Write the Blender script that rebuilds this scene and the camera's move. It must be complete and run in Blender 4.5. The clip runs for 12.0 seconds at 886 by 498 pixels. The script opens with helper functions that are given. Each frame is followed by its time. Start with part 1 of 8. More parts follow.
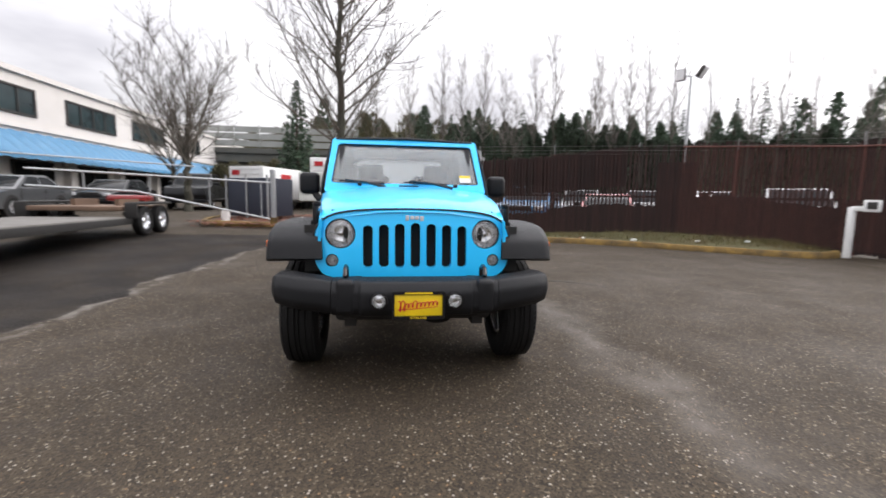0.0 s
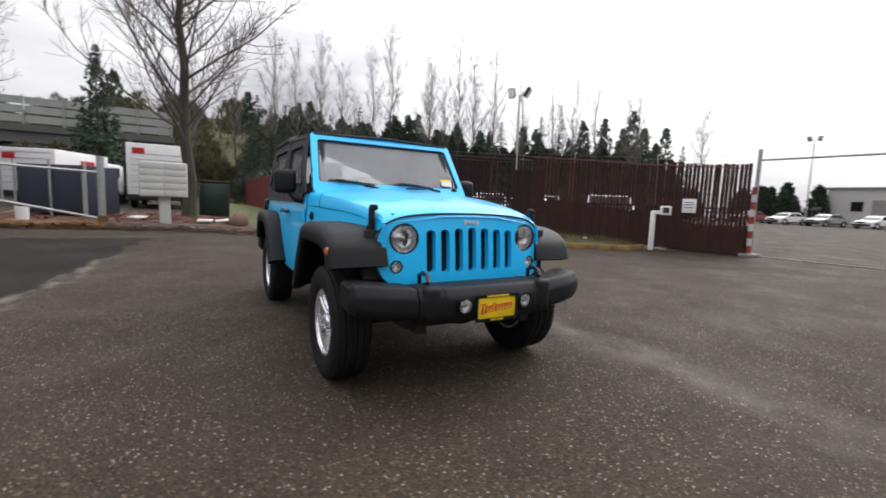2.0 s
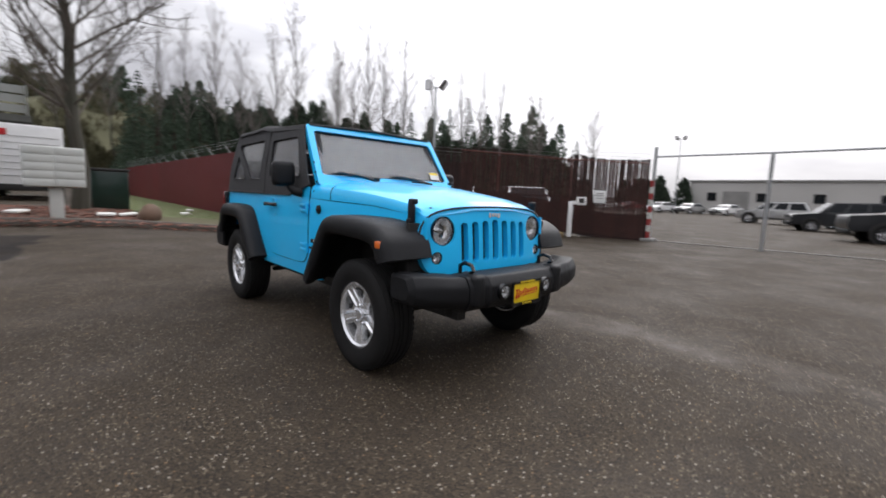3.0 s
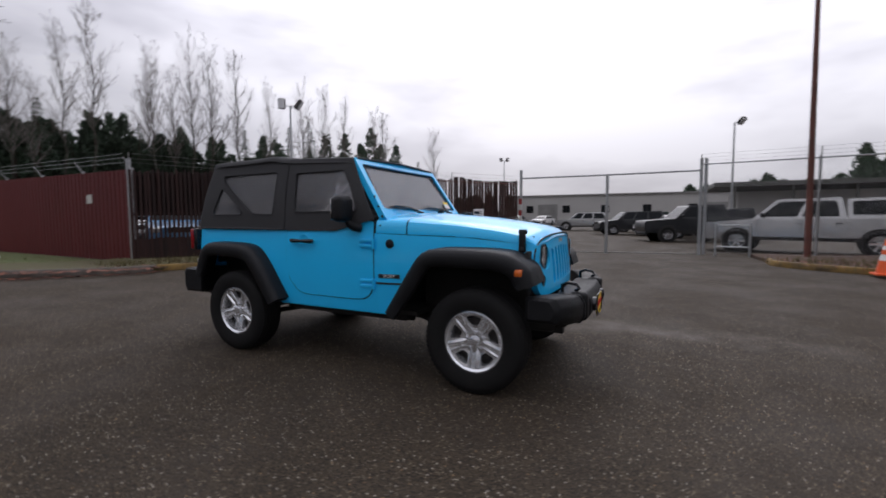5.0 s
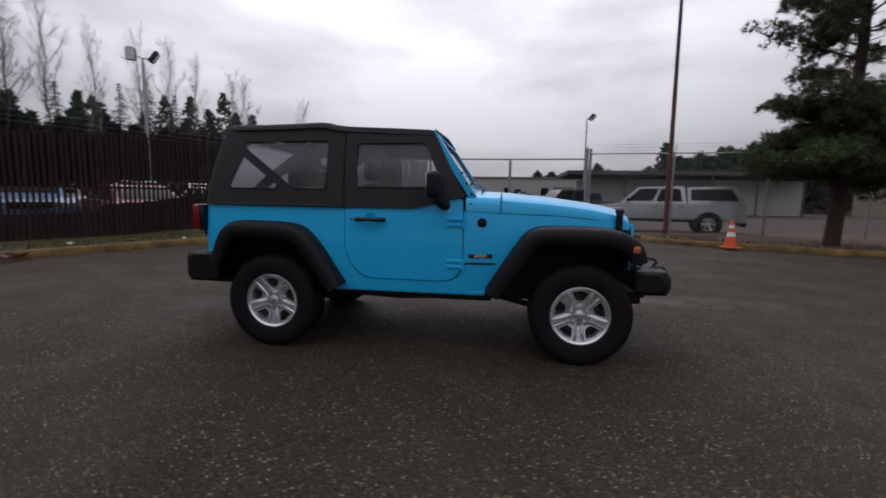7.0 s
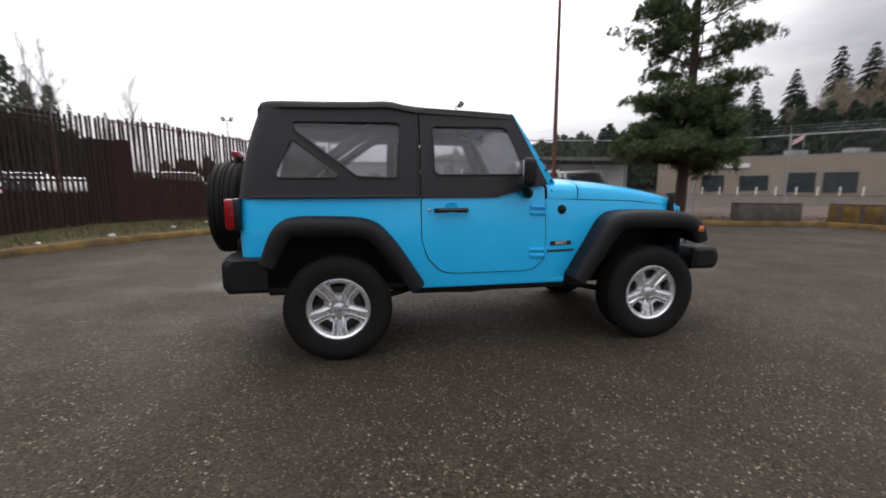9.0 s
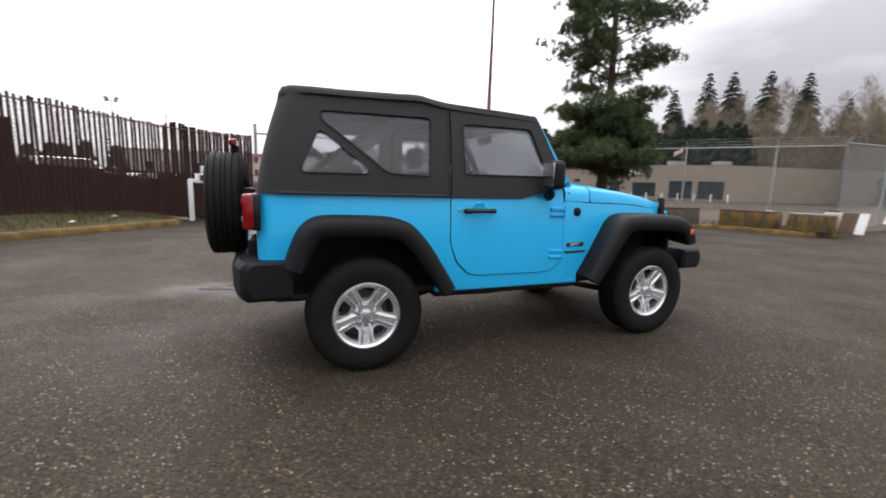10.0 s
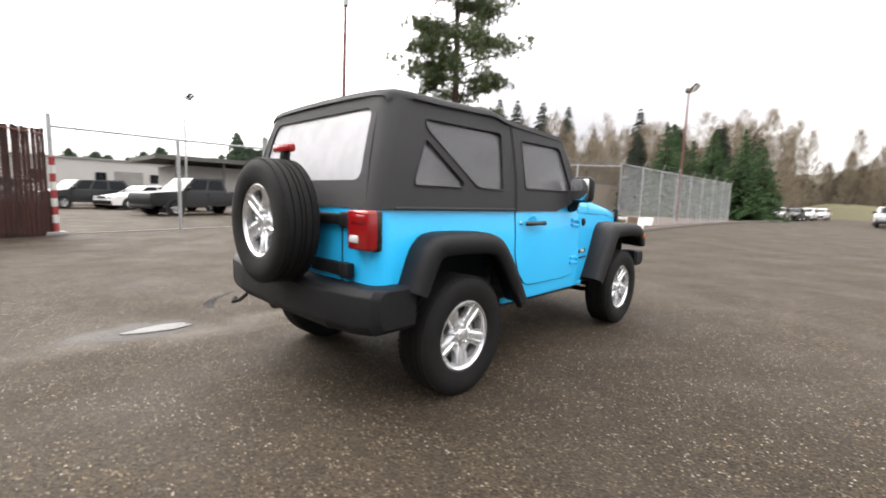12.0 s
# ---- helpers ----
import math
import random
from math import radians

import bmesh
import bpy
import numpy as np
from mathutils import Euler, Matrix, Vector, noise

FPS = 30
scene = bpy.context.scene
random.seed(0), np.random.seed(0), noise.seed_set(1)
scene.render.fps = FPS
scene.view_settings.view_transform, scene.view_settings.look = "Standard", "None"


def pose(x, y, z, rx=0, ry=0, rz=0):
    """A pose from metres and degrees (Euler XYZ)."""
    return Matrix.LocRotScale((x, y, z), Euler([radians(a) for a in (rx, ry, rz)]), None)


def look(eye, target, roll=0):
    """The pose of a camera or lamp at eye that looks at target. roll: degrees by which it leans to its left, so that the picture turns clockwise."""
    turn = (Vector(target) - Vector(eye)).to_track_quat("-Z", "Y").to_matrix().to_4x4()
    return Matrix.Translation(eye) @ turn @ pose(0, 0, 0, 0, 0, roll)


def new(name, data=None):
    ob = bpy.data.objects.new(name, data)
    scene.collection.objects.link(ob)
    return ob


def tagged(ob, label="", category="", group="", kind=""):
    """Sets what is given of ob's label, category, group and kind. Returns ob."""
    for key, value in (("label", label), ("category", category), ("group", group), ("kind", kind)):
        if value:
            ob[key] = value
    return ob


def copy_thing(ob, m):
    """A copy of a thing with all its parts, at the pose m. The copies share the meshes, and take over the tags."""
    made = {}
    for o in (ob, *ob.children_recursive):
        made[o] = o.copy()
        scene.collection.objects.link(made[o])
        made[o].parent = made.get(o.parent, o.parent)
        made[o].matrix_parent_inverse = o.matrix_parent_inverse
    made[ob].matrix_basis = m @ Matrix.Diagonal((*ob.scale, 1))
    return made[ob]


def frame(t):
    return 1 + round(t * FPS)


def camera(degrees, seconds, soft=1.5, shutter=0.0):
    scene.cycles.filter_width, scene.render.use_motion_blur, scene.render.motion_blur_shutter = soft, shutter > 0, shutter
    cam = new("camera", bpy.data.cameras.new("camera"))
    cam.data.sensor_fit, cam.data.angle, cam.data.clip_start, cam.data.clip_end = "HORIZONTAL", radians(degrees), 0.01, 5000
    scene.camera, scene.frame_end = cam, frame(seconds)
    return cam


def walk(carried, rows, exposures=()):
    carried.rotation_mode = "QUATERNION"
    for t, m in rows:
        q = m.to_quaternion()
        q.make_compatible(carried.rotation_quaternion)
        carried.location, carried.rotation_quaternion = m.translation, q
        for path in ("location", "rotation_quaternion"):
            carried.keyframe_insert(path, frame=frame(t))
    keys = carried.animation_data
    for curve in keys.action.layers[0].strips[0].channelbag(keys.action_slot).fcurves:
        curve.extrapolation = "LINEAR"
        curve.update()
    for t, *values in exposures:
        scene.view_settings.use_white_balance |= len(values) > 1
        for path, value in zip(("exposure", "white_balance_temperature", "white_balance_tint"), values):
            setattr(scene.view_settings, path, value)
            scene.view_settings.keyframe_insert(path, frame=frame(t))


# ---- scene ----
cam = camera(91.5, 12.0, soft=1.75, shutter=0.6)
PATH = [
    (0, (4.409, -0.175, 1.187), (2.438, 0.082, 0.958), 1.0),
    (0.5, (4.359, -0.445, 1.178), (2.425, 0.019, 0.965), 2.4),
    (1, (4.264, -0.812, 1.192), (2.382, -0.167, 0.983), 3.8),
    (1.5, (4.188, -1.225, 1.2), (2.397, -0.363, 0.977), 2.7),
    (2, (4.008, -1.574, 1.191), (2.286, -0.58, 0.976), 2.2),
    (2.5, (3.84, -1.962, 1.187), (2.234, -0.788, 0.973), 1.3),
    (3, (3.665, -2.333, 1.185), (2.199, -0.994, 0.942), 2.2),
    (3.2, (3.534, -2.444, 1.19), (2.151, -1.022, 0.937), 1.1),
    (4.8, (2.485, -3.493, 1.255), (1.529, -1.744, 1.09), 1.4),
    (5, (2.344, -3.609, 1.246), (1.46, -1.82, 1.102), -0.2),
    (5.5, (1.943, -3.783, 1.239), (1.164, -1.945, 1.111), 0.1),
    (6, (1.514, -3.932, 1.232), (0.897, -2.034, 1.099), 0.2),
    (6.5, (1.09, -4.051, 1.224), (0.629, -2.115, 1.026), -0.3),
    (7, (0.638, -4.06, 1.222), (0.361, -2.093, 0.99), 0.9),
    (7.2, (0.454, -4.086, 1.198), (0.248, -2.108, 0.98), -0.3),
    (9, (-1.025, -3.848, 1.232), (-0.666, -1.903, 0.938), -0.2),
    (9.5, (-1.377, -3.656, 1.248), (-0.813, -1.759, 0.963), 3.4),
    (10, (-1.782, -3.522, 1.232), (-1.037, -1.69, 0.934), 1.6),
    (10.5, (-2.138, -3.278, 1.219), (-1.22, -1.524, 0.93), 2.4),
    (11, (-2.558, -3.081, 1.205), (-1.495, -1.419, 0.876), 1.1),
    (11.5, (-2.875, -2.821, 1.202), (-1.609, -1.303, 0.898), 0.7),
    (12, (-3.193, -2.528, 1.215), (-1.754, -1.158, 0.982), 1.8),
]
walk(cam, [(t, look(eye, target, roll)) for t, eye, target, roll in PATH], exposures=[(0.0, 0.60, 6500, 12), (1.5, 0.26, 6450, 12), (3.2, 0.05, 6350, 12), (5.0, -0.62, 6200, 16), (6.5, -1.02, 6150, 16), (7.2, -0.95, 6200, 16), (8.8, -0.05, 6400, 12), (9.7, 0.2, 6450, 12), (10.5, 0.75, 6500, 11), (12.0, 1.2, 6750, 10)])

# ---- world, sun ----
SUN_AZ, SUN_EL = 104.0, 36.0          # degrees from +x towards +y, and above the horizon


def build_world():
    w = bpy.data.worlds.new("overcast_sky")
    scene.world = w
    w.use_nodes = True
    nt = w.node_tree
    nt.nodes.clear()
    out = nt.nodes.new("ShaderNodeOutputWorld")
    bg = nt.nodes.new("ShaderNodeBackground")
    sky = nt.nodes.new("ShaderNodeTexSky")
    sky.sky_type, sky.sun_disc = "NISHITA", False
    sky.sun_elevation, sky.sun_rotation = radians(SUN_EL), radians(90 - SUN_AZ)
    sky.air_density, sky.dust_density = 1.0, 4.0
    dim = nt.nodes.new("ShaderNodeVectorMath")
    dim.operation = "SCALE"
    dim.inputs["Scale"].default_value = 0.05
    nt.links.new(sky.outputs[0], dim.inputs[0])
    tc = nt.nodes.new("ShaderNodeTexCoord")
    mp = nt.nodes.new("ShaderNodeMapping")
    mp.inputs["Scale"].default_value = (1.0, 1.0, 3.2)
    nt.links.new(tc.outputs["Generated"], mp.inputs[0])
    no = nt.nodes.new("ShaderNodeTexNoise")
    no.inputs["Scale"].default_value, no.inputs["Detail"].default_value, no.inputs["Roughness"].default_value = 1.6, 5.0, 0.52
    nt.links.new(mp.outputs[0], no.inputs["Vector"])
    ramp = nt.nodes.new("ShaderNodeValToRGB")
    e = ramp.color_ramp.elements
    e[0].position, e[0].color = 0.36, (0.55, 0.547, 0.585, 1)
    e[1].position, e[1].color = 0.62, (1.08, 1.075, 1.09, 1)
    nt.links.new(no.outputs[0], ramp.inputs[0])
    # thin cloud in front of the sun is brighter
    dot = nt.nodes.new("ShaderNodeVectorMath")
    dot.operation = "DOT_PRODUCT"
    a, b = radians(SUN_AZ), radians(SUN_EL)
    dot.inputs[1].default_value = (math.cos(a) * math.cos(b), math.sin(a) * math.cos(b), math.sin(b))
    nt.links.new(tc.outputs["Generated"], dot.inputs[0])
    mr = nt.nodes.new("ShaderNodeMapRange")
    mr.inputs["From Min"].default_value, mr.inputs["From Max"].default_value = 0.40, 1.0
    mr.inputs["To Min"].default_value, mr.inputs["To Max"].default_value = 0.92, 1.66
    mr.interpolation_type = "SMOOTHSTEP"
    nt.links.new(dot.outputs["Value"], mr.inputs[0])
    # an overcast sky grows brighter towards the zenith
    sz = nt.nodes.new("ShaderNodeSeparateXYZ")
    nt.links.new(tc.outputs["Generated"], sz.inputs[0])
    zen = nt.nodes.new("ShaderNodeMapRange")
    zen.inputs["To Min"].default_value, zen.inputs["To Max"].default_value = 0.385, 1.95
    nt.links.new(sz.outputs[2], zen.inputs[0])
    both = nt.nodes.new("ShaderNodeMath")
    both.operation = "MULTIPLY"
    nt.links.new(mr.outputs[0], both.inputs[0])
    nt.links.new(zen.outputs[0], both.inputs[1])
    mul = nt.nodes.new("ShaderNodeVectorMath")
    mul.operation = "SCALE"
    nt.links.new(ramp.outputs[0], mul.inputs[0])
    nt.links.new(both.outputs[0], mul.inputs["Scale"])
    mix = nt.nodes.new("ShaderNodeMix")
    mix.data_type = "RGBA"
    mix.inputs[0].default_value = 0.92
    nt.links.new(dim.outputs[0], mix.inputs["A"])
    nt.links.new(mul.outputs[0], mix.inputs["B"])
    nt.links.new(mix.outputs["Result"], bg.inputs[0])
    bg.inputs[1].default_value = 1.35
    nt.links.new(bg.outputs[0], out.inputs[0])
    sun = new("sun", bpy.data.lights.new("sun", "SUN"))
    sun.data.energy, sun.data.angle, sun.data.color = 0.6, radians(25), (1.0, 0.96, 0.9)
    sun.matrix_world = look((0, 0, 0), (-math.cos(a) * math.cos(b), -math.sin(a) * math.cos(b), -math.sin(b)))


build_world()

# ---- materials ----


def mat(name, color, rough=0.6, metal=0.0, color2=None, scale=8.0, fine=120.0, bump=0.0, bump_scale=200.0, rough_var=0.08, island=0.0, coat=0.0, stretch=None, spec=0.5, rnd=0.0):
    """A surface with variation at two scales, fine relief, and a shade of its own for each piece."""
    m = bpy.data.materials.new(name)
    m.use_nodes = True
    nt = m.node_tree
    p = nt.nodes["Principled BSDF"]
    c2 = color2 or tuple(min(1, c * 0.72) for c in color)
    tc = nt.nodes.new("ShaderNodeTexCoord")
    vec = tc.outputs["Object"]
    if stretch:
        mp = nt.nodes.new("ShaderNodeMapping")
        mp.inputs["Scale"].default_value = stretch
        nt.links.new(vec, mp.inputs[0])
        vec = mp.outputs[0]
    n1, n2 = nt.nodes.new("ShaderNodeTexNoise"), nt.nodes.new("ShaderNodeTexNoise")
    n1.inputs["Scale"].default_value, n1.inputs["Detail"].default_value = scale, 5
    n2.inputs["Scale"].default_value, n2.inputs["Detail"].default_value = fine, 3
    for n in (n1, n2):
        nt.links.new(vec, n.inputs["Vector"])
    add = nt.nodes.new("ShaderNodeMath")
    add.operation = "MULTIPLY_ADD"
    add.inputs[1].default_value, add.inputs[2].default_value = 0.45, 0.0
    nt.links.new(n2.outputs[0], add.inputs[0])
    ma = nt.nodes.new("ShaderNodeMath")
    ma.operation = "MULTIPLY_ADD"
    ma.inputs[1].default_value = 0.9
    nt.links.new(n1.outputs[0], ma.inputs[0])
    nt.links.new(add.outputs[0], ma.inputs[2])
    ramp = nt.nodes.new("ShaderNodeMapRange")
    ramp.inputs["From Min"].default_value, ramp.inputs["From Max"].default_value = 0.42, 0.95
    nt.links.new(ma.outputs[0], ramp.inputs[0])
    mx = nt.nodes.new("ShaderNodeMix")
    mx.data_type = "RGBA"
    mx.inputs["A"].default_value, mx.inputs["B"].default_value = (*color, 1), (*c2, 1)
    nt.links.new(ramp.outputs[0], mx.inputs[0])
    col = mx.outputs["Result"]
    if island or rnd:
        hs = nt.nodes.new("ShaderNodeHueSaturation")
        k = nt.nodes.new("ShaderNodeMapRange")
        amount = island or rnd
        k.inputs["To Min"].default_value, k.inputs["To Max"].default_value = 1 - amount, 1 + amount
        if island:
            nt.links.new(nt.nodes.new("ShaderNodeNewGeometry").outputs["Random Per Island"], k.inputs[0])
        else:
            nt.links.new(nt.nodes.new("ShaderNodeObjectInfo").outputs["Random"], k.inputs[0])
        nt.links.new(k.outputs[0], hs.inputs["Value"])
        nt.links.new(col, hs.inputs["Color"])
        col = hs.outputs[0]
    nt.links.new(col, p.inputs["Base Color"])
    rr = nt.nodes.new("ShaderNodeMapRange")
    rr.inputs["To Min"].default_value, rr.inputs["To Max"].default_value = max(0.02, rough - rough_var), min(1, rough + rough_var)
    nt.links.new(n1.outputs[0], rr.inputs[0])
    nt.links.new(rr.outputs[0], p.inputs["Roughness"])
    p.inputs["Metallic"].default_value = metal
    p.inputs["Specular IOR Level"].default_value = spec
    if coat:
        p.inputs["Coat Weight"].default_value, p.inputs["Coat Roughness"].default_value = coat, 0.04
    if bump:
        n3 = nt.nodes.new("ShaderNodeTexNoise")
        n3.inputs["Scale"].default_value, n3.inputs["Detail"].default_value = bump_scale, 3
        nt.links.new(vec, n3.inputs["Vector"])
        b = nt.nodes.new("ShaderNodeBump")
        b.inputs["Strength"].default_value, b.inputs["Distance"].default_value = bump, 0.004
        nt.links.new(n3.outputs[0], b.inputs["Height"])
        nt.links.new(b.outputs[0], p.inputs["Normal"])
    return m


def glass(name, tint, gloss_rough=0.02, ior=1.5, haze=0.0, wave=0.05, mottle=0.4, pale=0.62):
    """A thin pane: what is behind shows through, tinted, and the sky mirrors in it by Fresnel's law."""
    m = bpy.data.materials.new(name)
    m.use_nodes = True
    nt = m.node_tree
    nt.nodes.clear()
    out = nt.nodes.new("ShaderNodeOutputMaterial")
    t, g = nt.nodes.new("ShaderNodeBsdfTransparent"), nt.nodes.new("ShaderNodeBsdfGlossy")
    t.inputs[0].default_value = (*tint, 1)
    g.inputs["Roughness"].default_value = gloss_rough
    f = nt.nodes.new("ShaderNodeFresnel")
    f.inputs["IOR"].default_value = ior
    n = nt.nodes.new("ShaderNodeTexNoise")
    n.inputs["Scale"].default_value = 7.0
    tc = nt.nodes.new("ShaderNodeTexCoord")
    nt.links.new(tc.outputs["Object"], n.inputs["Vector"])
    b = nt.nodes.new("ShaderNodeBump")
    b.inputs["Strength"].default_value, b.inputs["Distance"].default_value = wave, 0.02
    nt.links.new(n.outputs[0], b.inputs["Height"])
    nt.links.new(b.outputs[0], g.inputs["Normal"])
    mx = nt.nodes.new("ShaderNodeMixShader")
    nt.links.new(f.outputs[0], mx.inputs[0])
    nt.links.new(t.outputs[0], mx.inputs[1])
    nt.links.new(g.outputs[0], mx.inputs[2])
    last = mx.outputs[0]
    if haze:
        # a diffuse share pales the pane: milky vinyl, and sky reflection put into colour
        d, hz = nt.nodes.new("ShaderNodeBsdfDiffuse"), nt.nodes.new("ShaderNodeMixShader")
        d.inputs[0].default_value = (pale, pale, pale * 1.03, 1)
        tl, dt = nt.nodes.new("ShaderNodeBsdfTranslucent"), nt.nodes.new("ShaderNodeMixShader")
        tl.inputs[0].default_value = (pale, pale, pale * 1.03, 1)
        dt.inputs[0].default_value = 0.5
        nt.links.new(d.outputs[0], dt.inputs[1])
        nt.links.new(tl.outputs[0], dt.inputs[2])
        sc = nt.nodes.new("ShaderNodeMapRange")
        sc.inputs["From Min"].default_value, sc.inputs["From Max"].default_value = 0.35, 0.7
        sc.inputs["To Min"].default_value, sc.inputs["To Max"].default_value = haze * (1 - mottle), haze * (1 + mottle)
        nt.links.new(n.outputs[0], sc.inputs[0])
        nt.links.new(sc.outputs[0], hz.inputs[0])
        nt.links.new(last, hz.inputs[1])
        nt.links.new(dt.outputs[0], hz.inputs[2])
        last = hz.outputs[0]
    nt.links.new(last, out.inputs[0])
    return m


def asphalt():
    m = bpy.data.materials.new("wet_asphalt")
    m.use_nodes = True
    nt = m.node_tree
    N, K = nt.nodes.new, nt.links.new
    p = nt.nodes["Principled BSDF"]
    tc = N("ShaderNodeTexCoord")
    P = tc.outputs["Object"]

    def noise_tex(s, d=4.0, r=0.55):
        n = N("ShaderNodeTexNoise")
        n.inputs["Scale"].default_value, n.inputs["Detail"].default_value, n.inputs["Roughness"].default_value = s, d, r
        K(P, n.inputs["Vector"])
        return n.outputs[0]

    def maprange(x, a, b, c, d):
        n = N("ShaderNodeMapRange")
        for i, v in zip(("From Min", "From Max", "To Min", "To Max"), (a, b, c, d)):
            n.inputs[i].default_value = v
        K(x, n.inputs[0])
        return n.outputs[0]

    def mth(op, a, b):
        n = N("ShaderNodeMath")
        n.operation = op
        for i, v in enumerate((a, b)):
            if isinstance(v, (int, float)):
                n.inputs[i].default_value = v
            else:
                K(v, n.inputs[i])
        return n.outputs[0]

    def mixc(fac, a, b):
        n = N("ShaderNodeMix")
        n.data_type = "RGBA"
        for key, v in (("A", a), ("B", b)):
            if isinstance(v, tuple):
                n.inputs[key].default_value = (*v, 1)
            else:
                K(v, n.inputs[key])
        K(fac, n.inputs[0])
        return n.outputs["Result"]

    vor = N("ShaderNodeTexVoronoi")
    vor.inputs["Scale"].default_value = 95.0
    K(P, vor.inputs["Vector"])
    sep = N("ShaderNodeSeparateColor")
    K(vor.outputs["Color"], sep.inputs[0])
    stone = maprange(sep.outputs[0], 0.0, 1.0, 0.0, 1.0)
    base = mixc(stone, (0.0110, 0.0082, 0.0052), (0.060, 0.0448, 0.0280))
    # scattered pale chippings, in two sizes
    pale = mth("GREATER_THAN", sep.outputs[1], 0.945)
    base = mixc(mth("MULTIPLY", pale, 0.62), base, (0.170, 0.138, 0.098))
    vor2 = N("ShaderNodeTexVoronoi")
    vor2.inputs["Scale"].default_value = 56.0
    K(P, vor2.inputs["Vector"])
    sep2 = N("ShaderNodeSeparateColor")
    K(vor2.outputs["Color"], sep2.inputs[0])
    chip = mth("MULTIPLY", mth("GREATER_THAN", sep2.outputs[2], 0.955), mth("LESS_THAN", vor2.outputs["Distance"], 0.36))
    base = mixc(mth("MULTIPLY", chip, 0.7), base, mixc(mth("GREATER_THAN", sep2.outputs[0], 0.72), (0.33, 0.295, 0.25), (0.20, 0.125, 0.065)))
    # broad worn and damp areas
    broad = maprange(noise_tex(0.45, 5.0), 0.38, 0.64, 0.0, 1.0)
    base = mixc(mth("MULTIPLY", broad, 0.16), base, (0.060, 0.0455, 0.033))
    blot = maprange(noise_tex(2.6, 5.0), 0.45, 0.62, 0.0, 1.0)
    base = mixc(mth("MULTIPLY", blot, 0.30), base, (0.021, 0.0158, 0.0112))
    fine_blot = maprange(noise_tex(11.0, 4.0, 0.65), 0.50, 0.66, 0.0, 1.0)
    base = mixc(mth("MULTIPLY", fine_blot, 0.32), base, (0.017, 0.0128, 0.0092))
    sx = N("ShaderNodeSeparateXYZ")
    K(P, sx.inputs[0])
    wob = mth("MULTIPLY", mth("SUBTRACT", noise_tex(1.3, 5.0), 0.5), 0.9)
    X, Y = mth("ADD", sx.outputs[0], wob), mth("ADD", sx.outputs[1], wob)

    def band(v, lo, hi, soft):
        return mth("MULTIPLY", maprange(v, lo - soft, lo + soft, 0.0, 1.0), maprange(v, hi - soft, hi + soft, 1.0, 0.0))

    # a newer, darker repair with a crumbling pale edge, and the pale trail of grit from the drain
    # its edge runs nearly straight, then swings out towards the kerb
    Yp = mth("SUBTRACT", Y, mth("MULTIPLY", mth("MAXIMUM", mth("SUBTRACT", -1.9, sx.outputs[0]), 0.0), 0.185))
    patch = mth("MULTIPLY", band(X, -6.9, 0.6, 0.06), band(Yp, -8.5, -3.32, 0.035))
    edge = mth("MULTIPLY", band(X, -4.6, 0.8, 0.05), band(Yp, -3.36, -3.17, 0.05))
    base = mixc(mth("MULTIPLY", edge, maprange(noise_tex(5.0), 0.42, 0.6, 0.0, 0.75)), base, (0.15, 0.137, 0.122))
    base = mixc(mth("MULTIPLY", patch, maprange(noise_tex(1.7, 5.0), 0.40, 0.64, 0.97, 0.66)), base, mixc(stone, (0.008, 0.0072, 0.0068), (0.027, 0.024, 0.0225)))
    trail = mth("MULTIPLY", band(X, -3.2, 3.6, 1.2), band(Y, 1.38, 1.72, 0.16))
    base = mixc(mth("MULTIPLY", trail, maprange(noise_tex(3.0), 0.35, 0.65, 0.1, 0.55)), base, (0.15, 0.135, 0.12))
    # the damp hollow round the old drain
    ex, ey = mth("MULTIPLY", mth("ADD", X, 2.45), 1.9), mth("MULTIPLY", mth("SUBTRACT", Y, 1.78), 3.6)
    damp = maprange(mth("ADD", mth("MULTIPLY", ex, ex), mth("MULTIPLY", ey, ey)), 0.55, 1.15, 1.0, 0.0)
    base = mixc(mth("MULTIPLY", damp, 0.8), base, (0.022, 0.018, 0.015))
    K(base, p.inputs["Base Color"])
    wet = maprange(noise_tex(0.9, 5.0), 0.4, 0.65, 0.0, 1.0)
    K(mth("SUBTRACT", maprange(wet, 0.0, 1.0, 0.86, 0.70), mth("MULTIPLY", damp, 0.22)), p.inputs["Roughness"])
    K(maprange(patch, 0.0, 1.0, 0.22, 0.08), p.inputs["Specular IOR Level"])
    b = N("ShaderNodeBump")
    b.inputs["Strength"].default_value, b.inputs["Distance"].default_value = 0.7, 0.005
    K(mth("ADD", mth("MULTIPLY", vor.outputs["Distance"], 0.7), mth("MULTIPLY", noise_tex(60.0), 0.6)), b.inputs["Height"])
    K(b.outputs[0], p.inputs["Normal"])
    return m


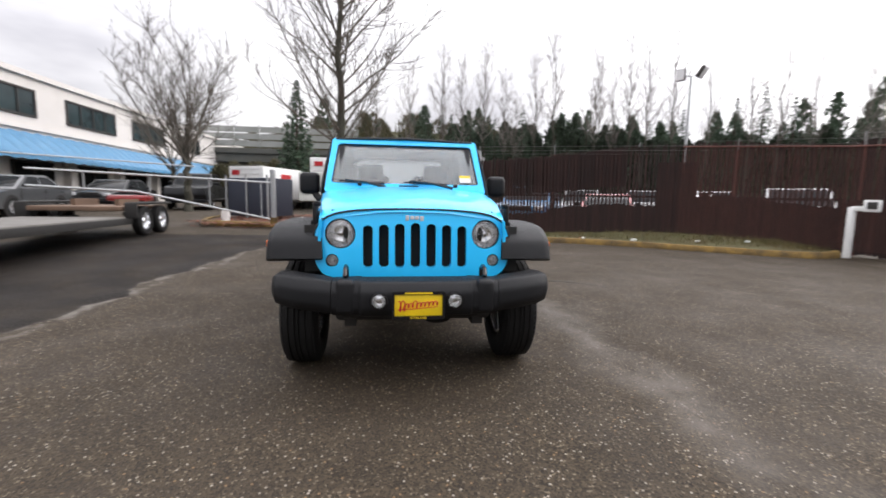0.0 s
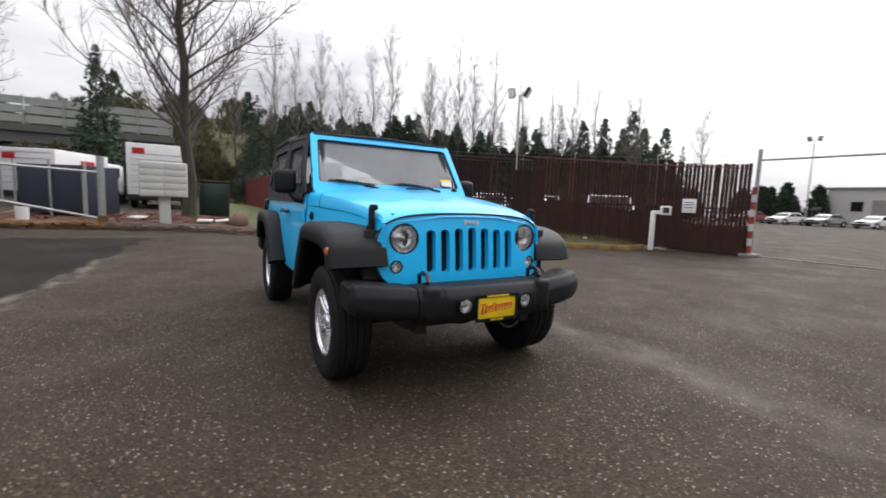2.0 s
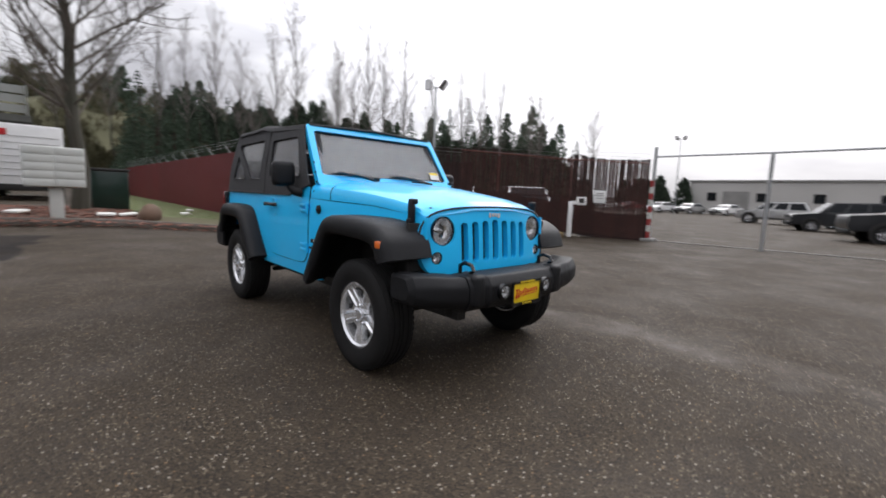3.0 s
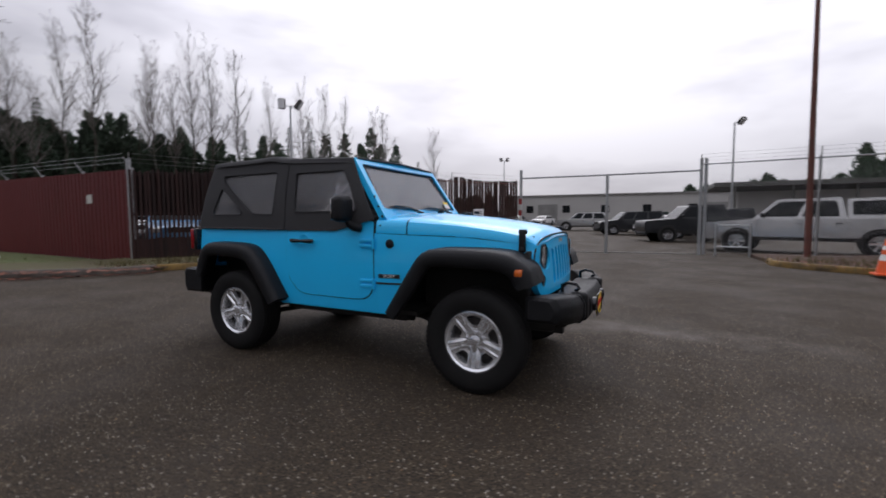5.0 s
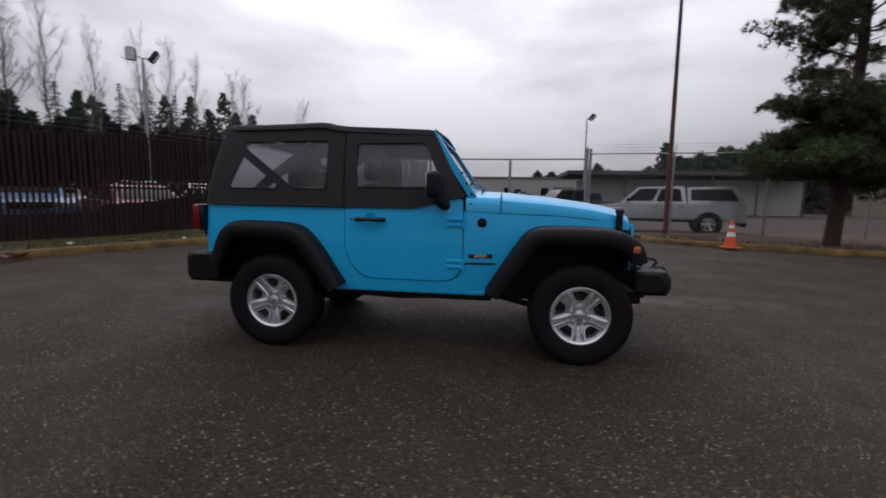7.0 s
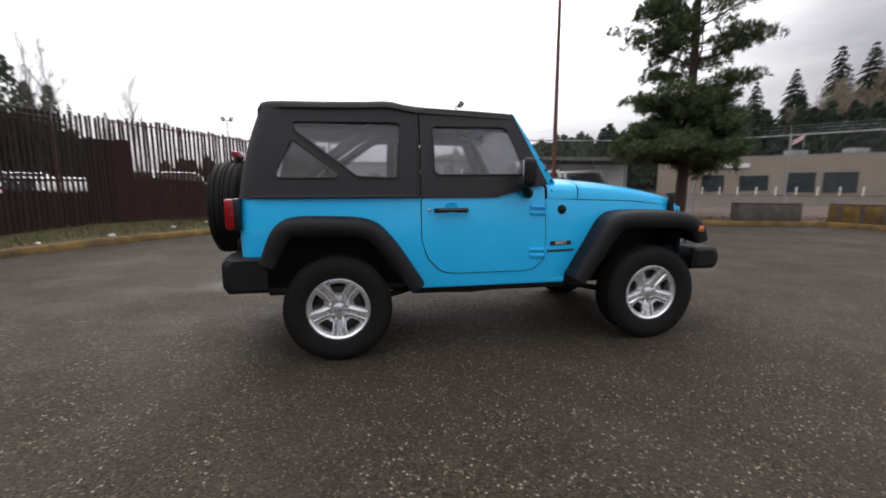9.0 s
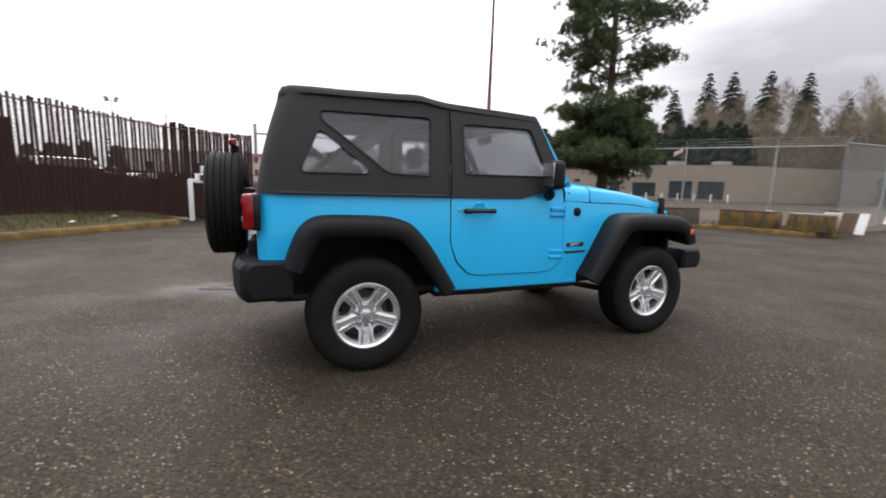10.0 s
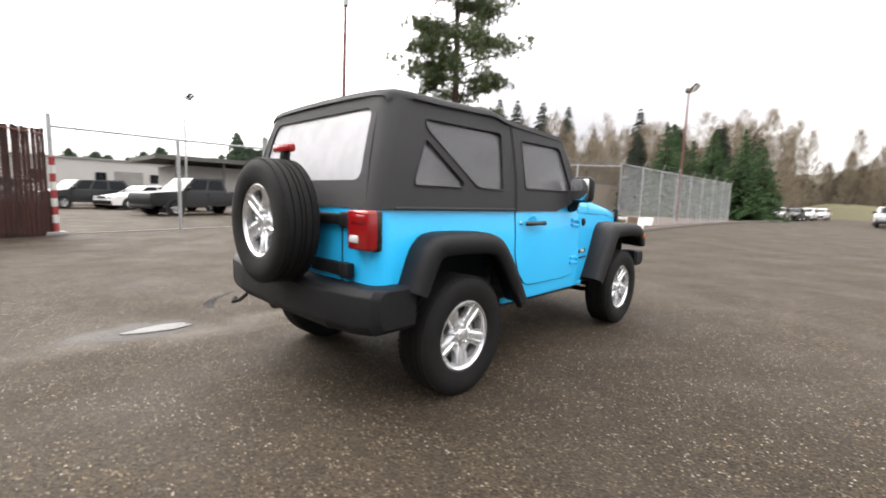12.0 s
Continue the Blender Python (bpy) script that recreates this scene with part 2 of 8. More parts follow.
MAT = dict(
    asphalt=asphalt(),
    blue=mat("blue_car_paint", (0.018, 0.50, 0.93), 0.36, color2=(0.016, 0.485, 0.91), scale=3, fine=400, spec=0.3, coat=0.55, rough_var=0.03),
    plastic=mat("black_grained_plastic", (0.0055, 0.0058, 0.0070), 0.52, scale=6, fine=300, bump=0.35, bump_scale=700, color2=(0.0085, 0.009, 0.0105), spec=0.26),
    gloss_black=mat("gloss_black", (0.008, 0.008, 0.009), 0.25, scale=6),
    under=mat("underbody_black", (0.010, 0.010, 0.010), 0.8, scale=10, bump=0.3, bump_scale=80, color2=(0.018, 0.016, 0.014)),
    fabric=mat("black_soft_top_fabric", (0.024, 0.024, 0.026), 0.82, scale=5, fine=500, bump=0.5, bump_scale=900, color2=(0.034, 0.034, 0.036)),
    rubber=mat("tyre_rubber", (0.0068, 0.0068, 0.0072), 0.76, scale=12, fine=200, bump=0.3, bump_scale=300, color2=(0.012, 0.0115, 0.011), spec=0.2),
    alloy=mat("silver_alloy", (0.78, 0.79, 0.81), 0.22, 0.75, color2=(0.70, 0.71, 0.73), scale=20),
    chrome=mat("chrome", (0.82, 0.83, 0.85), 0.08, 1.0, rough_var=0.02),
    seat=mat("dark_seat_cloth", (0.03, 0.03, 0.032), 0.9, scale=20, bump=0.4, bump_scale=600),
    red_lens=mat("red_lens", (0.27, 0.007, 0.009), 0.16, coat=0.25, rough_var=0.02),
    amber=mat("amber_lens", (0.75, 0.16, 0.02), 0.15, coat=1.0, rough_var=0.02),
    reflector=mat("faceted_reflector", (0.93, 0.94, 0.95), 0.24, 0.92, color2=(0.84, 0.85, 0.86), scale=60, fine=90, bump=0.7, bump_scale=55, rough_var=0.05),
    clear_lens=mat("frosted_lens", (0.62, 0.62, 0.63), 0.15, coat=1.0, rough_var=0.03),
    yellow=mat("yellow_plate", (0.85, 0.60, 0.01), 0.45),
    red_ink=mat("red_ink", (0.55, 0.01, 0.015), 0.5),
    white=mat("white_paint", (0.78, 0.78, 0.77), 0.5, color2=(0.70, 0.70, 0.69), scale=4),
    paper=mat("white_paper", (0.75, 0.74, 0.70), 0.7),
    # windscreen haze paints in the pale sky that mirrors in it
    windscreen=glass("windscreen_glass", (0.88, 0.92, 0.91), 0.015, 1.52, 0.15, 0.012, 0.15),
    vinyl=glass("tinted_vinyl", (0.84, 0.84, 0.86), 0.02, 1.5, 0.08, 0.05, 0.2),
    # strong pale haze in place of bright sky seen in the rear pane
    vinyl_rear=glass("sky_pale_vinyl", (0.88, 0.88, 0.89), 0.05, 1.5, 0.70, 0.02, 0.08, 0.68),
    lens=glass("clear_lens", (0.95, 0.95, 0.95), 0.01),
    carglass=mat("dark_car_glass", (0.012, 0.014, 0.016), 0.08, rough_var=0.02, spec=0.10),
    board=mat("brown_stained_board", (0.033, 0.0098, 0.0068), 0.8, color2=(0.0100, 0.0044, 0.0038), scale=1.6, fine=40, bump=0.6, bump_scale=60, stretch=(9, 9, 0.8), rnd=0.42),
    board_back=mat("brown_stained_boards", (0.033, 0.0098, 0.0068), 0.8, color2=(0.0100, 0.0044, 0.0038), scale=1.6, fine=40, bump=0.6, bump_scale=60, stretch=(9, 9, 0.8), island=0.42),
    redboard=mat("red_fence_panel", (0.135, 0.016, 0.017), 0.6, color2=(0.095, 0.013, 0.014), scale=1.2, fine=30, bump=0.3, bump_scale=40, stretch=(6, 6, 0.7), rnd=0.12),
    galv=mat("galvanised_steel", (0.42, 0.43, 0.44), 0.45, 0.7, color2=(0.32, 0.33, 0.33), scale=14),
    rust=mat("rusty_red_steel", (0.16, 0.055, 0.040), 0.7, color2=(0.10, 0.045, 0.036), scale=5, fine=60, bump=0.2),
    kerb=mat("kerb_concrete", (0.27, 0.26, 0.24), 0.85, color2=(0.16, 0.15, 0.135), scale=5, fine=60, bump=0.4, bump_scale=90),
    kerb_yellow=mat("worn_yellow_kerb_paint", (0.25, 0.150, 0.028), 0.85, color2=(0.030, 0.023, 0.016), scale=3.4, fine=30, bump=0.4, bump_scale=90),
    soil=mat("leaf_litter", (0.085, 0.040, 0.026), 0.95, color2=(0.050, 0.036, 0.022), scale=3, fine=40, bump=0.9, bump_scale=40),
    grass=mat("winter_grass", (0.060, 0.066, 0.018), 0.9, color2=(0.070, 0.047, 0.022), scale=1.4, fine=30, bump=0.8, bump_scale=40),
    blade=mat("grass_blade", (0.075, 0.076, 0.020), 0.8, color2=(0.12, 0.082, 0.034), scale=2, fine=20, island=0.35),
    leaf=mat("fallen_leaf", (0.22, 0.066, 0.034), 0.8, color2=(0.10, 0.045, 0.028), scale=3, fine=30, island=0.45),
    bark=mat("grey_bark", (0.052, 0.045, 0.036), 0.9, color2=(0.034, 0.036, 0.022), scale=3, fine=30, bump=0.8, bump_scale=30),
    twig=mat("bare_twig", (0.105, 0.088, 0.074), 0.9, color2=(0.070, 0.062, 0.046), scale=1, fine=6),
    pinebark=mat("pine_bark", (0.056, 0.032, 0.023), 0.9, color2=(0.034, 0.022, 0.017), scale=4, fine=30, bump=0.8, bump_scale=30),
    needle=mat("conifer_needles", (0.050, 0.082, 0.046), 0.75, color2=(0.034, 0.058, 0.034), scale=0.8, fine=8, island=0.4),
    pine=mat("pine_needles", (0.092, 0.125, 0.045), 0.7, color2=(0.048, 0.070, 0.026), scale=0.9, fine=8, island=0.45),
    cedar=mat("cedar_sprays", (0.050, 0.105, 0.030), 0.7, color2=(0.028, 0.062, 0.020), scale=0.7, fine=8, island=0.4),
    brush=mat("winter_brush", (0.090, 0.074, 0.040), 0.9, color2=(0.068, 0.068, 0.030), scale=0.3, fine=4, island=0.35),
    tan=mat("tan_alder_twigs", (0.21, 0.168, 0.12), 0.9, color2=(0.14, 0.115, 0.08), scale=0.3, fine=4, island=0.3),
    alder=mat("grey_alder_twigs", (0.19, 0.168, 0.150), 0.9, color2=(0.13, 0.112, 0.10), scale=1, fine=6),
    hillwood=mat("far_winter_woods", (0.062, 0.052, 0.036), 0.95, color2=(0.040, 0.046, 0.026), scale=0.12, fine=1.2, bump=1.0, bump_scale=0.8),
    dull_red=mat("dull_red_paint", (0.30, 0.022, 0.022), 0.6, color2=(0.20, 0.03, 0.028), scale=9),
    olive=mat("olive_hillside", (0.085, 0.080, 0.036), 0.95, color2=(0.055, 0.056, 0.026), scale=0.15, fine=1.5, bump=1.0, bump_scale=0.8),
    screen=mat("weathered_screen_panel", (0.29, 0.295, 0.28), 0.7, color2=(0.21, 0.22, 0.20), scale=0.8),
    deckside=mat("dark_concrete", (0.105, 0.105, 0.095), 0.9, color2=(0.065, 0.066, 0.058), scale=0.8, fine=20),
    fir=mat("dark_fir_needles", (0.030, 0.047, 0.026), 0.8, color2=(0.018, 0.030, 0.017), scale=0.8, fine=8, island=0.4),
    print=mat("wet_tread_print", (0.007, 0.0055, 0.0045), 0.7, color2=(0.012, 0.009, 0.007), scale=20),
    lawn=mat("green_lawn", (0.062, 0.100, 0.020), 0.9, color2=(0.095, 0.085, 0.030), scale=1.1, fine=30, bump=0.8, bump_scale=40),
    lawn_blade=mat("lawn_blade", (0.075, 0.125, 0.026), 0.8, color2=(0.12, 0.11, 0.04), scale=2, fine=20, island=0.35),
    mailgrey=mat("pale_grey_enamel", (0.52, 0.53, 0.50), 0.55, color2=(0.44, 0.45, 0.42), scale=4),
    kerb_dark=mat("dirty_kerb_concrete", (0.115, 0.10, 0.085), 0.9, color2=(0.055, 0.046, 0.038), scale=5, fine=60, bump=0.4, bump_scale=90),
    stucco=mat("white_stucco", (0.66, 0.63, 0.60), 0.85, color2=(0.58, 0.55, 0.52), scale=0.7, fine=20, bump=0.2),
    beige=mat("beige_block_wall", (0.31, 0.255, 0.20), 0.85, color2=(0.25, 0.208, 0.165), scale=0.5, fine=12, bump=0.2),
    offwhite=mat("offwhite_metal_siding", (0.44, 0.43, 0.41), 0.7, color2=(0.36, 0.35, 0.335), scale=0.2, fine=6),
    awning=mat("blue_metal_awning", (0.055, 0.19, 0.33), 0.5, color2=(0.045, 0.155, 0.28), scale=1.5, fine=20),
    concrete=mat("grey_concrete", (0.25, 0.245, 0.235), 0.9, color2=(0.18, 0.178, 0.17), scale=0.8, fine=20, bump=0.3),
    navy=mat("navy_mesh_screen", (0.012, 0.016, 0.030), 0.7, color2=(0.018, 0.022, 0.036), scale=3),
    cone=mat("orange_cone_plastic", (0.85, 0.12, 0.02), 0.5),
    silver=mat("silver_car_paint", (0.33, 0.33, 0.325), 0.25, 0.6, coat=1.0, color2=(0.42, 0.42, 0.42), rough_var=0.03),
    dark_paint=mat("dark_car_paint", (0.014, 0.015, 0.017), 0.32, 0.0, coat=0.25, rough_var=0.03, spec=0.3),
    grey_paint=mat("grey_car_paint", (0.11, 0.115, 0.12), 0.3, 0.3, coat=1.0, rough_var=0.03),
    green_paint=mat("green_car_paint", (0.012, 0.030, 0.022), 0.32, 0.0, coat=0.3, rough_var=0.03, spec=0.3),
    blue_paint=mat("blue_parked_car_paint", (0.03, 0.16, 0.34), 0.3, 0.1, coat=1.0, rough_var=0.03),
    red_paint=mat("red_car_paint", (0.30, 0.02, 0.02), 0.3, 0.1, coat=1.0, rough_var=0.03),
    deck=mat("grey_trailer_deck", (0.13, 0.122, 0.11), 0.7, color2=(0.085, 0.08, 0.072), scale=2, fine=30),
    wood=mat("weathered_wood", (0.14, 0.085, 0.055), 0.85, color2=(0.09, 0.06, 0.042), scale=2, fine=30),
    wet=mat("standing_water", (0.055, 0.050, 0.046), 0.16, rough_var=0.05, spec=0.35),
    damp=mat("damp_broken_asphalt", (0.030, 0.026, 0.023), 0.6, color2=(0.055, 0.048, 0.042), scale=9, fine=80, bump=0.6, bump_scale=60),
    iron=mat("cast_iron", (0.06, 0.055, 0.052), 0.55, 0.6, scale=20, bump=0.3),
    office_glass=mat("tinted_office_glass", (0.030, 0.052, 0.056), 0.12, color2=(0.012, 0.018, 0.020), scale=0.5, fine=2.0, rough_var=0.03),
    lamp_glass=mat("floodlight_glass", (0.85, 0.85, 0.86), 0.25, coat=1.0),
)


# ---- building helpers ----


class Geo:
    """Gathers the faces of one mesh."""

    def __init__(self):
        self.v, self.f = [], []

    def add(self, v, f):
        k = len(self.v)
        self.v.extend(tuple(p) for p in v)
        self.f.extend(tuple(i + k for i in face) for face in f)
        return self

    def box(self, c, s, m=None):
        x, y, z = (q / 2 for q in s)
        v = [Vector((a * x, b * y, d * z)) for a in (-1, 1) for b in (-1, 1) for d in (-1, 1)]
        if m is not None:
            v = [m @ p for p in v]
        v = [p + Vector(c) for p in v]
        return self.add(v, [(0, 1, 3, 2), (4, 6, 7, 5), (0, 4, 5, 1), (2, 3, 7, 6), (0, 2, 6, 4), (1, 5, 7, 3)])

    def rbox(self, c, s, r=0.02, seg=2, m=None):
        """A box with rounded edges."""
        bm = bmesh.new()
        bmesh.ops.create_cube(bm, size=1.0)
        bmesh.ops.scale(bm, vec=s, verts=bm.verts)
        bmesh.ops.bevel(bm, geom=bm.edges[:], offset=min(r, min(s) * 0.49), segments=seg, profile=0.5, affect="EDGES")
        if m is not None:
            bm.transform(m)
        bmesh.ops.translate(bm, vec=c, verts=bm.verts)
        return self.bm(bm)

    def bm(self, bm):
        bm.verts.index_update()
        self.add([v.co[:] for v in bm.verts], [[v.index for v in f.verts] for f in bm.faces])
        bm.free()
        return self

    def tube(self, pts, radii, n=8, cap=True):
        pts = [Vector(p) for p in pts]
        if not isinstance(radii, (list, tuple)):
            radii = [radii] * len(pts)
        v, f = [], []
        side = None
        for i, p in enumerate(pts):
            d = (pts[min(i + 1, len(pts) - 1)] - pts[max(i - 1, 0)]).normalized()
            if side is None:
                side = d.orthogonal().normalized()
            side = (side - d * side.dot(d)).normalized()
            up = d.cross(side)
            for k in range(n):
                a = 2 * math.pi * k / n
                v.append(p + (side * math.cos(a) + up * math.sin(a)) * radii[i])
        for i in range(len(pts) - 1):
            for k in range(n):
                j = (k + 1) % n
                f.append((i * n + k, i * n + j, (i + 1) * n + j, (i + 1) * n + k))
        if cap:
            f.append(tuple(range(n))[::-1])
            f.append(tuple((len(pts) - 1) * n + k for k in range(n)))
        return self.add(v, f)

    def lathe(self, prof, m, n=32, closed=False):
        """Turns (radius, height) pairs round the local z of m."""
        v, f = [], []
        for r, h in prof:
            for k in range(n):
                a = 2 * math.pi * k / n
                v.append(m @ Vector((r * math.cos(a), r * math.sin(a), h)))
        L = len(prof)
        for i in range(L if closed else L - 1):
            i2 = (i + 1) % L
            for k in range(n):
                j = (k + 1) % n
                f.append((i * n + k, i * n + j, i2 * n + j, i2 * n + k))
        return self.add(v, f)

    def loft(self, rows, close_u=False, cap=False):
        n = len(rows[0])
        v = [p for r in rows for p in r]
        f = []
        for i in range(len(rows) - 1):
            for k in range(n if close_u else n - 1):
                j = (k + 1) % n
                f.append((i * n + k, i * n + j, (i + 1) * n + j, (i + 1) * n + k))
        if cap:
            f.append(tuple(range(n)))
            f.append(tuple((len(rows) - 1) * n + k for k in range(n))[::-1])
        return self.add(v, f)

    def sheet(self, outer, holes, place, thick, cuts_u=(), cuts_v=()):
        """A panel: an outline with holes in u and v, laid into space by place(u, v), and given thickness along a vector."""
        bm = bmesh.new()
        edges = []
        for loop in (outer, *holes):
            vs = [bm.verts.new((u, v, 0)) for u, v in loop]
            edges += [bm.edges.new((vs[i], vs[(i + 1) % len(vs)])) for i in range(len(vs))]
        bmesh.ops.triangle_fill(bm, use_beauty=True, use_dissolve=False, edges=edges)
        for cuts, no in ((cuts_u, (1, 0, 0)), (cuts_v, (0, 1, 0))):
            for c in cuts:
                bmesh.ops.bisect_plane(bm, geom=bm.verts[:] + bm.edges[:] + bm.faces[:], dist=1e-5, plane_co=tuple(c * k for k in no), plane_no=no)
        bm.verts.index_update()
        front = [Vector(place(v.co.x, v.co.y)) for v in bm.verts]
        faces = [[v.index for v in f.verts] for f in bm.faces]
        rim = [[v.index for v in e.verts] for e in bm.edges if e.is_boundary]
        n, off = len(front), Vector(thick)
        bm.free()
        return self.add(front + [p + off for p in front], faces + [[i + n for i in f[::-1]] for f in faces] + [(a, b, b + n, a + n) for a, b in rim])

    def mirrored(self):
        k = len(self.v)
        self.v += [(x, -y, z) for x, y, z in self.v]
        self.f += [tuple(i + k for i in face[::-1]) for face in self.f]
        return self

    def make(self, name, material, parent=None, label="", sharp=38, recalc=True):
        me = bpy.data.meshes.new(name)
        me.from_pydata([tuple(p) for p in self.v], [], self.f)
        if recalc or sharp:
            bm = bmesh.new()
            bm.from_mesh(me)
            if recalc:
                bmesh.ops.recalc_face_normals(bm, faces=bm.faces)
            if sharp:
                lim = radians(sharp)
                for e in bm.edges:
                    e.smooth = e.is_manifold and e.calc_face_angle(0.0) < lim
                for fc in bm.faces:
                    fc.smooth = True
            bm.to_mesh(me)
            bm.free()
        me.materials.append(MAT[material] if isinstance(material, str) else material)
        ob = new(name, me)
        if parent is not None:
            ob.parent = parent
        if label:
            ob["label"] = label
        return ob


def thing(name, label, category, m=None, group="", kind=""):
    ob = new(name)
    ob.empty_display_size = 0.2
    if m is not None:
        ob.matrix_basis = m
    return tagged(ob, label, category, group, kind)


def ring(cx, cy, r, n=24, ry=None):
    return [(cx + r * math.cos(2 * math.pi * k / n), cy + (ry or r) * math.sin(2 * math.pi * k / n)) for k in range(n)]


def rounded(pts, r=0.03, seg=4):
    """The outline with its corners rounded."""
    out = []
    n = len(pts)
    for i in range(n):
        a, b, c = Vector(pts[i - 1]), Vector(pts[i]), Vector(pts[(i + 1) % n])
        u, w = a - b, c - b
        k = min(r, u.length * 0.45, w.length * 0.45)
        p, q = b + u.normalized() * k, b + w.normalized() * k
        for s in range(seg + 1):
            t = s / seg
            out.append(tuple(p * (1 - t) ** 2 + b * 2 * t * (1 - t) + q * t * t))
    return out


def span(a, b, step):
    n = max(1, int(abs(b - a) / step))
    return [a + (b - a) * i / n for i in range(1, n)]


def smooth01(t):
    t = max(0.0, min(1.0, t))
    return t * t * (3 - 2 * t)


def lettering(name, text, size, m, material, parent, depth=0.001):
    """Flat letters in the built-in font, centred on m, in its x-y plane."""
    cu = bpy.data.curves.new(name, "FONT")
    cu.body, cu.size, cu.extrude, cu.align_x, cu.align_y = text, size, depth, "CENTER", "CENTER"
    tmp = bpy.data.objects.new(name, cu)
    scene.collection.objects.link(tmp)
    dg = bpy.context.evaluated_depsgraph_get()
    me = bpy.data.meshes.new_from_object(tmp.evaluated_get(dg))
    bpy.data.objects.remove(tmp)
    me.materials.clear()
    me.materials.append(MAT[material])
    ob = new(name, me)
    ob.matrix_basis = m
    ob.parent = parent
    return ob


# ---- the blue off-roader ----


def smooth_loop(pts, rounds=2):
    """An open line of corners, cut smooth."""
    for _ in range(rounds):
        out = [pts[0]]
        for a, b in zip(pts, pts[1:]):
            out += [tuple(0.75 * p + 0.25 * q for p, q in zip(a, b)), tuple(0.25 * p + 0.75 * q for p, q in zip(a, b))]
        pts = out + [pts[-1]]
    return pts


WHEEL_R, HUB_Z, AXLE_X, WHEEL_Y = 0.374, 0.376, 1.212, 0.755


def wheel(name, m, parent):
    """A wheel whose local z is the axle, pointing outwards; the local origin is the middle of the tread."""
    w = new(name)
    w.empty_display_size = 0.1
    w.matrix_basis = m
    w.parent = parent
    R = WHEEL_R
    g = Geo()
    prof = [(0.212, 0.085), (0.225, 0.108), (0.262, 0.122), (0.315, 0.124), (0.345, 0.116), (0.362, 0.100), (R - 0.003, 0.088)]
    tread = [(R, 0.082), (R, 0.060), (R - 0.009, 0.058), (R - 0.009, 0.050), (R, 0.048), (R, 0.020), (R - 0.009, 0.018), (R - 0.009, 0.008), (R, 0.006)]
    full = prof + tread
    full = full + [(r, -h) for r, h in reversed(full)]
    g.lathe(full, Matrix.Identity(4), 64, closed=True)
    # tread blocks' cross cuts: thin raised lugs on the shoulders
    for k in range(64):
        a = 2 * math.pi * k / 64
        rot = Matrix.Rotation(a, 4, "Z")
        for s in (-1, 1):
            g.box(rot @ Vector((R - 0.0125, 0, s * 0.090)), (0.010, 0.026, 0.026), (rot @ Matrix.Rotation(s * 0.45, 4, "Y")).to_3x3())
    g.make("tyre", "rubber", w, sharp=30)
    # rim: barrel, lip, dished face with five broad spokes
    g = Geo()
    g.lathe([(0.212, 0.100), (0.222, 0.098), (0.224, 0.090), (0.214, 0.084), (0.200, 0.060), (0.192, -0.02), (0.205, -0.09), (0.19, -0.09), (0.182, -0.02), (0.190, 0.058), (0.200, 0.090)], Matrix.Identity(4), 56, closed=True)
    holes = []
    for k in range(5):
        c = 2 * math.pi * (k + 0.5) / 5 + math.pi / 2
        quad = [(r * math.cos(c + a), r * math.sin(c + a)) for r, a in ((0.112, -0.22), (0.150, -0.30), (0.183, -0.33), (0.187, 0.0), (0.183, 0.33), (0.150, 0.30), (0.112, 0.22))]
        holes.append(rounded(quad, 0.010, 2))
    grid = [-0.18 + 0.03 * i for i in range(13)]
    g.sheet(ring(0, 0, 0.207, 48), holes, lambda u, v: (u, v, float(np.interp(math.hypot(u, v), [0, 0.06, 0.10, 0.14, 0.18, 0.207], [0.052, 0.054, 0.060, 0.072, 0.080, 0.086]))), (0, 0, -0.030), cuts_u=grid, cuts_v=grid)
    for k in range(5):
        rot = Matrix.Rotation(2 * math.pi * k / 5 + math.pi / 2, 4, "Z")
        rows = []
        for r, w0, h, d in ((0.045, 0.037, 0.062, 0.05), (0.075, 0.039, 0.070, 0.05), (0.11, 0.041, 0.079, 0.05), (0.15, 0.044, 0.085, 0.05), (0.180, 0.047, 0.087, 0.05), (0.206, 0.060, 0.086, 0.04)):
            rows.append([rot @ Vector((r, y, z)) for y, z in ((-w0, h - d), (-w0, h - 0.018), (-w0 * 0.82, h - 0.004), (-w0 * 0.5, h), (-w0 * 0.28, h - 0.012), (w0 * 0.28, h - 0.012), (w0 * 0.5, h), (w0 * 0.82, h - 0.004), (w0, h - 0.018), (w0, h - d))])
        g.loft(rows, close_u=True, cap=True)
    g.lathe([(0.0, 0.02), (0.092, 0.02), (0.092, 0.052), (0.086, 0.062), (0.070, 0.064), (0.0, 0.064)], Matrix.Identity(4), 40)
    g.make("rim", "alloy", w, "silver five-spoke alloy rim", sharp=30)
    g = Geo()
    g.lathe([(0.0, 0.088), (0.020, 0.087), (0.032, 0.083), (0.037, 0.074), (0.037, 0.05)], Matrix.Identity(4), 28)
    g.make("hub_cap", "alloy", w)
    for k in range(5):
        a = 2 * math.pi * (k + 0.5) / 5 + math.pi / 2
        g = Geo()
        g.lathe([(0.0, 0.083), (0.007, 0.082), (0.0105, 0.076), (0.0115, 0.060)], Matrix.Translation((0.0635 * math.cos(a), 0.0635 * math.sin(a), 0)), 6)
        g.make("lug_nut", "chrome", w, sharp=20)
    g = Geo()
    g.lathe([(0.03, 0.018), (0.155, 0.018), (0.155, -0.01), (0.03, -0.01)], Matrix.Identity(4), 32, closed=True)
    g.box((0.12, 0.03, 0.0), (0.10, 0.09, 0.08))
    g.make("brake_disc", "iron", w)
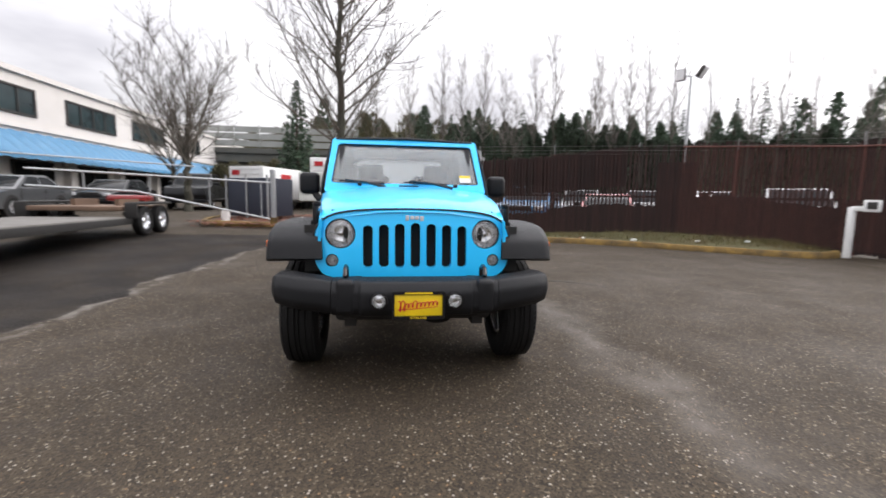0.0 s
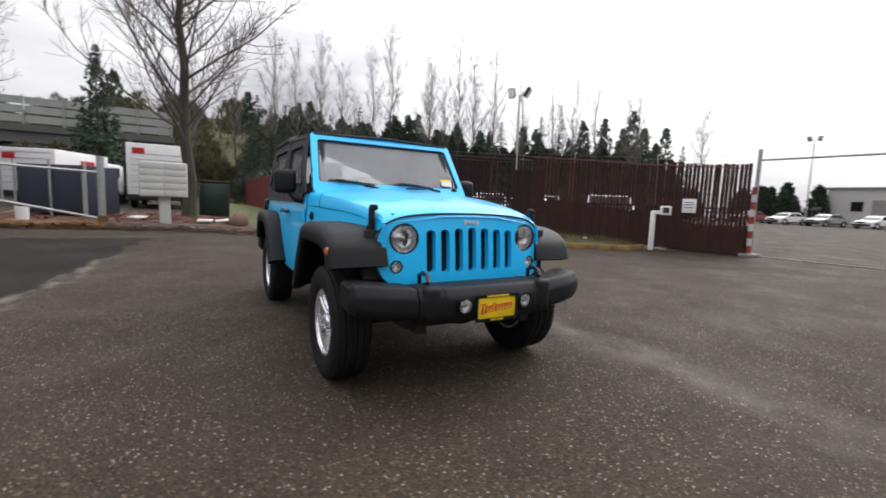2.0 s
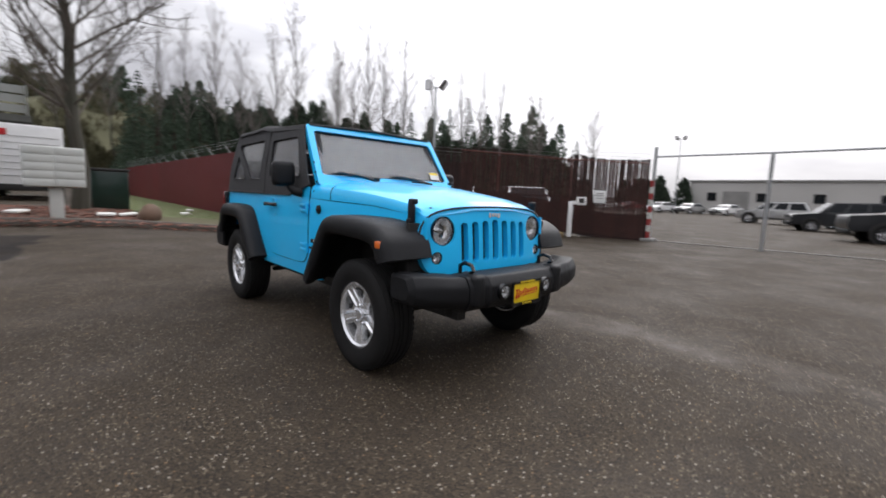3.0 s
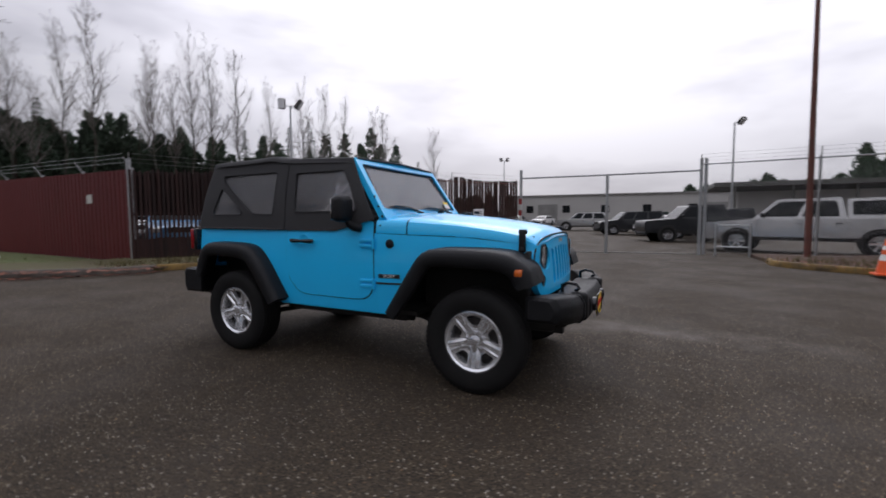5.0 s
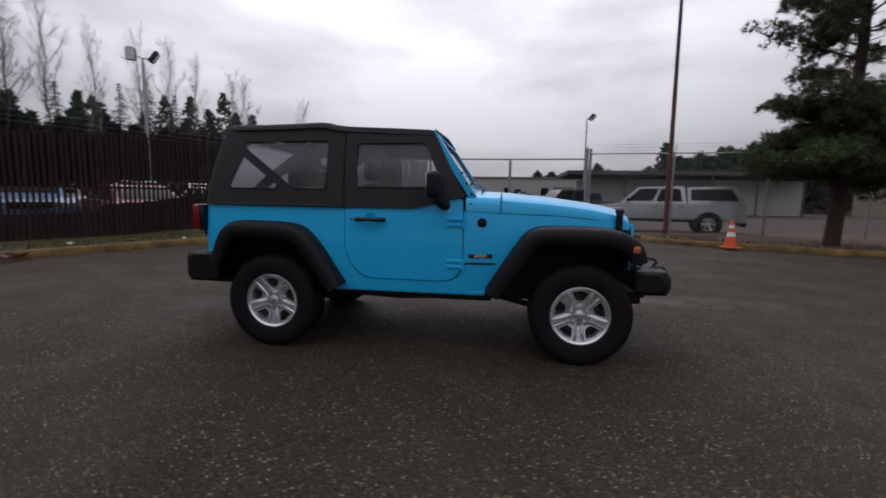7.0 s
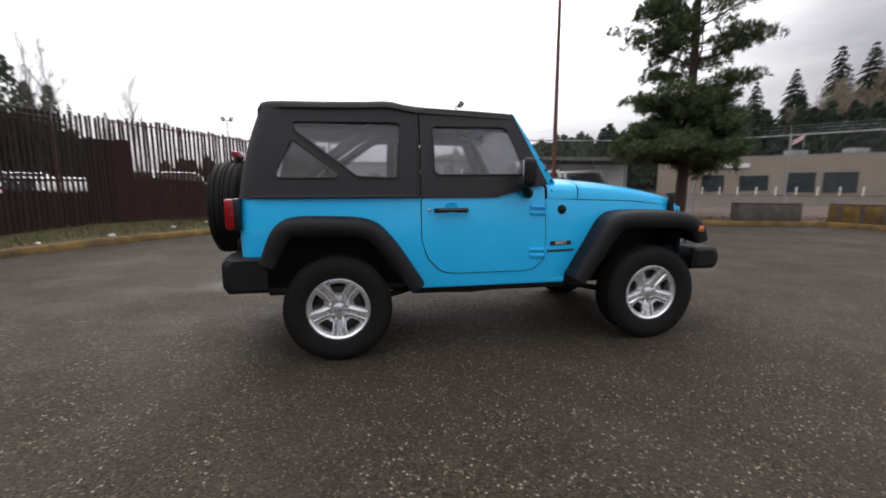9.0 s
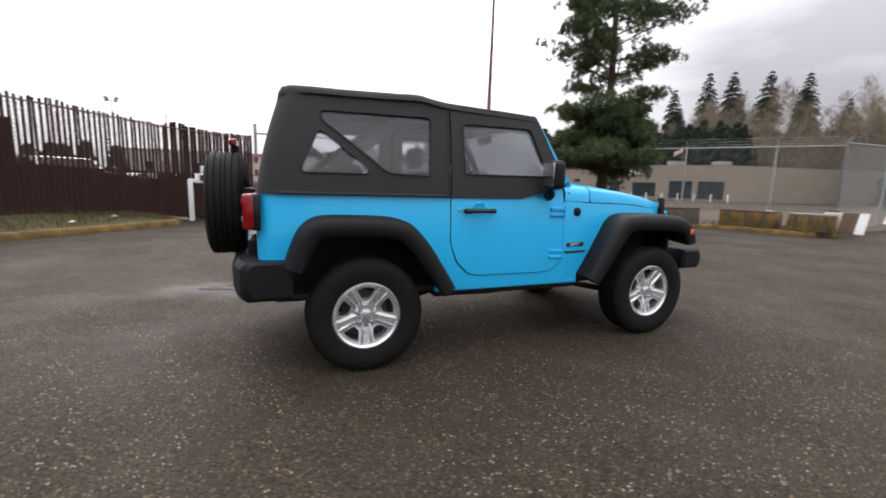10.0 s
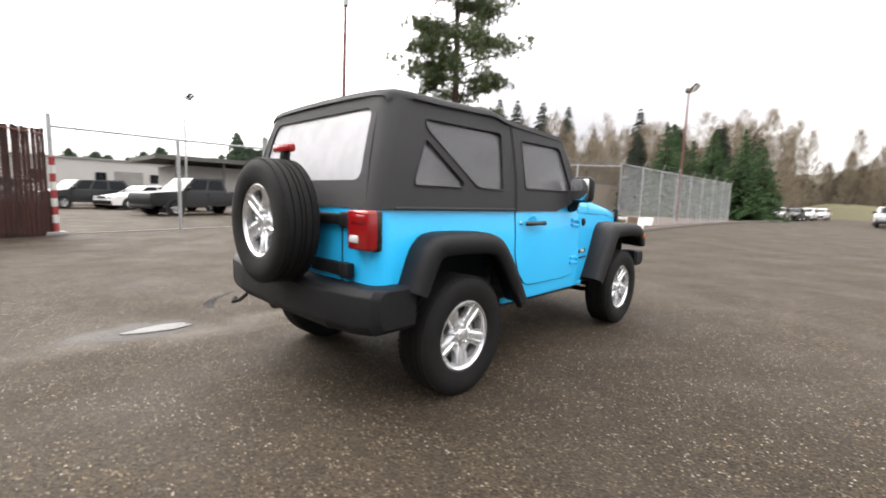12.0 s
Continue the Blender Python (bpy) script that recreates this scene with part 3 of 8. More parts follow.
    # black disc added behind the spokes so their openings look shaded
    Geo().lathe([(0.0, 0.0), (0.19, 0.0), (0.19, -0.02), (0.0, -0.02)], Matrix.Identity(4), 32).make("backing_plate", "under", w)
    return w


def body_y(x):
    """Half width of the body side: parallel along the tub, tapering along the bonnet."""
    return 0.775 if x < 0.36 else 0.775 - (x - 0.36) / 1.26 * 0.172


def side_y(x, z):
    return body_y(x) + 0.008 - 0.020 * ((z - 0.80) / 0.35) ** 2


ARCH_R = [(-1.70, 0.72), (-1.62, 0.93), (-1.54, 1.00), (-1.43, 1.015), (-1.06, 1.005), (-0.93, 0.965), (-0.80, 0.82), (-0.62, 0.535)]
ARCH_F = [(0.52, 0.535), (0.70, 0.82), (0.80, 0.965), (0.88, 1.01), (1.00, 1.02), (1.36, 1.015), (1.50, 0.99), (1.60, 0.92)]
DOOR = [(-0.612, 1.142), (-0.06, 1.142), (0.285, 1.225), (0.322, 1.215), (0.330, 0.75), (0.300, 0.645), (0.235, 0.595), (0.13, 0.585), (-0.39, 0.588), (-0.47, 0.605), (-0.565, 0.70), (-0.612, 0.83)]


def flare(name, arch, inner_y, parent, s, tail=None):
    """A wide plastic wheel-arch flare swept along the arch."""
    pts = [Vector(p) for p in arch]
    # rounder path
    fine = []
    for i in range(len(pts) - 1):
        for k in range(4):
            fine.append(pts[i].lerp(pts[i + 1], k / 4))
    fine.append(pts[-1])
    for _ in range(2):
        fine = [fine[0]] + [(fine[i - 1] + fine[i] * 2 + fine[i + 1]) / 4 for i in range(1, len(fine) - 1)] + [fine[-1]]
    rows = []
    n = len(fine)
    for i, p in enumerate(fine):
        d = (fine[min(i + 1, n - 1)] - fine[max(i - 1, 0)]).normalized()
        nrm = Vector((d.y, -d.x))          # towards the wheel
        e = min(1.0, min(i, n - 1 - i) / 5 + 0.45)
        iy = inner_y(p.x)
        out = 0.932
        sec = [(iy - 0.02, -0.012), (iy + 0.02, -0.014), (out - 0.055, -0.012), (out - 0.022, 0.000), (out - 0.006, 0.022), (out, 0.050), (out - 0.004, 0.075 + 0.03 * e), (out - 0.020, 0.082 + 0.035 * e), (out - 0.050, 0.080 + 0.035 * e), (iy + 0.06, 0.055), (iy - 0.02, 0.05)]
        rows.append([(p.x + nrm.x * o, s * y, p.y + nrm.y * o) for y, o in sec])
    g = Geo()
    g.loft(rows, close_u=True, cap=True)
    return g.make(name, "plastic", parent, "matt black plastic wheel-arch flare", sharp=50)


def off_roader():
    J = thing("off_road_car", "bright blue two-door off-road car with black soft top on wet asphalt", "car")
    # -- body: tub sides, rear corners, rear end, cowl sides, front side panels
    g = Geo()
    tub = [(-1.765, 0.72), *ARCH_R, (-0.72, 0.49), (0.36, 0.49), (0.36, 1.125), (-0.63, 1.146), (-1.765, 1.150)]
    front = [(0.36, 0.49), (0.50, 0.49), *ARCH_F, (1.615, 0.90), (1.615, 1.045), (1.09, 1.098), (0.63, 1.112), (0.36, 1.125)]
    g.sheet(tub, (), lambda u, v: (u, -side_y(u, v), v), (0, 0.02, 0), cuts_v=span(0.49, 1.15, 0.05))
    g.sheet(front, (), lambda u, v: (u, -side_y(u, v), v), (0, 0.02, 0), cuts_v=span(0.49, 1.12, 0.05))
    # lower lip of the sill
    g.rbox((-0.10, -0.744, 0.496), (1.22, 0.04, 0.04), 0.012)
    zs = [0.70, 0.73, 0.80, 0.90, 1.0, 1.08, 1.13, 1.150]
    rows = []
    for z in zs:
        y0 = side_y(-1.76, z)
        bx = -1.842 - 0.012 * (1 - ((z - 0.9) / 0.25) ** 2)
        rows.append([(-1.765 + (bx + 1.765) * math.sin(a), -(y0 - 0.085 + 0.085 * math.cos(a)), z) for a in [k * math.pi / 16 for k in range(9)]] + [(bx, -(y0 - 0.085) * k, z) for k in (0.75, 0.5, 0.25, 0.0)])
    g.loft(rows)
    g.mirrored()
    g.make("body", "blue", J, "glossy light blue bodywork", sharp=40)
    # -- underbody
    U = new("underbody")
    U.empty_display_size = 0.1
    U.parent = J
    g = Geo()
    g.box((-0.55, 0, 0.505), (2.5, 1.48, 0.03))
    g.box((-1.80, 0, 0.62), (0.03, 1.3, 0.22))
    g.box((0.45, 0, 0.72), (0.04, 1.46, 0.5))
    g.make("floor_pan", "under", U)
    for sx in (-1, 1):
        Geo().box((-1.20, sx * 0.46, 0.83), (1.24, 0.03, 0.66)).box((-1.17, sx * 0.60, 1.06), (1.1, 0.28, 0.03)).make("rear_inner_arch", "under", U)
        Geo().box((1.10, sx * 0.44, 0.80), (0.95, 0.03, 0.55)).box((1.08, sx * 0.50, 1.02), (0.95, 0.14, 0.03)).make("front_inner_arch", "under", U)
        Geo().box((0.0, sx * 0.40, 0.45), (3.5, 0.07, 0.11)).make("frame_rail", "under", U)
        Geo().tube([(AXLE_X - 0.12, sx * 0.52, HUB_Z - 0.06), (AXLE_X - 0.75, sx * 0.42, 0.44)], 0.025, 8).make("control_arm", "under", U)
        Geo().tube([(-AXLE_X + 0.12, sx * 0.52, HUB_Z - 0.06), (-AXLE_X + 0.7, sx * 0.42, 0.44)], 0.025, 8).make("control_arm", "under", U)
        # black box added so the space below the sill reads dark
        Geo().rbox((-0.06, sx * 0.60, 0.445), (1.24, 0.12, 0.07), 0.02).make("rocker_guard", "under", U)
        Geo().tube([(-0.62, sx * 0.52, 0.415), (-0.2, sx * 0.55, 0.405), (0.1, sx * 0.50, 0.410), (0.55, sx * 0.53, 0.42)], 0.030, 8).make("exhaust_pipe" if sx < 0 else "brake_line_guard", "under", U)
    Geo().rbox((1.45, 0, 0.46), (0.5, 1.0, 0.10), 0.03).make("front_crossmember", "under", U)
    Geo().rbox((0.0, 0, 0.42), (1.6, 0.5, 0.12), 0.04).make("skid_plate", "under", U)
    Geo().tube([(AXLE_X, -0.70, HUB_Z), (AXLE_X, 0.70, HUB_Z)], 0.045, 12).rbox((AXLE_X, 0.2, HUB_Z), (0.25, 0.26, 0.24), 0.1, 3).make("front_axle", "under", U)
    Geo().tube([(-AXLE_X, -0.70, HUB_Z), (-AXLE_X, 0.70, HUB_Z)], 0.05, 12).rbox((-AXLE_X, 0.0, HUB_Z), (0.28, 0.30, 0.26), 0.1, 3).make("rear_axle", "under", U)
    Geo().tube([(-1.55, 0.4, 0.50), (-1.85, 0.4, 0.50)], 0.10, 16).make("silencer", "under", U)
    # radiator behind the grille
    Geo().box((1.54, 0, 0.90), (0.03, 1.06, 0.42)).make("radiator", "under", J)
    # -- bonnet and cowl
    def bonnet_rows(xs):
        rows = []
        for x in xs:
            t = x
            zt = float(np.interp(t, [0.34, 0.61, 1.0, 1.3, 1.5, 1.58, 1.625, 1.64], [1.252, 1.246, 1.212, 1.172, 1.138, 1.112, 1.080, 1.060]))
            zs0 = float(np.interp(t, [0.34, 0.63, 1.09, 1.55, 1.64], [1.128, 1.118, 1.104, 1.056, 1.046]))
            w = side_y(x, zs0) + 0.002
            half = [(w, zs0), (w - 0.002, zs0 + (zt - zs0) * 0.45), (w - 0.018, zs0 + (zt - zs0) * 0.76), (w - 0.050, zt - 0.010), (w - 0.10, zt + 0.002), (w - 0.20, zt + 0.012), (w * 0.45, zt + 0.030), (w * 0.40, zt + 0.036), (w * 0.2, zt + 0.040), (0, zt + 0.042)]
            # the front edge curves back towards the corners
            f = 0.055 * smooth01((x - 1.25) / 0.39)
            rows.append([(x - f * (y / 0.6) ** 3, -y, z) for y, z in half] + [(x - f * (y / 0.6) ** 3, y, z) for y, z in half[-2::-1]])
        return rows
    g = Geo()
    g.loft(bonnet_rows([0.345, 0.42, 0.50, 0.58, 0.605]))
    g.make("cowl", "blue", J)
    g = Geo()
    g.loft(bonnet_rows([0.615, 0.62, 0.70, 0.85, 1.0, 1.15, 1.3, 1.4, 1.5, 1.55, 1.58, 1.61, 1.625, 1.64]))
    hood = g.make("bonnet", "blue", J, "ridged blue bonnet", sharp=32)
    for s in (-1, 1):
        g = Geo()
        g.rbox((0.74, s * 0.40, 1.298), (0.05, 0.035, 0.026), 0.008)
        g.make("washer_nozzle", "plastic", hood)
    Geo().rbox((0.80, 0, 1.29), (0.05, 0.16, 0.012), 0.005).make("vent_slot", "plastic", hood)
    for s in (-1, 1):
        g = Geo()
        y = s * 0.638
        g.rbox((1.50, y, 1.075), (0.050, 0.035, 0.15), 0.014, 2)
        g.rbox((1.50, y - s * 0.012, 1.145), (0.060, 0.045, 0.035), 0.012, 2)
        g.rbox((1.50, y + s * 0.012, 1.02), (0.040, 0.04, 0.04), 0.012, 2)
        g.make("bonnet_latch", "plastic", J, "black rubber bonnet latch")
    # -- grille
    half = [(0.0, 1.120), (0.30, 1.113), (0.47, 1.094), (0.565, 1.060), (0.622, 1.005), (0.645, 0.93), (0.645, 0.85), (0.628, 0.77), (0.592, 0.71), (0.54, 0.682), (0.0, 0.680)]
    outline = [(-y, z) for y, z in half] + [(y, z) for y, z in half[-2:0:-1]]
    outline = rounded(outline, 0.03, 3)

    def grille_x(y, z):
        return 1.668 - 0.045 * max(0.0, (z - 0.72) / 0.42) ** 1.6 - 0.055 * (abs(y) / 0.6) ** 3
    holes = []
    for k in range(7):
        c = -0.297 + 0.101 * k
        top, bot, w = 1.008 - 0.018 * abs(k - 3) / 3, 0.772, 0.031
        arc = [(c + w * math.cos(a), top + 0.8 * w * math.sin(a)) for a in [math.pi * i / 8 for i in range(9)]]
        holes.append(arc + [(c - w * math.cos(a), bot - 0.8 * w * math.sin(a)) for a in [math.pi * i / 8 for i in range(9)]])
    for s in (-1, 1):
        holes.append(ring(s * 0.468, 0.960, 0.094, 32))
        holes.append(ring(s * 0.520, 0.790, 0.040, 20))
    g = Geo()
    g.sheet(outline, holes, lambda u, v: (grille_x(u, v), u, v), (-0.045, 0, 0), cuts_u=(-0.5, -0.4, -0.35, 0.35, 0.4, 0.5), cuts_v=(0.74, 0.86, 0.96, 1.04))
    g.make("grille", "blue", J, "blue seven-slot grille", sharp=35)
    # black shut line above the grille
    Geo().tube([(grille_x(y, z) + 0.002, y, z + 0.003) for y, z in smooth_loop([(-y, z) for y, z in half[6:0:-1]] + half[:7])], 0.0065, 6, cap=False).make("shut_line", "under", J)
    for s in (-1, 1):
        L = new("headlight")
        L.empty_display_size = 0.1
        L.parent = J
        L["label"] = "round chrome headlight with clear lens"
        m = Matrix.Translation((grille_x(0.468, 0.96) - 0.012, s * 0.468, 0.960)) @ Matrix.Rotation(math.pi / 2, 4, "Y")
        Geo().lathe([(0.091, 0.008), (0.088, -0.004), (0.078, -0.020), (0.060, -0.034), (0.036, -0.043), (0.0, -0.046)], m, 32).make("reflector", "reflector", L)
        Geo().lathe([(0.0, 0.022), (0.04, 0.019), (0.07, 0.011), (0.090, 0.002)], m, 32).make("lens", "lens", L).visible_shadow = False
        g = Geo()
        g.lathe([(0.0, -0.006), (0.014, -0.010), (0.020, -0.022), (0.020, -0.044)], m, 16)
        for a in (0.5, 2.6, 4.7):
            g.tube([m @ Vector((0.018 * math.cos(a), 0.018 * math.sin(a), -0.02)), m @ Vector((0.074 * math.cos(a), 0.074 * math.sin(a), -0.034))], 0.003, 5)
        g.make("bulb_shield", "chrome", L)
        Geo().lathe([(0.088, -0.02), (0.088, 0.010), (0.096, 0.010), (0.096, -0.02)], m, 32, closed=True).make("bezel", "gloss_black", L)
        T = new("turn_signal")
        T.empty_display_size = 0.1
        T.parent = J
        m = Matrix.Translation((grille_x(0.52, 0.79) - 0.010, s * 0.520, 0.790)) @ Matrix.Rotation(math.pi / 2, 4, "Y")
        Geo().lathe([(0.036, 0.002), (0.032, -0.014), (0.020, -0.026), (0.0, -0.030)], m, 20).make("reflector", "reflector", T)
        Geo().lathe([(0.0, -0.004), (0.009, -0.008), (0.011, -0.028)], m, 12).make("bulb", "clear_lens", T)
        Geo().lathe([(0.0, 0.012), (0.022, 0.010), (0.034, 0.003), (0.036, -0.004)], m, 20).make("lens", "lens", T).visible_shadow = False
        Geo().lathe([(0.035, -0.02), (0.035, 0.010), (0.041, 0.010), (0.041, -0.02)], m, 20, closed=True).make("bezel", "gloss_black", T)
    # maker's mark as plain pale blocks
    g = Geo()
    for i, (w, h, dz) in enumerate(((0.022, 0.034, -0.002), (0.026, 0.024, 0.0), (0.026, 0.024, 0.0), (0.024, 0.032, -0.005))):
        g.rbox((grille_x(0, 1.07) + 0.004, -0.047 + 0.031 * i, 1.066 + dz), (0.006, w, h), 0.003)
    g.make("maker_mark", "clear_lens", J, "small pale metal badge")
    # -- front bumper
    def bumper_section(x0, x1, z0, z1, y, r=0.018):
        sec = rounded([(x0, z0), (x1 - 0.03, z0), (x1, z0 + 0.05), (x1, z1 - 0.06), (x1 - 0.035, z1), (x0, z1)], r, 3)
        return [(x, y, z) for x, z in sec]
    bumper = new("front_bumper")
    bumper.empty_display_size = 0.1
    bumper.parent = J
    bumper["label"] = "textured black plastic bumper"
    for s in (-1, 1):
        g = Geo()
        st = [(0.50, 1.72, 1.905, 0.505, 0.700), (0.54, 1.70, 1.900, 0.512, 0.708), (0.66, 1.66, 1.885, 0.525, 0.716), (0.78, 1.60, 1.850, 0.540, 0.726), (0.835, 1.58, 1.815, 0.555, 0.724), (0.858, 1.60, 1.775, 0.580, 0.705)]
        g.loft([bumper_section(a, b, c, d, s * y) for y, a, b, c, d in st], close_u=True, cap=True)
        g.make("bumper_end", "plastic", bumper, sharp=20)
    g = Geo()
    st = [(-0.495, 1.72, 1.912, 0.498, 0.702), (-0.34, 1.70, 1.920, 0.495, 0.705), (-0.325, 1.70, 1.932, 0.492, 0.700), (0, 1.70, 1.938, 0.490, 0.700), (0.325, 1.70, 1.932, 0.492, 0.700), (0.34, 1.70, 1.920, 0.495, 0.705), (0.495, 1.72, 1.912, 0.498, 0.702)]
    g.loft([bumper_section(a, b, c, d, y) for y, a, b, c, d in st], close_u=True, cap=True)
    g.make("bumper_centre", "plastic", bumper, sharp=20)
    for s in (-1, 1):
        Geo().rbox((1.86, s * 0.415, 0.612), (0.13, 0.11, 0.205), 0.03, 3).make("bumper_bracket", "plastic", bumper)
        g = Geo()
        g.tube([(1.74, s * 0.42, 0.70), (1.74, s * 0.42, 0.755), (1.78, s * 0.42, 0.775), (1.84, s * 0.42, 0.765), (1.86, s * 0.42, 0.735), (1.83, s * 0.42, 0.715)], 0.013, 10)
        g.make("tow_hook", "gloss_black", bumper)
        m = Matrix.Translation((1.950, s * 0.222, 0.597)) @ Matrix.Rotation(math.pi / 2, 4, "Y")
        fog = Geo().lathe([(0.041, 0.006), (0.038, -0.004), (0.028, -0.012), (0.0, -0.016)], m, 24).make("fog_lamp", "reflector", bumper, "round clear fog lamp")
        Geo().lathe([(0.0, 0.004), (0.012, 0.002), (0.014, -0.014)], m, 16).make("bulb_shield", "chrome", fog)
        Geo().lathe([(0.0, 0.016), (0.025, 0.014), (0.040, 0.006)], m, 24).make("lens", "lens", fog).visible_shadow = False
        Geo().lathe([(0.040, -0.02), (0.040, 0.010), (0.050, 0.008), (0.054, -0.03)], m, 24, closed=True).make("fog_lamp_trim", "gloss_black", bumper)
    g = Geo()
    g.rbox((1.72, 0, 0.475), (0.12, 0.9, 0.06), 0.02)
    g.make("air_dam", "under", bumper)
    # dealer plate: yellow board with a red flourish in place of the firm's name
    P = new("dealer_plate")
    P.empty_display_size = 0.1
    P.parent = J
    P["label"] = "yellow dealer plate in a black frame"
    g = Geo()
    g.sheet(rounded([(-0.155, 0.488), (0.155, 0.488), (0.155, 0.652), (-0.155, 0.652)], 0.012), [rounded([(-0.140, 0.508), (0.140, 0.508), (0.140, 0.634), (-0.140, 0.634)], 0.006)], lambda u, v: (1.957, u + 0.008, v), (-0.01, 0, 0))
    g.make("plate_frame", "gloss_black", P)
    Geo().rbox((1.946, 0.008, 0.570), (0.006, 0.29, 0.14), 0.002).make("plate_board", "yellow", P)
    g = Geo()
    xs = 1.951
    stroke = []
    for i in range(120):
        t = i / 119
        y = -0.118 + 0.236 * t
        big = 0.032 if t < 0.16 else (0.026 if 0.38 < t < 0.46 else 0.012)
        stroke.append((xs, 0.008 + y + 0.009 * math.sin(t * 62), 0.560 + 0.020 * t + big * math.sin(t * 62 + 1.2) + 0.004))
    g.tube(stroke, 0.0032, 6)
    g.tube([(xs, -0.115, 0.545), (xs, -0.02, 0.549), (xs, 0.12, 0.562)], 0.0022, 6)
    g.make("flourish", "red_ink", P)
    rot = Matrix(((0, 0, 1, 0), (1, 0, 0, 0), (0, 1, 0, 0), (0, 0, 0, 1)))
    lettering("frame_lettering", "KIRKLAND", 0.020, Matrix.Translation((1.958, 0.008, 0.498)) @ rot, "yellow", P)
    Geo().box((1.9575, 0.008, 0.643), (0.002, 0.16, 0.010)).make("frame_marks", "yellow", P)
    # -- flares
    flare("wheel_flare", ARCH_F + [(1.625, 0.85), (1.640, 0.80)], lambda x: body_y(x) - 0.0, J, -1)
    flare("wheel_flare", ARCH_F + [(1.625, 0.85), (1.640, 0.80)], lambda x: body_y(x) - 0.0, J, 1)
    flare("wheel_flare", ARCH_R, lambda x: 0.775, J, -1)
    flare("wheel_flare", ARCH_R, lambda x: 0.775, J, 1)
    for s in (-1, 1):
        Geo().rbox((1.556, s * 0.920, 0.888), (0.055, 0.03, 0.05), 0.012, 2).make("side_marker", "amber", J, "amber side marker lamp")
        # inner front apron between flare and grille
        Geo().box((1.55, s * 0.62, 0.86), (0.03, 0.16, 0.30)).make("splash_guard", "under", J)
    # -- wheels
    for sx in (-1, 1):
        for s in (-1, 1):
            m = Matrix.Translation((sx * AXLE_X, s * WHEEL_Y, HUB_Z)) @ Matrix.Rotation(-s * math.pi / 2, 4, "X") @ Matrix.Rotation(math.pi, 4, "Z")
            wheel("wheel", m, J)
    sp = wheel("spare_wheel", Matrix.Translation((-2.050, -0.06, 1.055)) @ Matrix.Rotation(-math.pi / 2, 4, "Y") @ Matrix.Rotation(0.5, 4, "Z") @ Matrix.Diagonal((0.96, 0.96, 0.96, 1)), J)
    sp["label"] = "full-size spare wheel on the tailgate"
    # -- doors
    for s in (-1, 1):
        D = new("door")
        D.empty_display_size = 0.1
        D.parent = J
        g = Geo()
        g.sheet([(u + (0.006 if u > -0.2 else -0.006), v + (0.004 if v > 0.8 else -0.006)) for u, v in rounded(DOOR, 0.03)], (), lambda u, v: (u, s * (side_y(u, v) + 0.0025), v), (0, -0.002 * s, 0), cuts_v=span(0.58, 1.2, 0.06))
        g.make("door_gap", "under", D)
        g = Geo()
        g.sheet(rounded(DOOR, 0.03), (), lambda u, v: (u, s * (side_y(u, v) + 0.0075), v), (0, -0.004 * s, 0), cuts_v=span(0.58, 1.22, 0.05))
        g.make("door_skin", "blue", D, sharp=50)
        g = Geo()
        g.tube([(-0.515, s * 0.800, 1.050), (-0.50, s * 0.826, 1.052), (-0.40, s * 0.832, 1.053), (-0.30, s * 0.826, 1.052), (-0.285, s * 0.800, 1.050)], [0.017, 0.018, 0.014, 0.018, 0.017], 10)
        g.make("door_handle", "gloss_black", D)
        Geo().lathe([(0.0, -0.001), (0.050, 0.0), (0.056, 0.004), (0.060, 0.0)], Matrix.Translation((-0.40, s * (side_y(-0.4, 1.05) + 0.0085), 1.052)) @ Matrix.Rotation(-s * math.pi / 2, 4, "X"), 24).make("handle_cup", "blue", D)
        Geo().lathe([(0.0, 0.005), (0.011, 0.004), (0.013, 0.0)], Matrix.Translation((-0.555, s * 0.785, 1.055)) @ Matrix.Rotation(-s * math.pi / 2, 4, "X"), 14).make("door_lock", "chrome", D)
        for z in (1.045, 0.722):
            g = Geo()
            g.rbox((0.265, s * 0.790, z + 0.022), (0.12, 0.022, 0.026), 0.006)
            g.rbox((0.265, s * 0.790, z - 0.022), (0.12, 0.022, 0.026), 0.006)
            g.tube([(0.330, s * 0.793, z - 0.042), (0.330, s * 0.793, z + 0.042)], 0.013, 10)
            g.make("door_hinge", "blue", D)
        M = new("door_mirror")
        M.empty_display_size = 0.1
        M.parent = J
        Geo().rbox((0.125, s * 0.905, 1.318), (0.105, 0.185, 0.205), 0.045, 4).make("mirror_housing", "plastic", M)
        Geo().rbox((0.072, s * 0.905, 1.318), (0.008, 0.150, 0.165), 0.004).make("mirror_glass", "chrome", M)
        g = Geo()
        g.tube([(0.19, s * 0.770, 1.170), (0.17, s * 0.815, 1.175), (0.14, s * 0.845, 1.205), (0.13, s * 0.865, 1.245)], [0.040, 0.036, 0.030, 0.028], 12)
        g.make("mirror_arm", "plastic", M)
        # marks on the front side panel
        Geo().lathe([(0.0, 0.022), (0.016, 0.020), (0.020, 0.012), (0.034, 0.010), (0.036, 0.0)], Matrix.Translation((0.470, s * (side_y(0.47, 1.04)), 1.043)) @ Matrix.Rotation(-s * math.pi / 2, 4, "X"), 20).make("body_plug", "plastic", J)
    rot_r = Matrix(((1, 0, 0, 0), (0, 0, -1, 0), (0, 1, 0, 0), (0, 0, 0, 1)))
    badge_y = -(side_y(0.465, 0.79) + 0.001)
    slope = math.atan2(-0.172, 1.26)
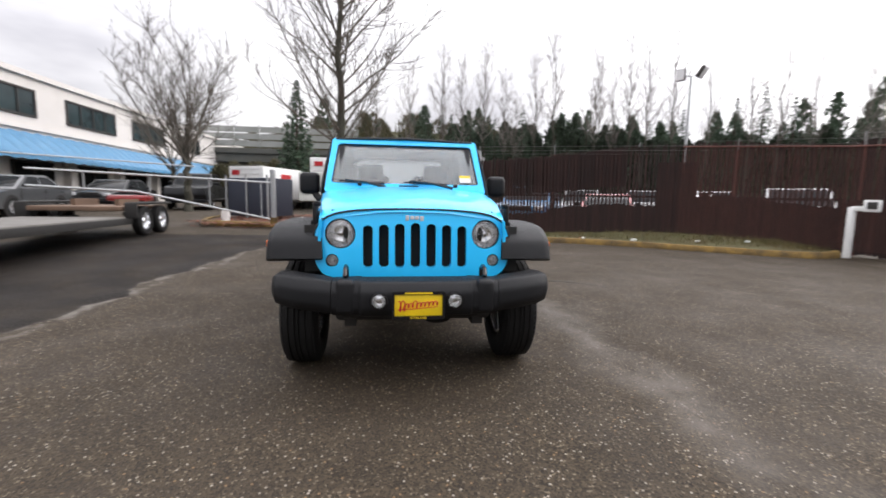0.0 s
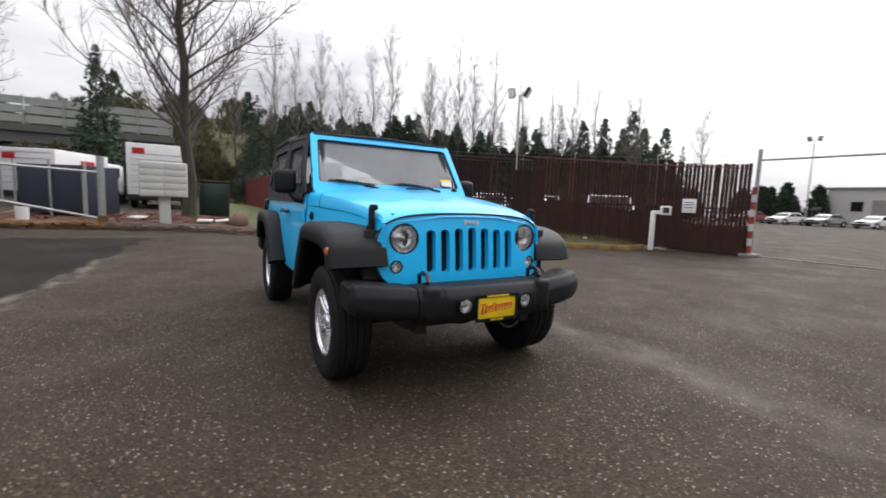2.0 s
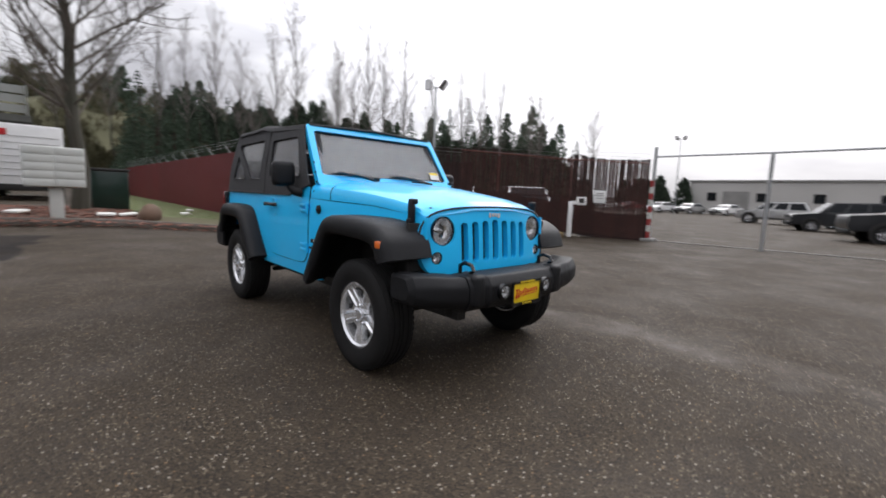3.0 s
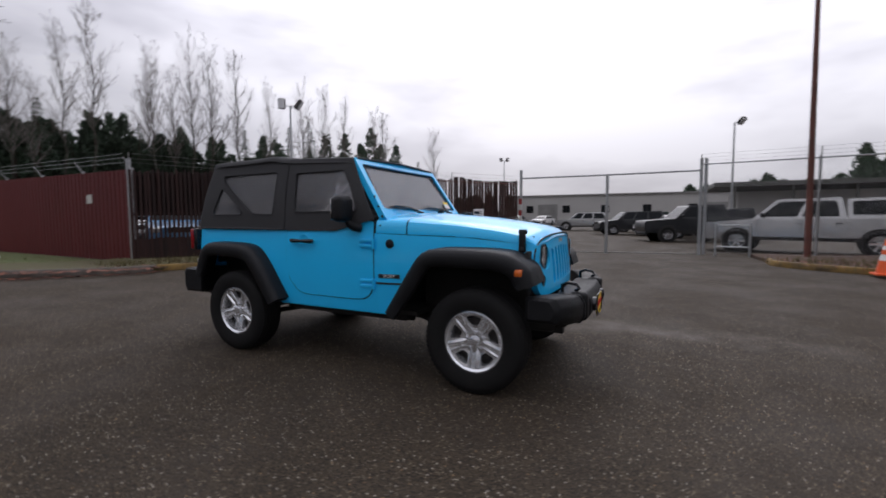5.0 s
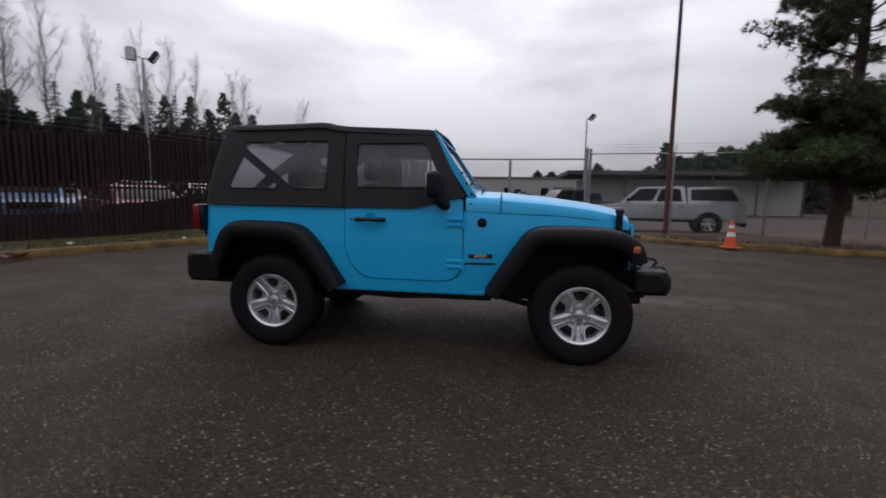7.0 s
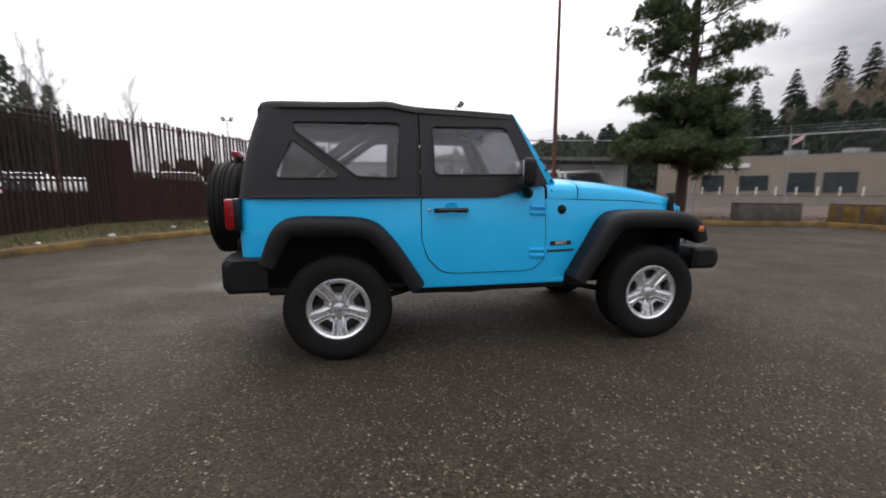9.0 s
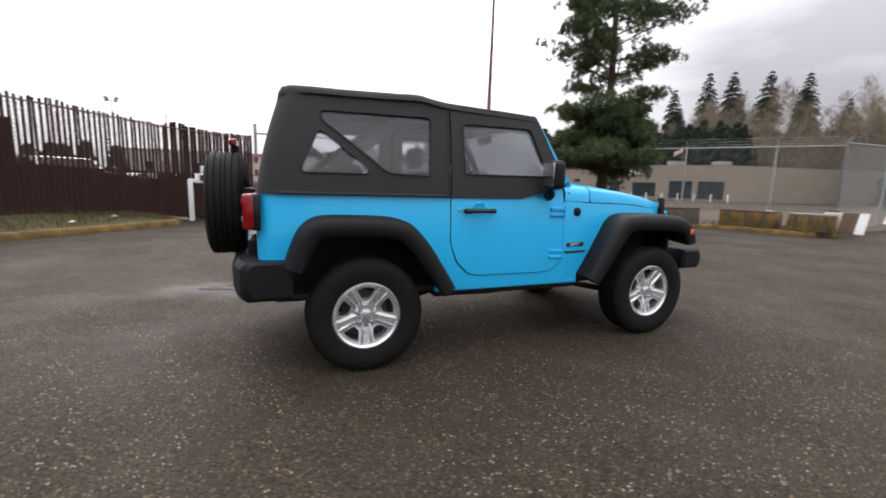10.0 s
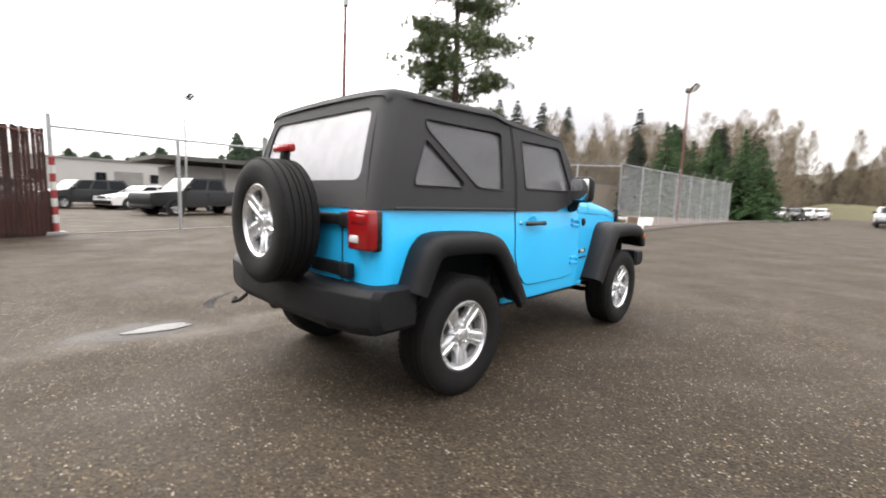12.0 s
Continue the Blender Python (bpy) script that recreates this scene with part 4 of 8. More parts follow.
    bm = Matrix.Translation((0.465, badge_y, 0.787)) @ Matrix.Rotation(-slope, 4, "Z")
    B = new("badge")
    B.empty_display_size = 0.05
    B.matrix_basis = bm
    B.parent = J
    Geo().rbox((0, -0.001, 0), (0.185, 0.004, 0.032), 0.002).make("badge_plate", "under", B)
    lettering("badge_lettering", "SPORT", 0.034, Matrix.Translation((0, -0.004, 0)) @ rot_r, "white", B)
    Geo().rbox((0, -0.001, -0.058), (0.235, 0.004, 0.016), 0.002).make("model_bar", "under", B)
    # -- windscreen
    def ws(u, v):
        return (0.425 - 0.345 * v + 0.02 * v * (1 - v), u, 1.235 + 0.522 * v)
    W = new("windscreen")
    W.empty_display_size = 0.1
    W.parent = J
    outer = rounded([(-0.735, 0.0), (0.735, 0.0), (0.690, 1.0), (-0.690, 1.0)], 0.05)
    hole = rounded([(-0.680, 0.165), (0.680, 0.165), (0.638, 0.895), (-0.638, 0.895)], 0.05)
    g = Geo()
    g.sheet(outer, [hole], ws, (-0.05, 0, -0.02))
    g.make("windscreen_frame", "blue", W, sharp=40)
    g = Geo()
    h2 = rounded([(-0.686, 0.160), (0.686, 0.160), (0.644, 0.900), (-0.644, 0.900)], 0.05)
    h3 = rounded([(-0.668, 0.185), (0.668, 0.185), (0.626, 0.875), (-0.626, 0.875)], 0.05)
    g.sheet(h2, [h3], lambda u, v: Vector(ws(u, v)) + Vector((-0.012, 0, -0.008)), (-0.006, 0, 0))
    g.make("glass_seal", "gloss_black", W)
    g = Geo()
    g.sheet(h2, (), lambda u, v: Vector(ws(u, v)) + Vector((-0.020, 0, -0.013)), (-0.003, 0, 0))
    g.make("windscreen_glass", "windscreen", W, "clear windscreen").visible_shadow = False
    m3 = Matrix.Rotation(-math.atan2(0.345, 0.522), 3, "Y")
    Geo().box(Vector(ws(0.555, 0.27)) + Vector((-0.008, 0, 0)), (0.003, 0.105, 0.075), m3).make("window_sticker", "paper", W)
    Geo().box(Vector(ws(0.555, 0.315)) + Vector((-0.006, 0, 0)), (0.003, 0.105, 0.025), m3).make("sticker_band", "yellow", W)
    for y0, y1 in ((-0.19, -0.60), (0.42, -0.02)):
        g = Geo()
        p0, p1 = Vector(ws(y0, 0.06)) + Vector((0.05, 0, 0.02)), Vector(ws(y1 + 0.05, 0.20)) + Vector((0.022, 0, 0.01))
        g.tube([p0, (p0 + p1) / 2 + Vector((0.012, 0, 0.012)), p1], [0.014, 0.010, 0.007], 8)
        g.tube([Vector(ws(y1, 0.195)) + Vector((0.008, 0, 0)), Vector(ws(y1 + 0.40, 0.165)) + Vector((0.012, 0, 0))], 0.009, 6)
        g.make("wiper", "gloss_black", W)
    for s in (-1, 1):
        for z, x in ((1.26, 0.385), (1.34, 0.345), (1.42, 0.305), (1.185, 0.38)):
            g = Geo()
            g.lathe([(0.0, 0.006), (0.008, 0.005), (0.010, 0.0)], Matrix.Translation((x, s * float(np.interp(z, [1.15, 1.25, 1.75], [0.768, 0.735, 0.690])), z)) @ Matrix.Rotation(-s * math.pi / 2, 4, "X"), 10)
            g.make("frame_bolt", "under", W)
    # -- soft top
    S = new("soft_top")
    S.empty_display_size = 0.1
    S.parent = J
    S["label"] = "black fabric soft top with clear vinyl windows"

    def top_y(z):
        t = max(0.0, (z - 1.15) / 0.60)
        return 0.782 - 0.085 * t ** 1.15 + 0.012 * math.sin(math.pi * min(1, t))
    def rear_x(z):
        t = max(0.0, (z - 1.15) / 0.62)
        return -1.848 + 0.155 * t ** 1.1 - 0.012 * math.sin(math.pi * min(1, t))
    win_main = rounded([(-1.475, 1.660), (-1.465, 1.600), (-1.055, 1.290), (-0.775, 1.280), (-0.755, 1.650), (-0.78, 1.668)], 0.025)
    win_tri = rounded([(-1.485, 1.545), (-1.180, 1.315), (-1.195, 1.282), (-1.585, 1.282), (-1.592, 1.31)], 0.022)
    win_door = rounded([(-0.525, 1.645), (-0.515, 1.302), (0.150, 1.305), (0.165, 1.325), (0.035, 1.625), (0.005, 1.648)], 0.03)
    quarter = [(-1.76, 1.148), (-0.622, 1.140), (-0.622, 1.772), (-0.82, 1.795), (-1.62, 1.765)]
    dooru = [(-0.614, 1.140), (-0.06, 1.140), (0.285, 1.224), (0.340, 1.236), (0.255, 1.39), (0.080, 1.742), (-0.614, 1.772)]
    # the corner runs along a leaning line so the quarter panel's rear edge follows it
    quarter[0] = (rear_x(1.148) + 0.085, 1.148)
    corner_z = [1.148, 1.22, 1.3, 1.4, 1.5, 1.6, 1.68, 1.765]
    quarter[4:] = [(rear_x(z) + 0.085, z) for z in corner_z[:0:-1]]
    for s in (-1, 1):
        g = Geo()
        g.sheet(quarter, [win_main, win_tri], lambda u, v: (u, s * top_y(v), v), (0, -0.012 * s, 0), cuts_v=corner_z[1:-1])
        # rounded rear corner
        rows = []
        for z in corner_z:
            y0, x0 = top_y(z), rear_x(z)
            rows.append([(x0 + 0.085 - 0.085 * math.sin(a), s * (y0 - 0.10 + 0.10 * math.cos(a)), z) for a in [k * math.pi / 16 for k in range(9)]])
        g.loft(rows)
        q = g.make("quarter_panel", "fabric", S, sharp=45)
        # welts and flaps that stand proud
        g = Geo()
        g.tube([(quarter[0][0] + 0.03, s * (top_y(1.16) + 0.003), 1.155), (-0.64, s * (top_y(1.15) + 0.003), 1.150)], 0.010, 6)
        g.tube([(-0.632, s * (top_y(1.16) + 0.004), 1.16), (-0.632, s * (top_y(1.45) + 0.004), 1.45), (-0.632, s * (top_y(1.75) + 0.004), 1.75)], 0.007, 6)
        for w in (win_main, win_tri):
            c = [((u), s * (top_y(v) + 0.003), v) for u, v in w]
            g.tube(c + [c[0]], 0.006, 5, cap=False)
        g.make("welt", "fabric", q)
        for w in (win_main, win_tri):
            g = Geo()
            cx, cz = sum(p[0] for p in w) / len(w), sum(p[1] for p in w) / len(w)
            g.sheet([(cx + (u - cx) * 1.03, cz + (v - cz) * 1.05) for u, v in w], (), lambda u, v: (u, s * (top_y(v) - 0.014), v), (0, -0.002 * s, 0), cuts_v=span(1.28, 1.67, 0.06))
            g.make("vinyl_window", "vinyl", S).visible_shadow = False
        g = Geo()
        g.sheet(dooru, [win_door], lambda u, v: (u, s * (top_y(v) + 0.004), v), (0, -0.012 * s, 0), cuts_v=span(1.15, 1.79, 0.06))
        c = [(u, s * (top_y(v) + 0.007), v) for u, v in win_door]
        g.tube(c + [c[0]], 0.006, 5, cap=False)
        d = g.make("half_door_top", "fabric", S, sharp=45)
        g = Geo()
        cx, cz = sum(p[0] for p in win_door) / len(win_door), sum(p[1] for p in win_door) / len(win_door)
        g.sheet([(cx + (u - cx) * 1.03, cz + (v - cz) * 1.05) for u, v in win_door], (), lambda u, v: (u, s * (top_y(v) - 0.010), v), (0, -0.002 * s, 0), cuts_v=span(1.28, 1.67, 0.06))
        g.make("vinyl_window", "vinyl", d).visible_shadow = False
    # rear curtain
    rc = [(-0.685, 1.148), (0.685, 1.148), (0.600, 1.765), (-0.600, 1.765)]
    rwin = rounded([(-0.600, 1.300), (0.600, 1.300), (0.565, 1.700), (-0.565, 1.700)], 0.07)
    g = Geo()
    g.sheet(rc, [rwin], lambda u, v: (rear_x(v), u, v), (0.012, 0, 0), cuts_v=span(1.15, 1.79, 0.06))
    g.make("rear_curtain", "fabric", S, sharp=45)
    g = Geo()
    g.sheet([(u * 1.02, 1.5 + (v - 1.5) * 1.04) for u, v in rwin], (), lambda u, v: (rear_x(v) + 0.014, u, v), (0.002, 0, 0), cuts_v=span(1.29, 1.71, 0.06))
    g.make("rear_vinyl_window", "vinyl_rear", S).visible_shadow = False
    # roof, folded over the sides
    xs = [0.085, 0.04, -0.2, -0.45, -0.62, -0.72, -0.80, -0.86, -1.0, -1.3, -1.55, -1.64, -1.685, -1.705]
    zt = [1.752, 1.760, 1.772, 1.782, 1.790, 1.803, 1.820, 1.823, 1.816, 1.808, 1.806, 1.804, 1.794, 1.762]
    rows = []
    for i, x in enumerate(xs):
        z, e = zt[i], top_y(1.73) + 0.006
        if x < -1.6:
            e -= (abs(x) - 1.6) * 0.40
        half = [(e + 0.002, z - 0.058), (e, z - 0.040), (e - 0.012, z - 0.020), (e - 0.045, z - 0.006), (e - 0.12, z + 0.002), (e - 0.30, z + 0.010), (e * 0.3, z + 0.013), (0, z + 0.014)]
        sag = -0.008 * math.sin(max(0, min(1, (-x - 0.86) / 0.8)) * math.pi)
        rows.append([(x, -y, zz + (sag if y < e - 0.06 else 0)) for y, zz in half] + [(x, y, zz + (sag if y < e - 0.06 else 0)) for y, zz in half[-2::-1]])
    g = Geo()
    g.loft(rows)
    r = g.make("roof", "fabric", S, sharp=50)
    g = Geo()
    g.tube([(0.086, -0.66, 1.745), (0.095, 0, 1.765), (0.086, 0.66, 1.745)], 0.012, 6)
    for s in (-1, 1):
        g.tube([(x, s * (top_y(1.73) + 0.008), z - 0.052) for x, z in zip(xs[:-3], zt[:-3])], 0.006, 6)
    g.make("roof_welt", "fabric", r)
    # -- rear end
    for s in (-1, 1):
        T = new("tail_lamp")
        T.empty_display_size = 0.1
        T.parent = J
        Geo().rbox((-1.850, s * 0.715, 1.040), (0.050, 0.180, 0.215), 0.014, 3).make("lamp_housing", "gloss_black", T)
        Geo().rbox((-1.888, s * 0.716, 1.042), (0.070, 0.180, 0.205), 0.016, 3).make("red_lens", "red_lens", T, "red brake lamp lens")
        Geo().rbox((-1.899, s * 0.690, 0.995), (0.064, 0.078, 0.042), 0.010, 2).make("reversing_lens", "clear_lens", T, "clear reversing lamp lens")
        Geo().rbox((-1.897, s * 0.720, 1.098), (0.066, 0.120, 0.050), 0.010, 2).make("brake_lens", "red_lens", T)
    g = Geo()
    st = [(-0.885, -1.66, -1.90, 0.545, 0.742), (-0.860, -1.66, -1.945, 0.520, 0.752), (-0.76, -1.72, -1.975, 0.510, 0.752), (-0.56, -1.80, -2.000, 0.505, 0.750), (-0.545, -1.80, -2.004, 0.500, 0.742), (0, -1.80, -2.012, 0.500, 0.738), (0.545, -1.80, -2.004, 0.500, 0.742), (0.56, -1.80, -2.000, 0.505, 0.750), (0.76, -1.72, -1.975, 0.510, 0.752), (0.860, -1.66, -1.945, 0.520, 0.752), (0.885, -1.66, -1.90, 0.545, 0.742)]
    rows = []
    for y, a, b, c, d in st:
        sec = rounded([(a, c), (b + 0.03, c), (b, c + 0.05), (b, d - 0.035), (b + 0.03, d), (a, d)], 0.012, 2)
        rows.append([(x, y, z) for x, z in sec])
    g.loft(rows, close_u=True, cap=True)
    rb = g.make("rear_bumper", "plastic", J, "textured black rear bumper", sharp=16)
    g = Geo()
    g.tube([(-1.98, 0.52, 0.505), (-2.03, 0.52, 0.47), (-2.06, 0.56, 0.455), (-2.03, 0.60, 0.47)], 0.014, 8)
    g.make("tow_hook", "under", rb)
    g = Geo()
    for z, w in ((1.085, 0.40), (0.812, 0.34)):
        g.rbox((-1.872, -0.40 + (0.02 if z < 1 else 0), z), (0.045, w, 0.062 if z > 1 else 0.072), 0.010, 2)
        g.rbox((-1.882, -0.565, z), (0.05, 0.085, 0.085), 0.012, 2)
    g.make("tailgate_hinge", "plastic", J)
    g = Geo()
    g.box((-1.857, -0.485, 0.92), (0.004, 0.008, 0.40))
    g.box((-1.857, 0.64, 0.92), (0.004, 0.008, 0.40))
    g.box((-1.855, 0.08, 0.735), (0.004, 1.12, 0.010))
    g.make("tailgate_gap", "under", J)
    g = Geo()
    g.rbox((-1.93, -0.06, 1.06), (0.14, 0.22, 0.22), 0.03)
    g.tube([(-1.90, -0.06, 1.10), (-1.965, -0.07, 1.28), (-1.990, -0.09, 1.42), (-1.985, -0.09, 1.455)], 0.030, 8)
    g.make("spare_carrier", "plastic", J)
    g = Geo()
    g.rbox((-1.995, -0.09, 1.475), (0.05, 0.20, 0.048), 0.014, 2)
    g.make("high_brake_lamp", "red_lens", J, "red high-level brake lamp")
    # -- cabin
    def car_seat(x, y):
        C = new("front_seat")
        C.empty_display_size = 0.1
        C.parent = J
        Geo().rbox((x + 0.12, y, 0.78), (0.50, 0.48, 0.16), 0.06, 3).make("seat_cushion", "seat", C)
        Geo().rbox((x - 0.16, y, 1.06), (0.14, 0.48, 0.58), 0.06, 3, Matrix.Rotation(-0.22, 4, "Y")).make("seat_back", "seat", C)
        Geo().rbox((x - 0.235, y, 1.455), (0.10, 0.27, 0.20), 0.05, 3).make("headrest", "seat", C)
    car_seat(-0.28, 0.36)
    car_seat(-0.28, -0.36)
    Geo().rbox((-1.22, 0, 1.08), (0.14, 0.95, 0.55), 0.06, 3).make("rear_seat", "seat", J)
    for s in (-1, 1):
        Geo().rbox((-1.26, s * 0.27, 1.40), (0.09, 0.24, 0.15), 0.04, 3).make("rear_headrest", "seat", J)
    g = Geo()
    for s in (-1, 1):
        g.tube([(0.10, s * 0.60, 1.66), (-0.4, s * 0.61, 1.69), (-0.66, s * 0.61, 1.69), (-0.9, s * 0.61, 1.67), (-1.35, s * 0.61, 1.35), (-1.58, s * 0.62, 1.13)], 0.042, 10)
        g.tube([(-0.66, s * 0.61, 1.69), (-0.66, s * 0.64, 1.3), (-0.66, s * 0.66, 0.6)], 0.042, 10)
        g.tube([(0.10, s * 0.60, 1.66), (0.30, s * 0.62, 1.30)], 0.030, 8)
    g.tube([(-0.66, -0.61, 1.69), (-0.66, 0.61, 1.69)], 0.042, 10)
    g.make("roll_bar", "seat", J, "padded black roll bar")
    g = Geo()
    g.rbox((0.27, 0, 1.13), (0.28, 1.40, 0.26), 0.08, 3)
    g.rbox((0.16, 0.36, 1.24), (0.20, 0.36, 0.08), 0.04, 3)
    g.make("dashboard", "plastic", J)
    g = Geo()
    mm = Matrix.Translation((0.02, 0.36, 1.20)) @ Matrix.Rotation(-1.15, 4, "Y")
    pts = [mm @ Vector((0.185 * math.cos(a), 0.185 * math.sin(a), 0)) for a in [2 * math.pi * k / 28 for k in range(29)]]
    g.tube(pts, 0.014, 8, cap=False)
    for a in (0.0, 2.1, 4.2):
        g.tube([mm @ Vector((0, 0, -0.02)), mm @ Vector((0.18 * math.cos(a), 0.18 * math.sin(a), 0))], 0.018, 6)
    g.make("steering_wheel", "seat", J)
    Geo().rbox((0.02, 0, 1.62), (0.03, 0.24, 0.07), 0.02, 2).make("rear_view_mirror", "gloss_black", J)
    return J


off_roader()


# ---- ground ----


def ground_z(x, y):
    s = 1.0 - 0.75 * smooth01((y + 2.0) / 4.5)
    return s * 0.040 * min(max(0.0, -x - 1.3), 9.0) + s * 0.012 * min(max(0.0, -x - 10.3), 25.0)


def ground():
    def axis():
        a = [0.0]
        step = 0.5
        while a[-1] < 600:
            a.append(a[-1] + step)
            if a[-1] > 14:
                step *= 1.25
        return [-v for v in a[:0:-1]] + a
    xs, ys = axis(), axis()
    g = Geo()
    g.add([(x, y, ground_z(x, y)) for x in xs for y in ys], [(i * len(ys) + j, (i + 1) * len(ys) + j, (i + 1) * len(ys) + j + 1, i * len(ys) + j + 1) for i in range(len(xs) - 1) for j in range(len(ys) - 1)])
    ob = g.make("ground", "asphalt", sharp=0, recalc=False)
    for p in ob.data.polygons:
        p.use_smooth = True
    tagged(ob, "worn wet asphalt yard with pale chippings", "ground", kind="structure")


ground()


# ---- kerbs, beds, fences, poles ----
BACK_KERB = [(-12.5, -6.0), (-9.6, -5.9), (-8.95, -5.4), (-8.62, -3.4), (-8.25, -1.8), (-7.85, 0.4), (-7.70, 2.2), (-6.45, 5.5), (-5.25, 7.1), (-4.35, 8.3), (-3.85, 9.0), (-3.95, 9.9), (-4.3, 10.3)]
YARD_KERB = [(5.0, 10.6), (4.95, 9.8), (5.5, 9.2), (6.6, 8.5), (9.0, 7.4), (11.6, 6.7), (12.1, 6.0), (12.7, 3.9), (14.0, 3.9), (17.3, 4.35), (25.0, 4.6), (40.0, 4.4), (46.0, 2.6), (60.0, 2.4)]
DARK_FENCE = [(-9.80, 2.85), (-6.95, 8.05), (-4.50, 10.45), (-2.25, 11.72)]


def along(line, step, start=0.0):
    """Points and directions at even steps along a line of corners."""
    out, d = [], start
    for (x0, y0), (x1, y1) in zip(line, line[1:]):
        L = math.hypot(x1 - x0, y1 - y0)
        while d < L:
            t = d / L
            out.append((x0 + (x1 - x0) * t, y0 + (y1 - y0) * t, (x1 - x0) / L, (y1 - y0) / L))
            d += step
        d -= L
    return out


def smooth_line(line, rounds=2):
    for _ in range(rounds):
        new_line = [line[0]]
        for a, b in zip(line, line[1:]):
            new_line += [tuple(0.75 * p + 0.25 * q for p, q in zip(a, b)), tuple(0.25 * p + 0.75 * q for p, q in zip(a, b))]
        line = new_line + [line[-1]]
    return line


def kerb(name, line, label, material, side):
    pts = smooth_line(line)
    rows = []
    for i, (x, y) in enumerate(pts):
        a, b = pts[max(i - 1, 0)], pts[min(i + 1, len(pts) - 1)]
        d = Vector((b[0] - a[0], b[1] - a[1])).normalized()
        n = Vector((-d.y, d.x)) * side
        z = ground_z(x, y)
        h = 0.135 + 0.012 * noise.noise((x * 0.7, y * 0.7, 3.0))
        rows.append([(x + n.x * o, y + n.y * o, z + k) for o, k in ((0.0, -0.15), (0.0, 0.0), (0.018, h - 0.025), (0.045, h), (0.14, h + 0.004), (0.16, h - 0.01), (0.16, -0.15))])
    g = Geo()
    g.loft(rows, close_u=True, cap=True)
    return tagged(g.make(name, material, sharp=40), label, "kerb", kind="structure")


kerb("kerb", BACK_KERB[:4], "low concrete kerb with worn yellow paint", "kerb_yellow", 1)
kerb("kerb", BACK_KERB[3:7], "dirty concrete kerb strewn with wet leaves", "kerb_dark", 1)
kerb("kerb", BACK_KERB[6:], "low concrete kerb with worn yellow paint", "kerb_yellow", 1)
kerb("kerb", YARD_KERB[:9], "low concrete kerb with worn yellow paint", "kerb_yellow", 1)
kerb("kerb", YARD_KERB[8:], "dirty mossy concrete kerb under the chain-link fence", "kerb_dark", 1)


def kerb_gap(x, y):
    """Distance to the back kerb."""
    best = 9.0
    for (ax, ay), (bx, by) in zip(BACK_KERB, BACK_KERB[1:]):
        L2 = (bx - ax) ** 2 + (by - ay) ** 2
        t = max(0.0, min(1.0, ((x - ax) * (bx - ax) + (y - ay) * (by - ay)) / L2))
        best = min(best, math.hypot(x - ax - t * (bx - ax), y - ay - t * (by - ay)))
    return best


def verge_z(x, y):
    return ground_z(x, y) + 0.11 + 0.17 * smooth01(kerb_gap(x, y) / 1.3) * smooth01((10.6 - y) / 2.0) * (0.1 + 0.9 * smooth01((y - 4.5) / 3.0))


def bed(name, outline, label, material, lift=0.10, rise=False):
    g = Geo()
    xs, ys = [p[0] for p in outline], [p[1] for p in outline]
    g.sheet(outline, (), lambda u, v: (u, v, (verge_z(u, v) if rise else ground_z(u, v) + lift) + 0.03 * noise.noise((u * 0.8, v * 0.8, 0.0))), (0, 0, -0.3), cuts_u=span(min(xs), max(xs), 0.7), cuts_v=span(min(ys), max(ys), 0.7))
    return tagged(g.make(name, material, sharp=60), label, "planting bed", kind="structure")


k = smooth_line(BACK_KERB)
inner = [(x - 0.08, y) for x, y in k]
split = min(range(len(inner)), key=lambda i: abs(inner[i][1] + 0.6) + (9 if inner[i][0] < -9 else 0))
bed("leaf_bed", inner[:split + 1] + [(-9.6, -0.6), (-13.2, -0.6), (-13.2, -5.6)], "planting bed covered with wet red-brown leaves", "soil")
bed("grass_verge", inner[split:] + [(-5.2, 11.4), (-8.0, 9.0), (-10.6, 3.6), (-10.2, 2.2), (-9.6, -0.6)], "strip of rough winter grass along the fence", "grass", 0.112, True)
bed("lawn", [(-9.7, -0.5), (-10.1, 2.7), (-45.0, 3.0), (-45.0, -0.6), (-20.0, -0.55)], "patchy green winter lawn beside the red fence", "lawn", 0.06)
k2 = smooth_line(YARD_KERB)
bed("shrub_bed", [(x + 0.05, y + 0.09) for x, y in k2 if x < 41] + [(41, 14.0), (17.4, 14.0), (12.5, 15.0), (5.0, 12.6)], "bare soil bed behind the yellow kerb", "soil", 0.10)


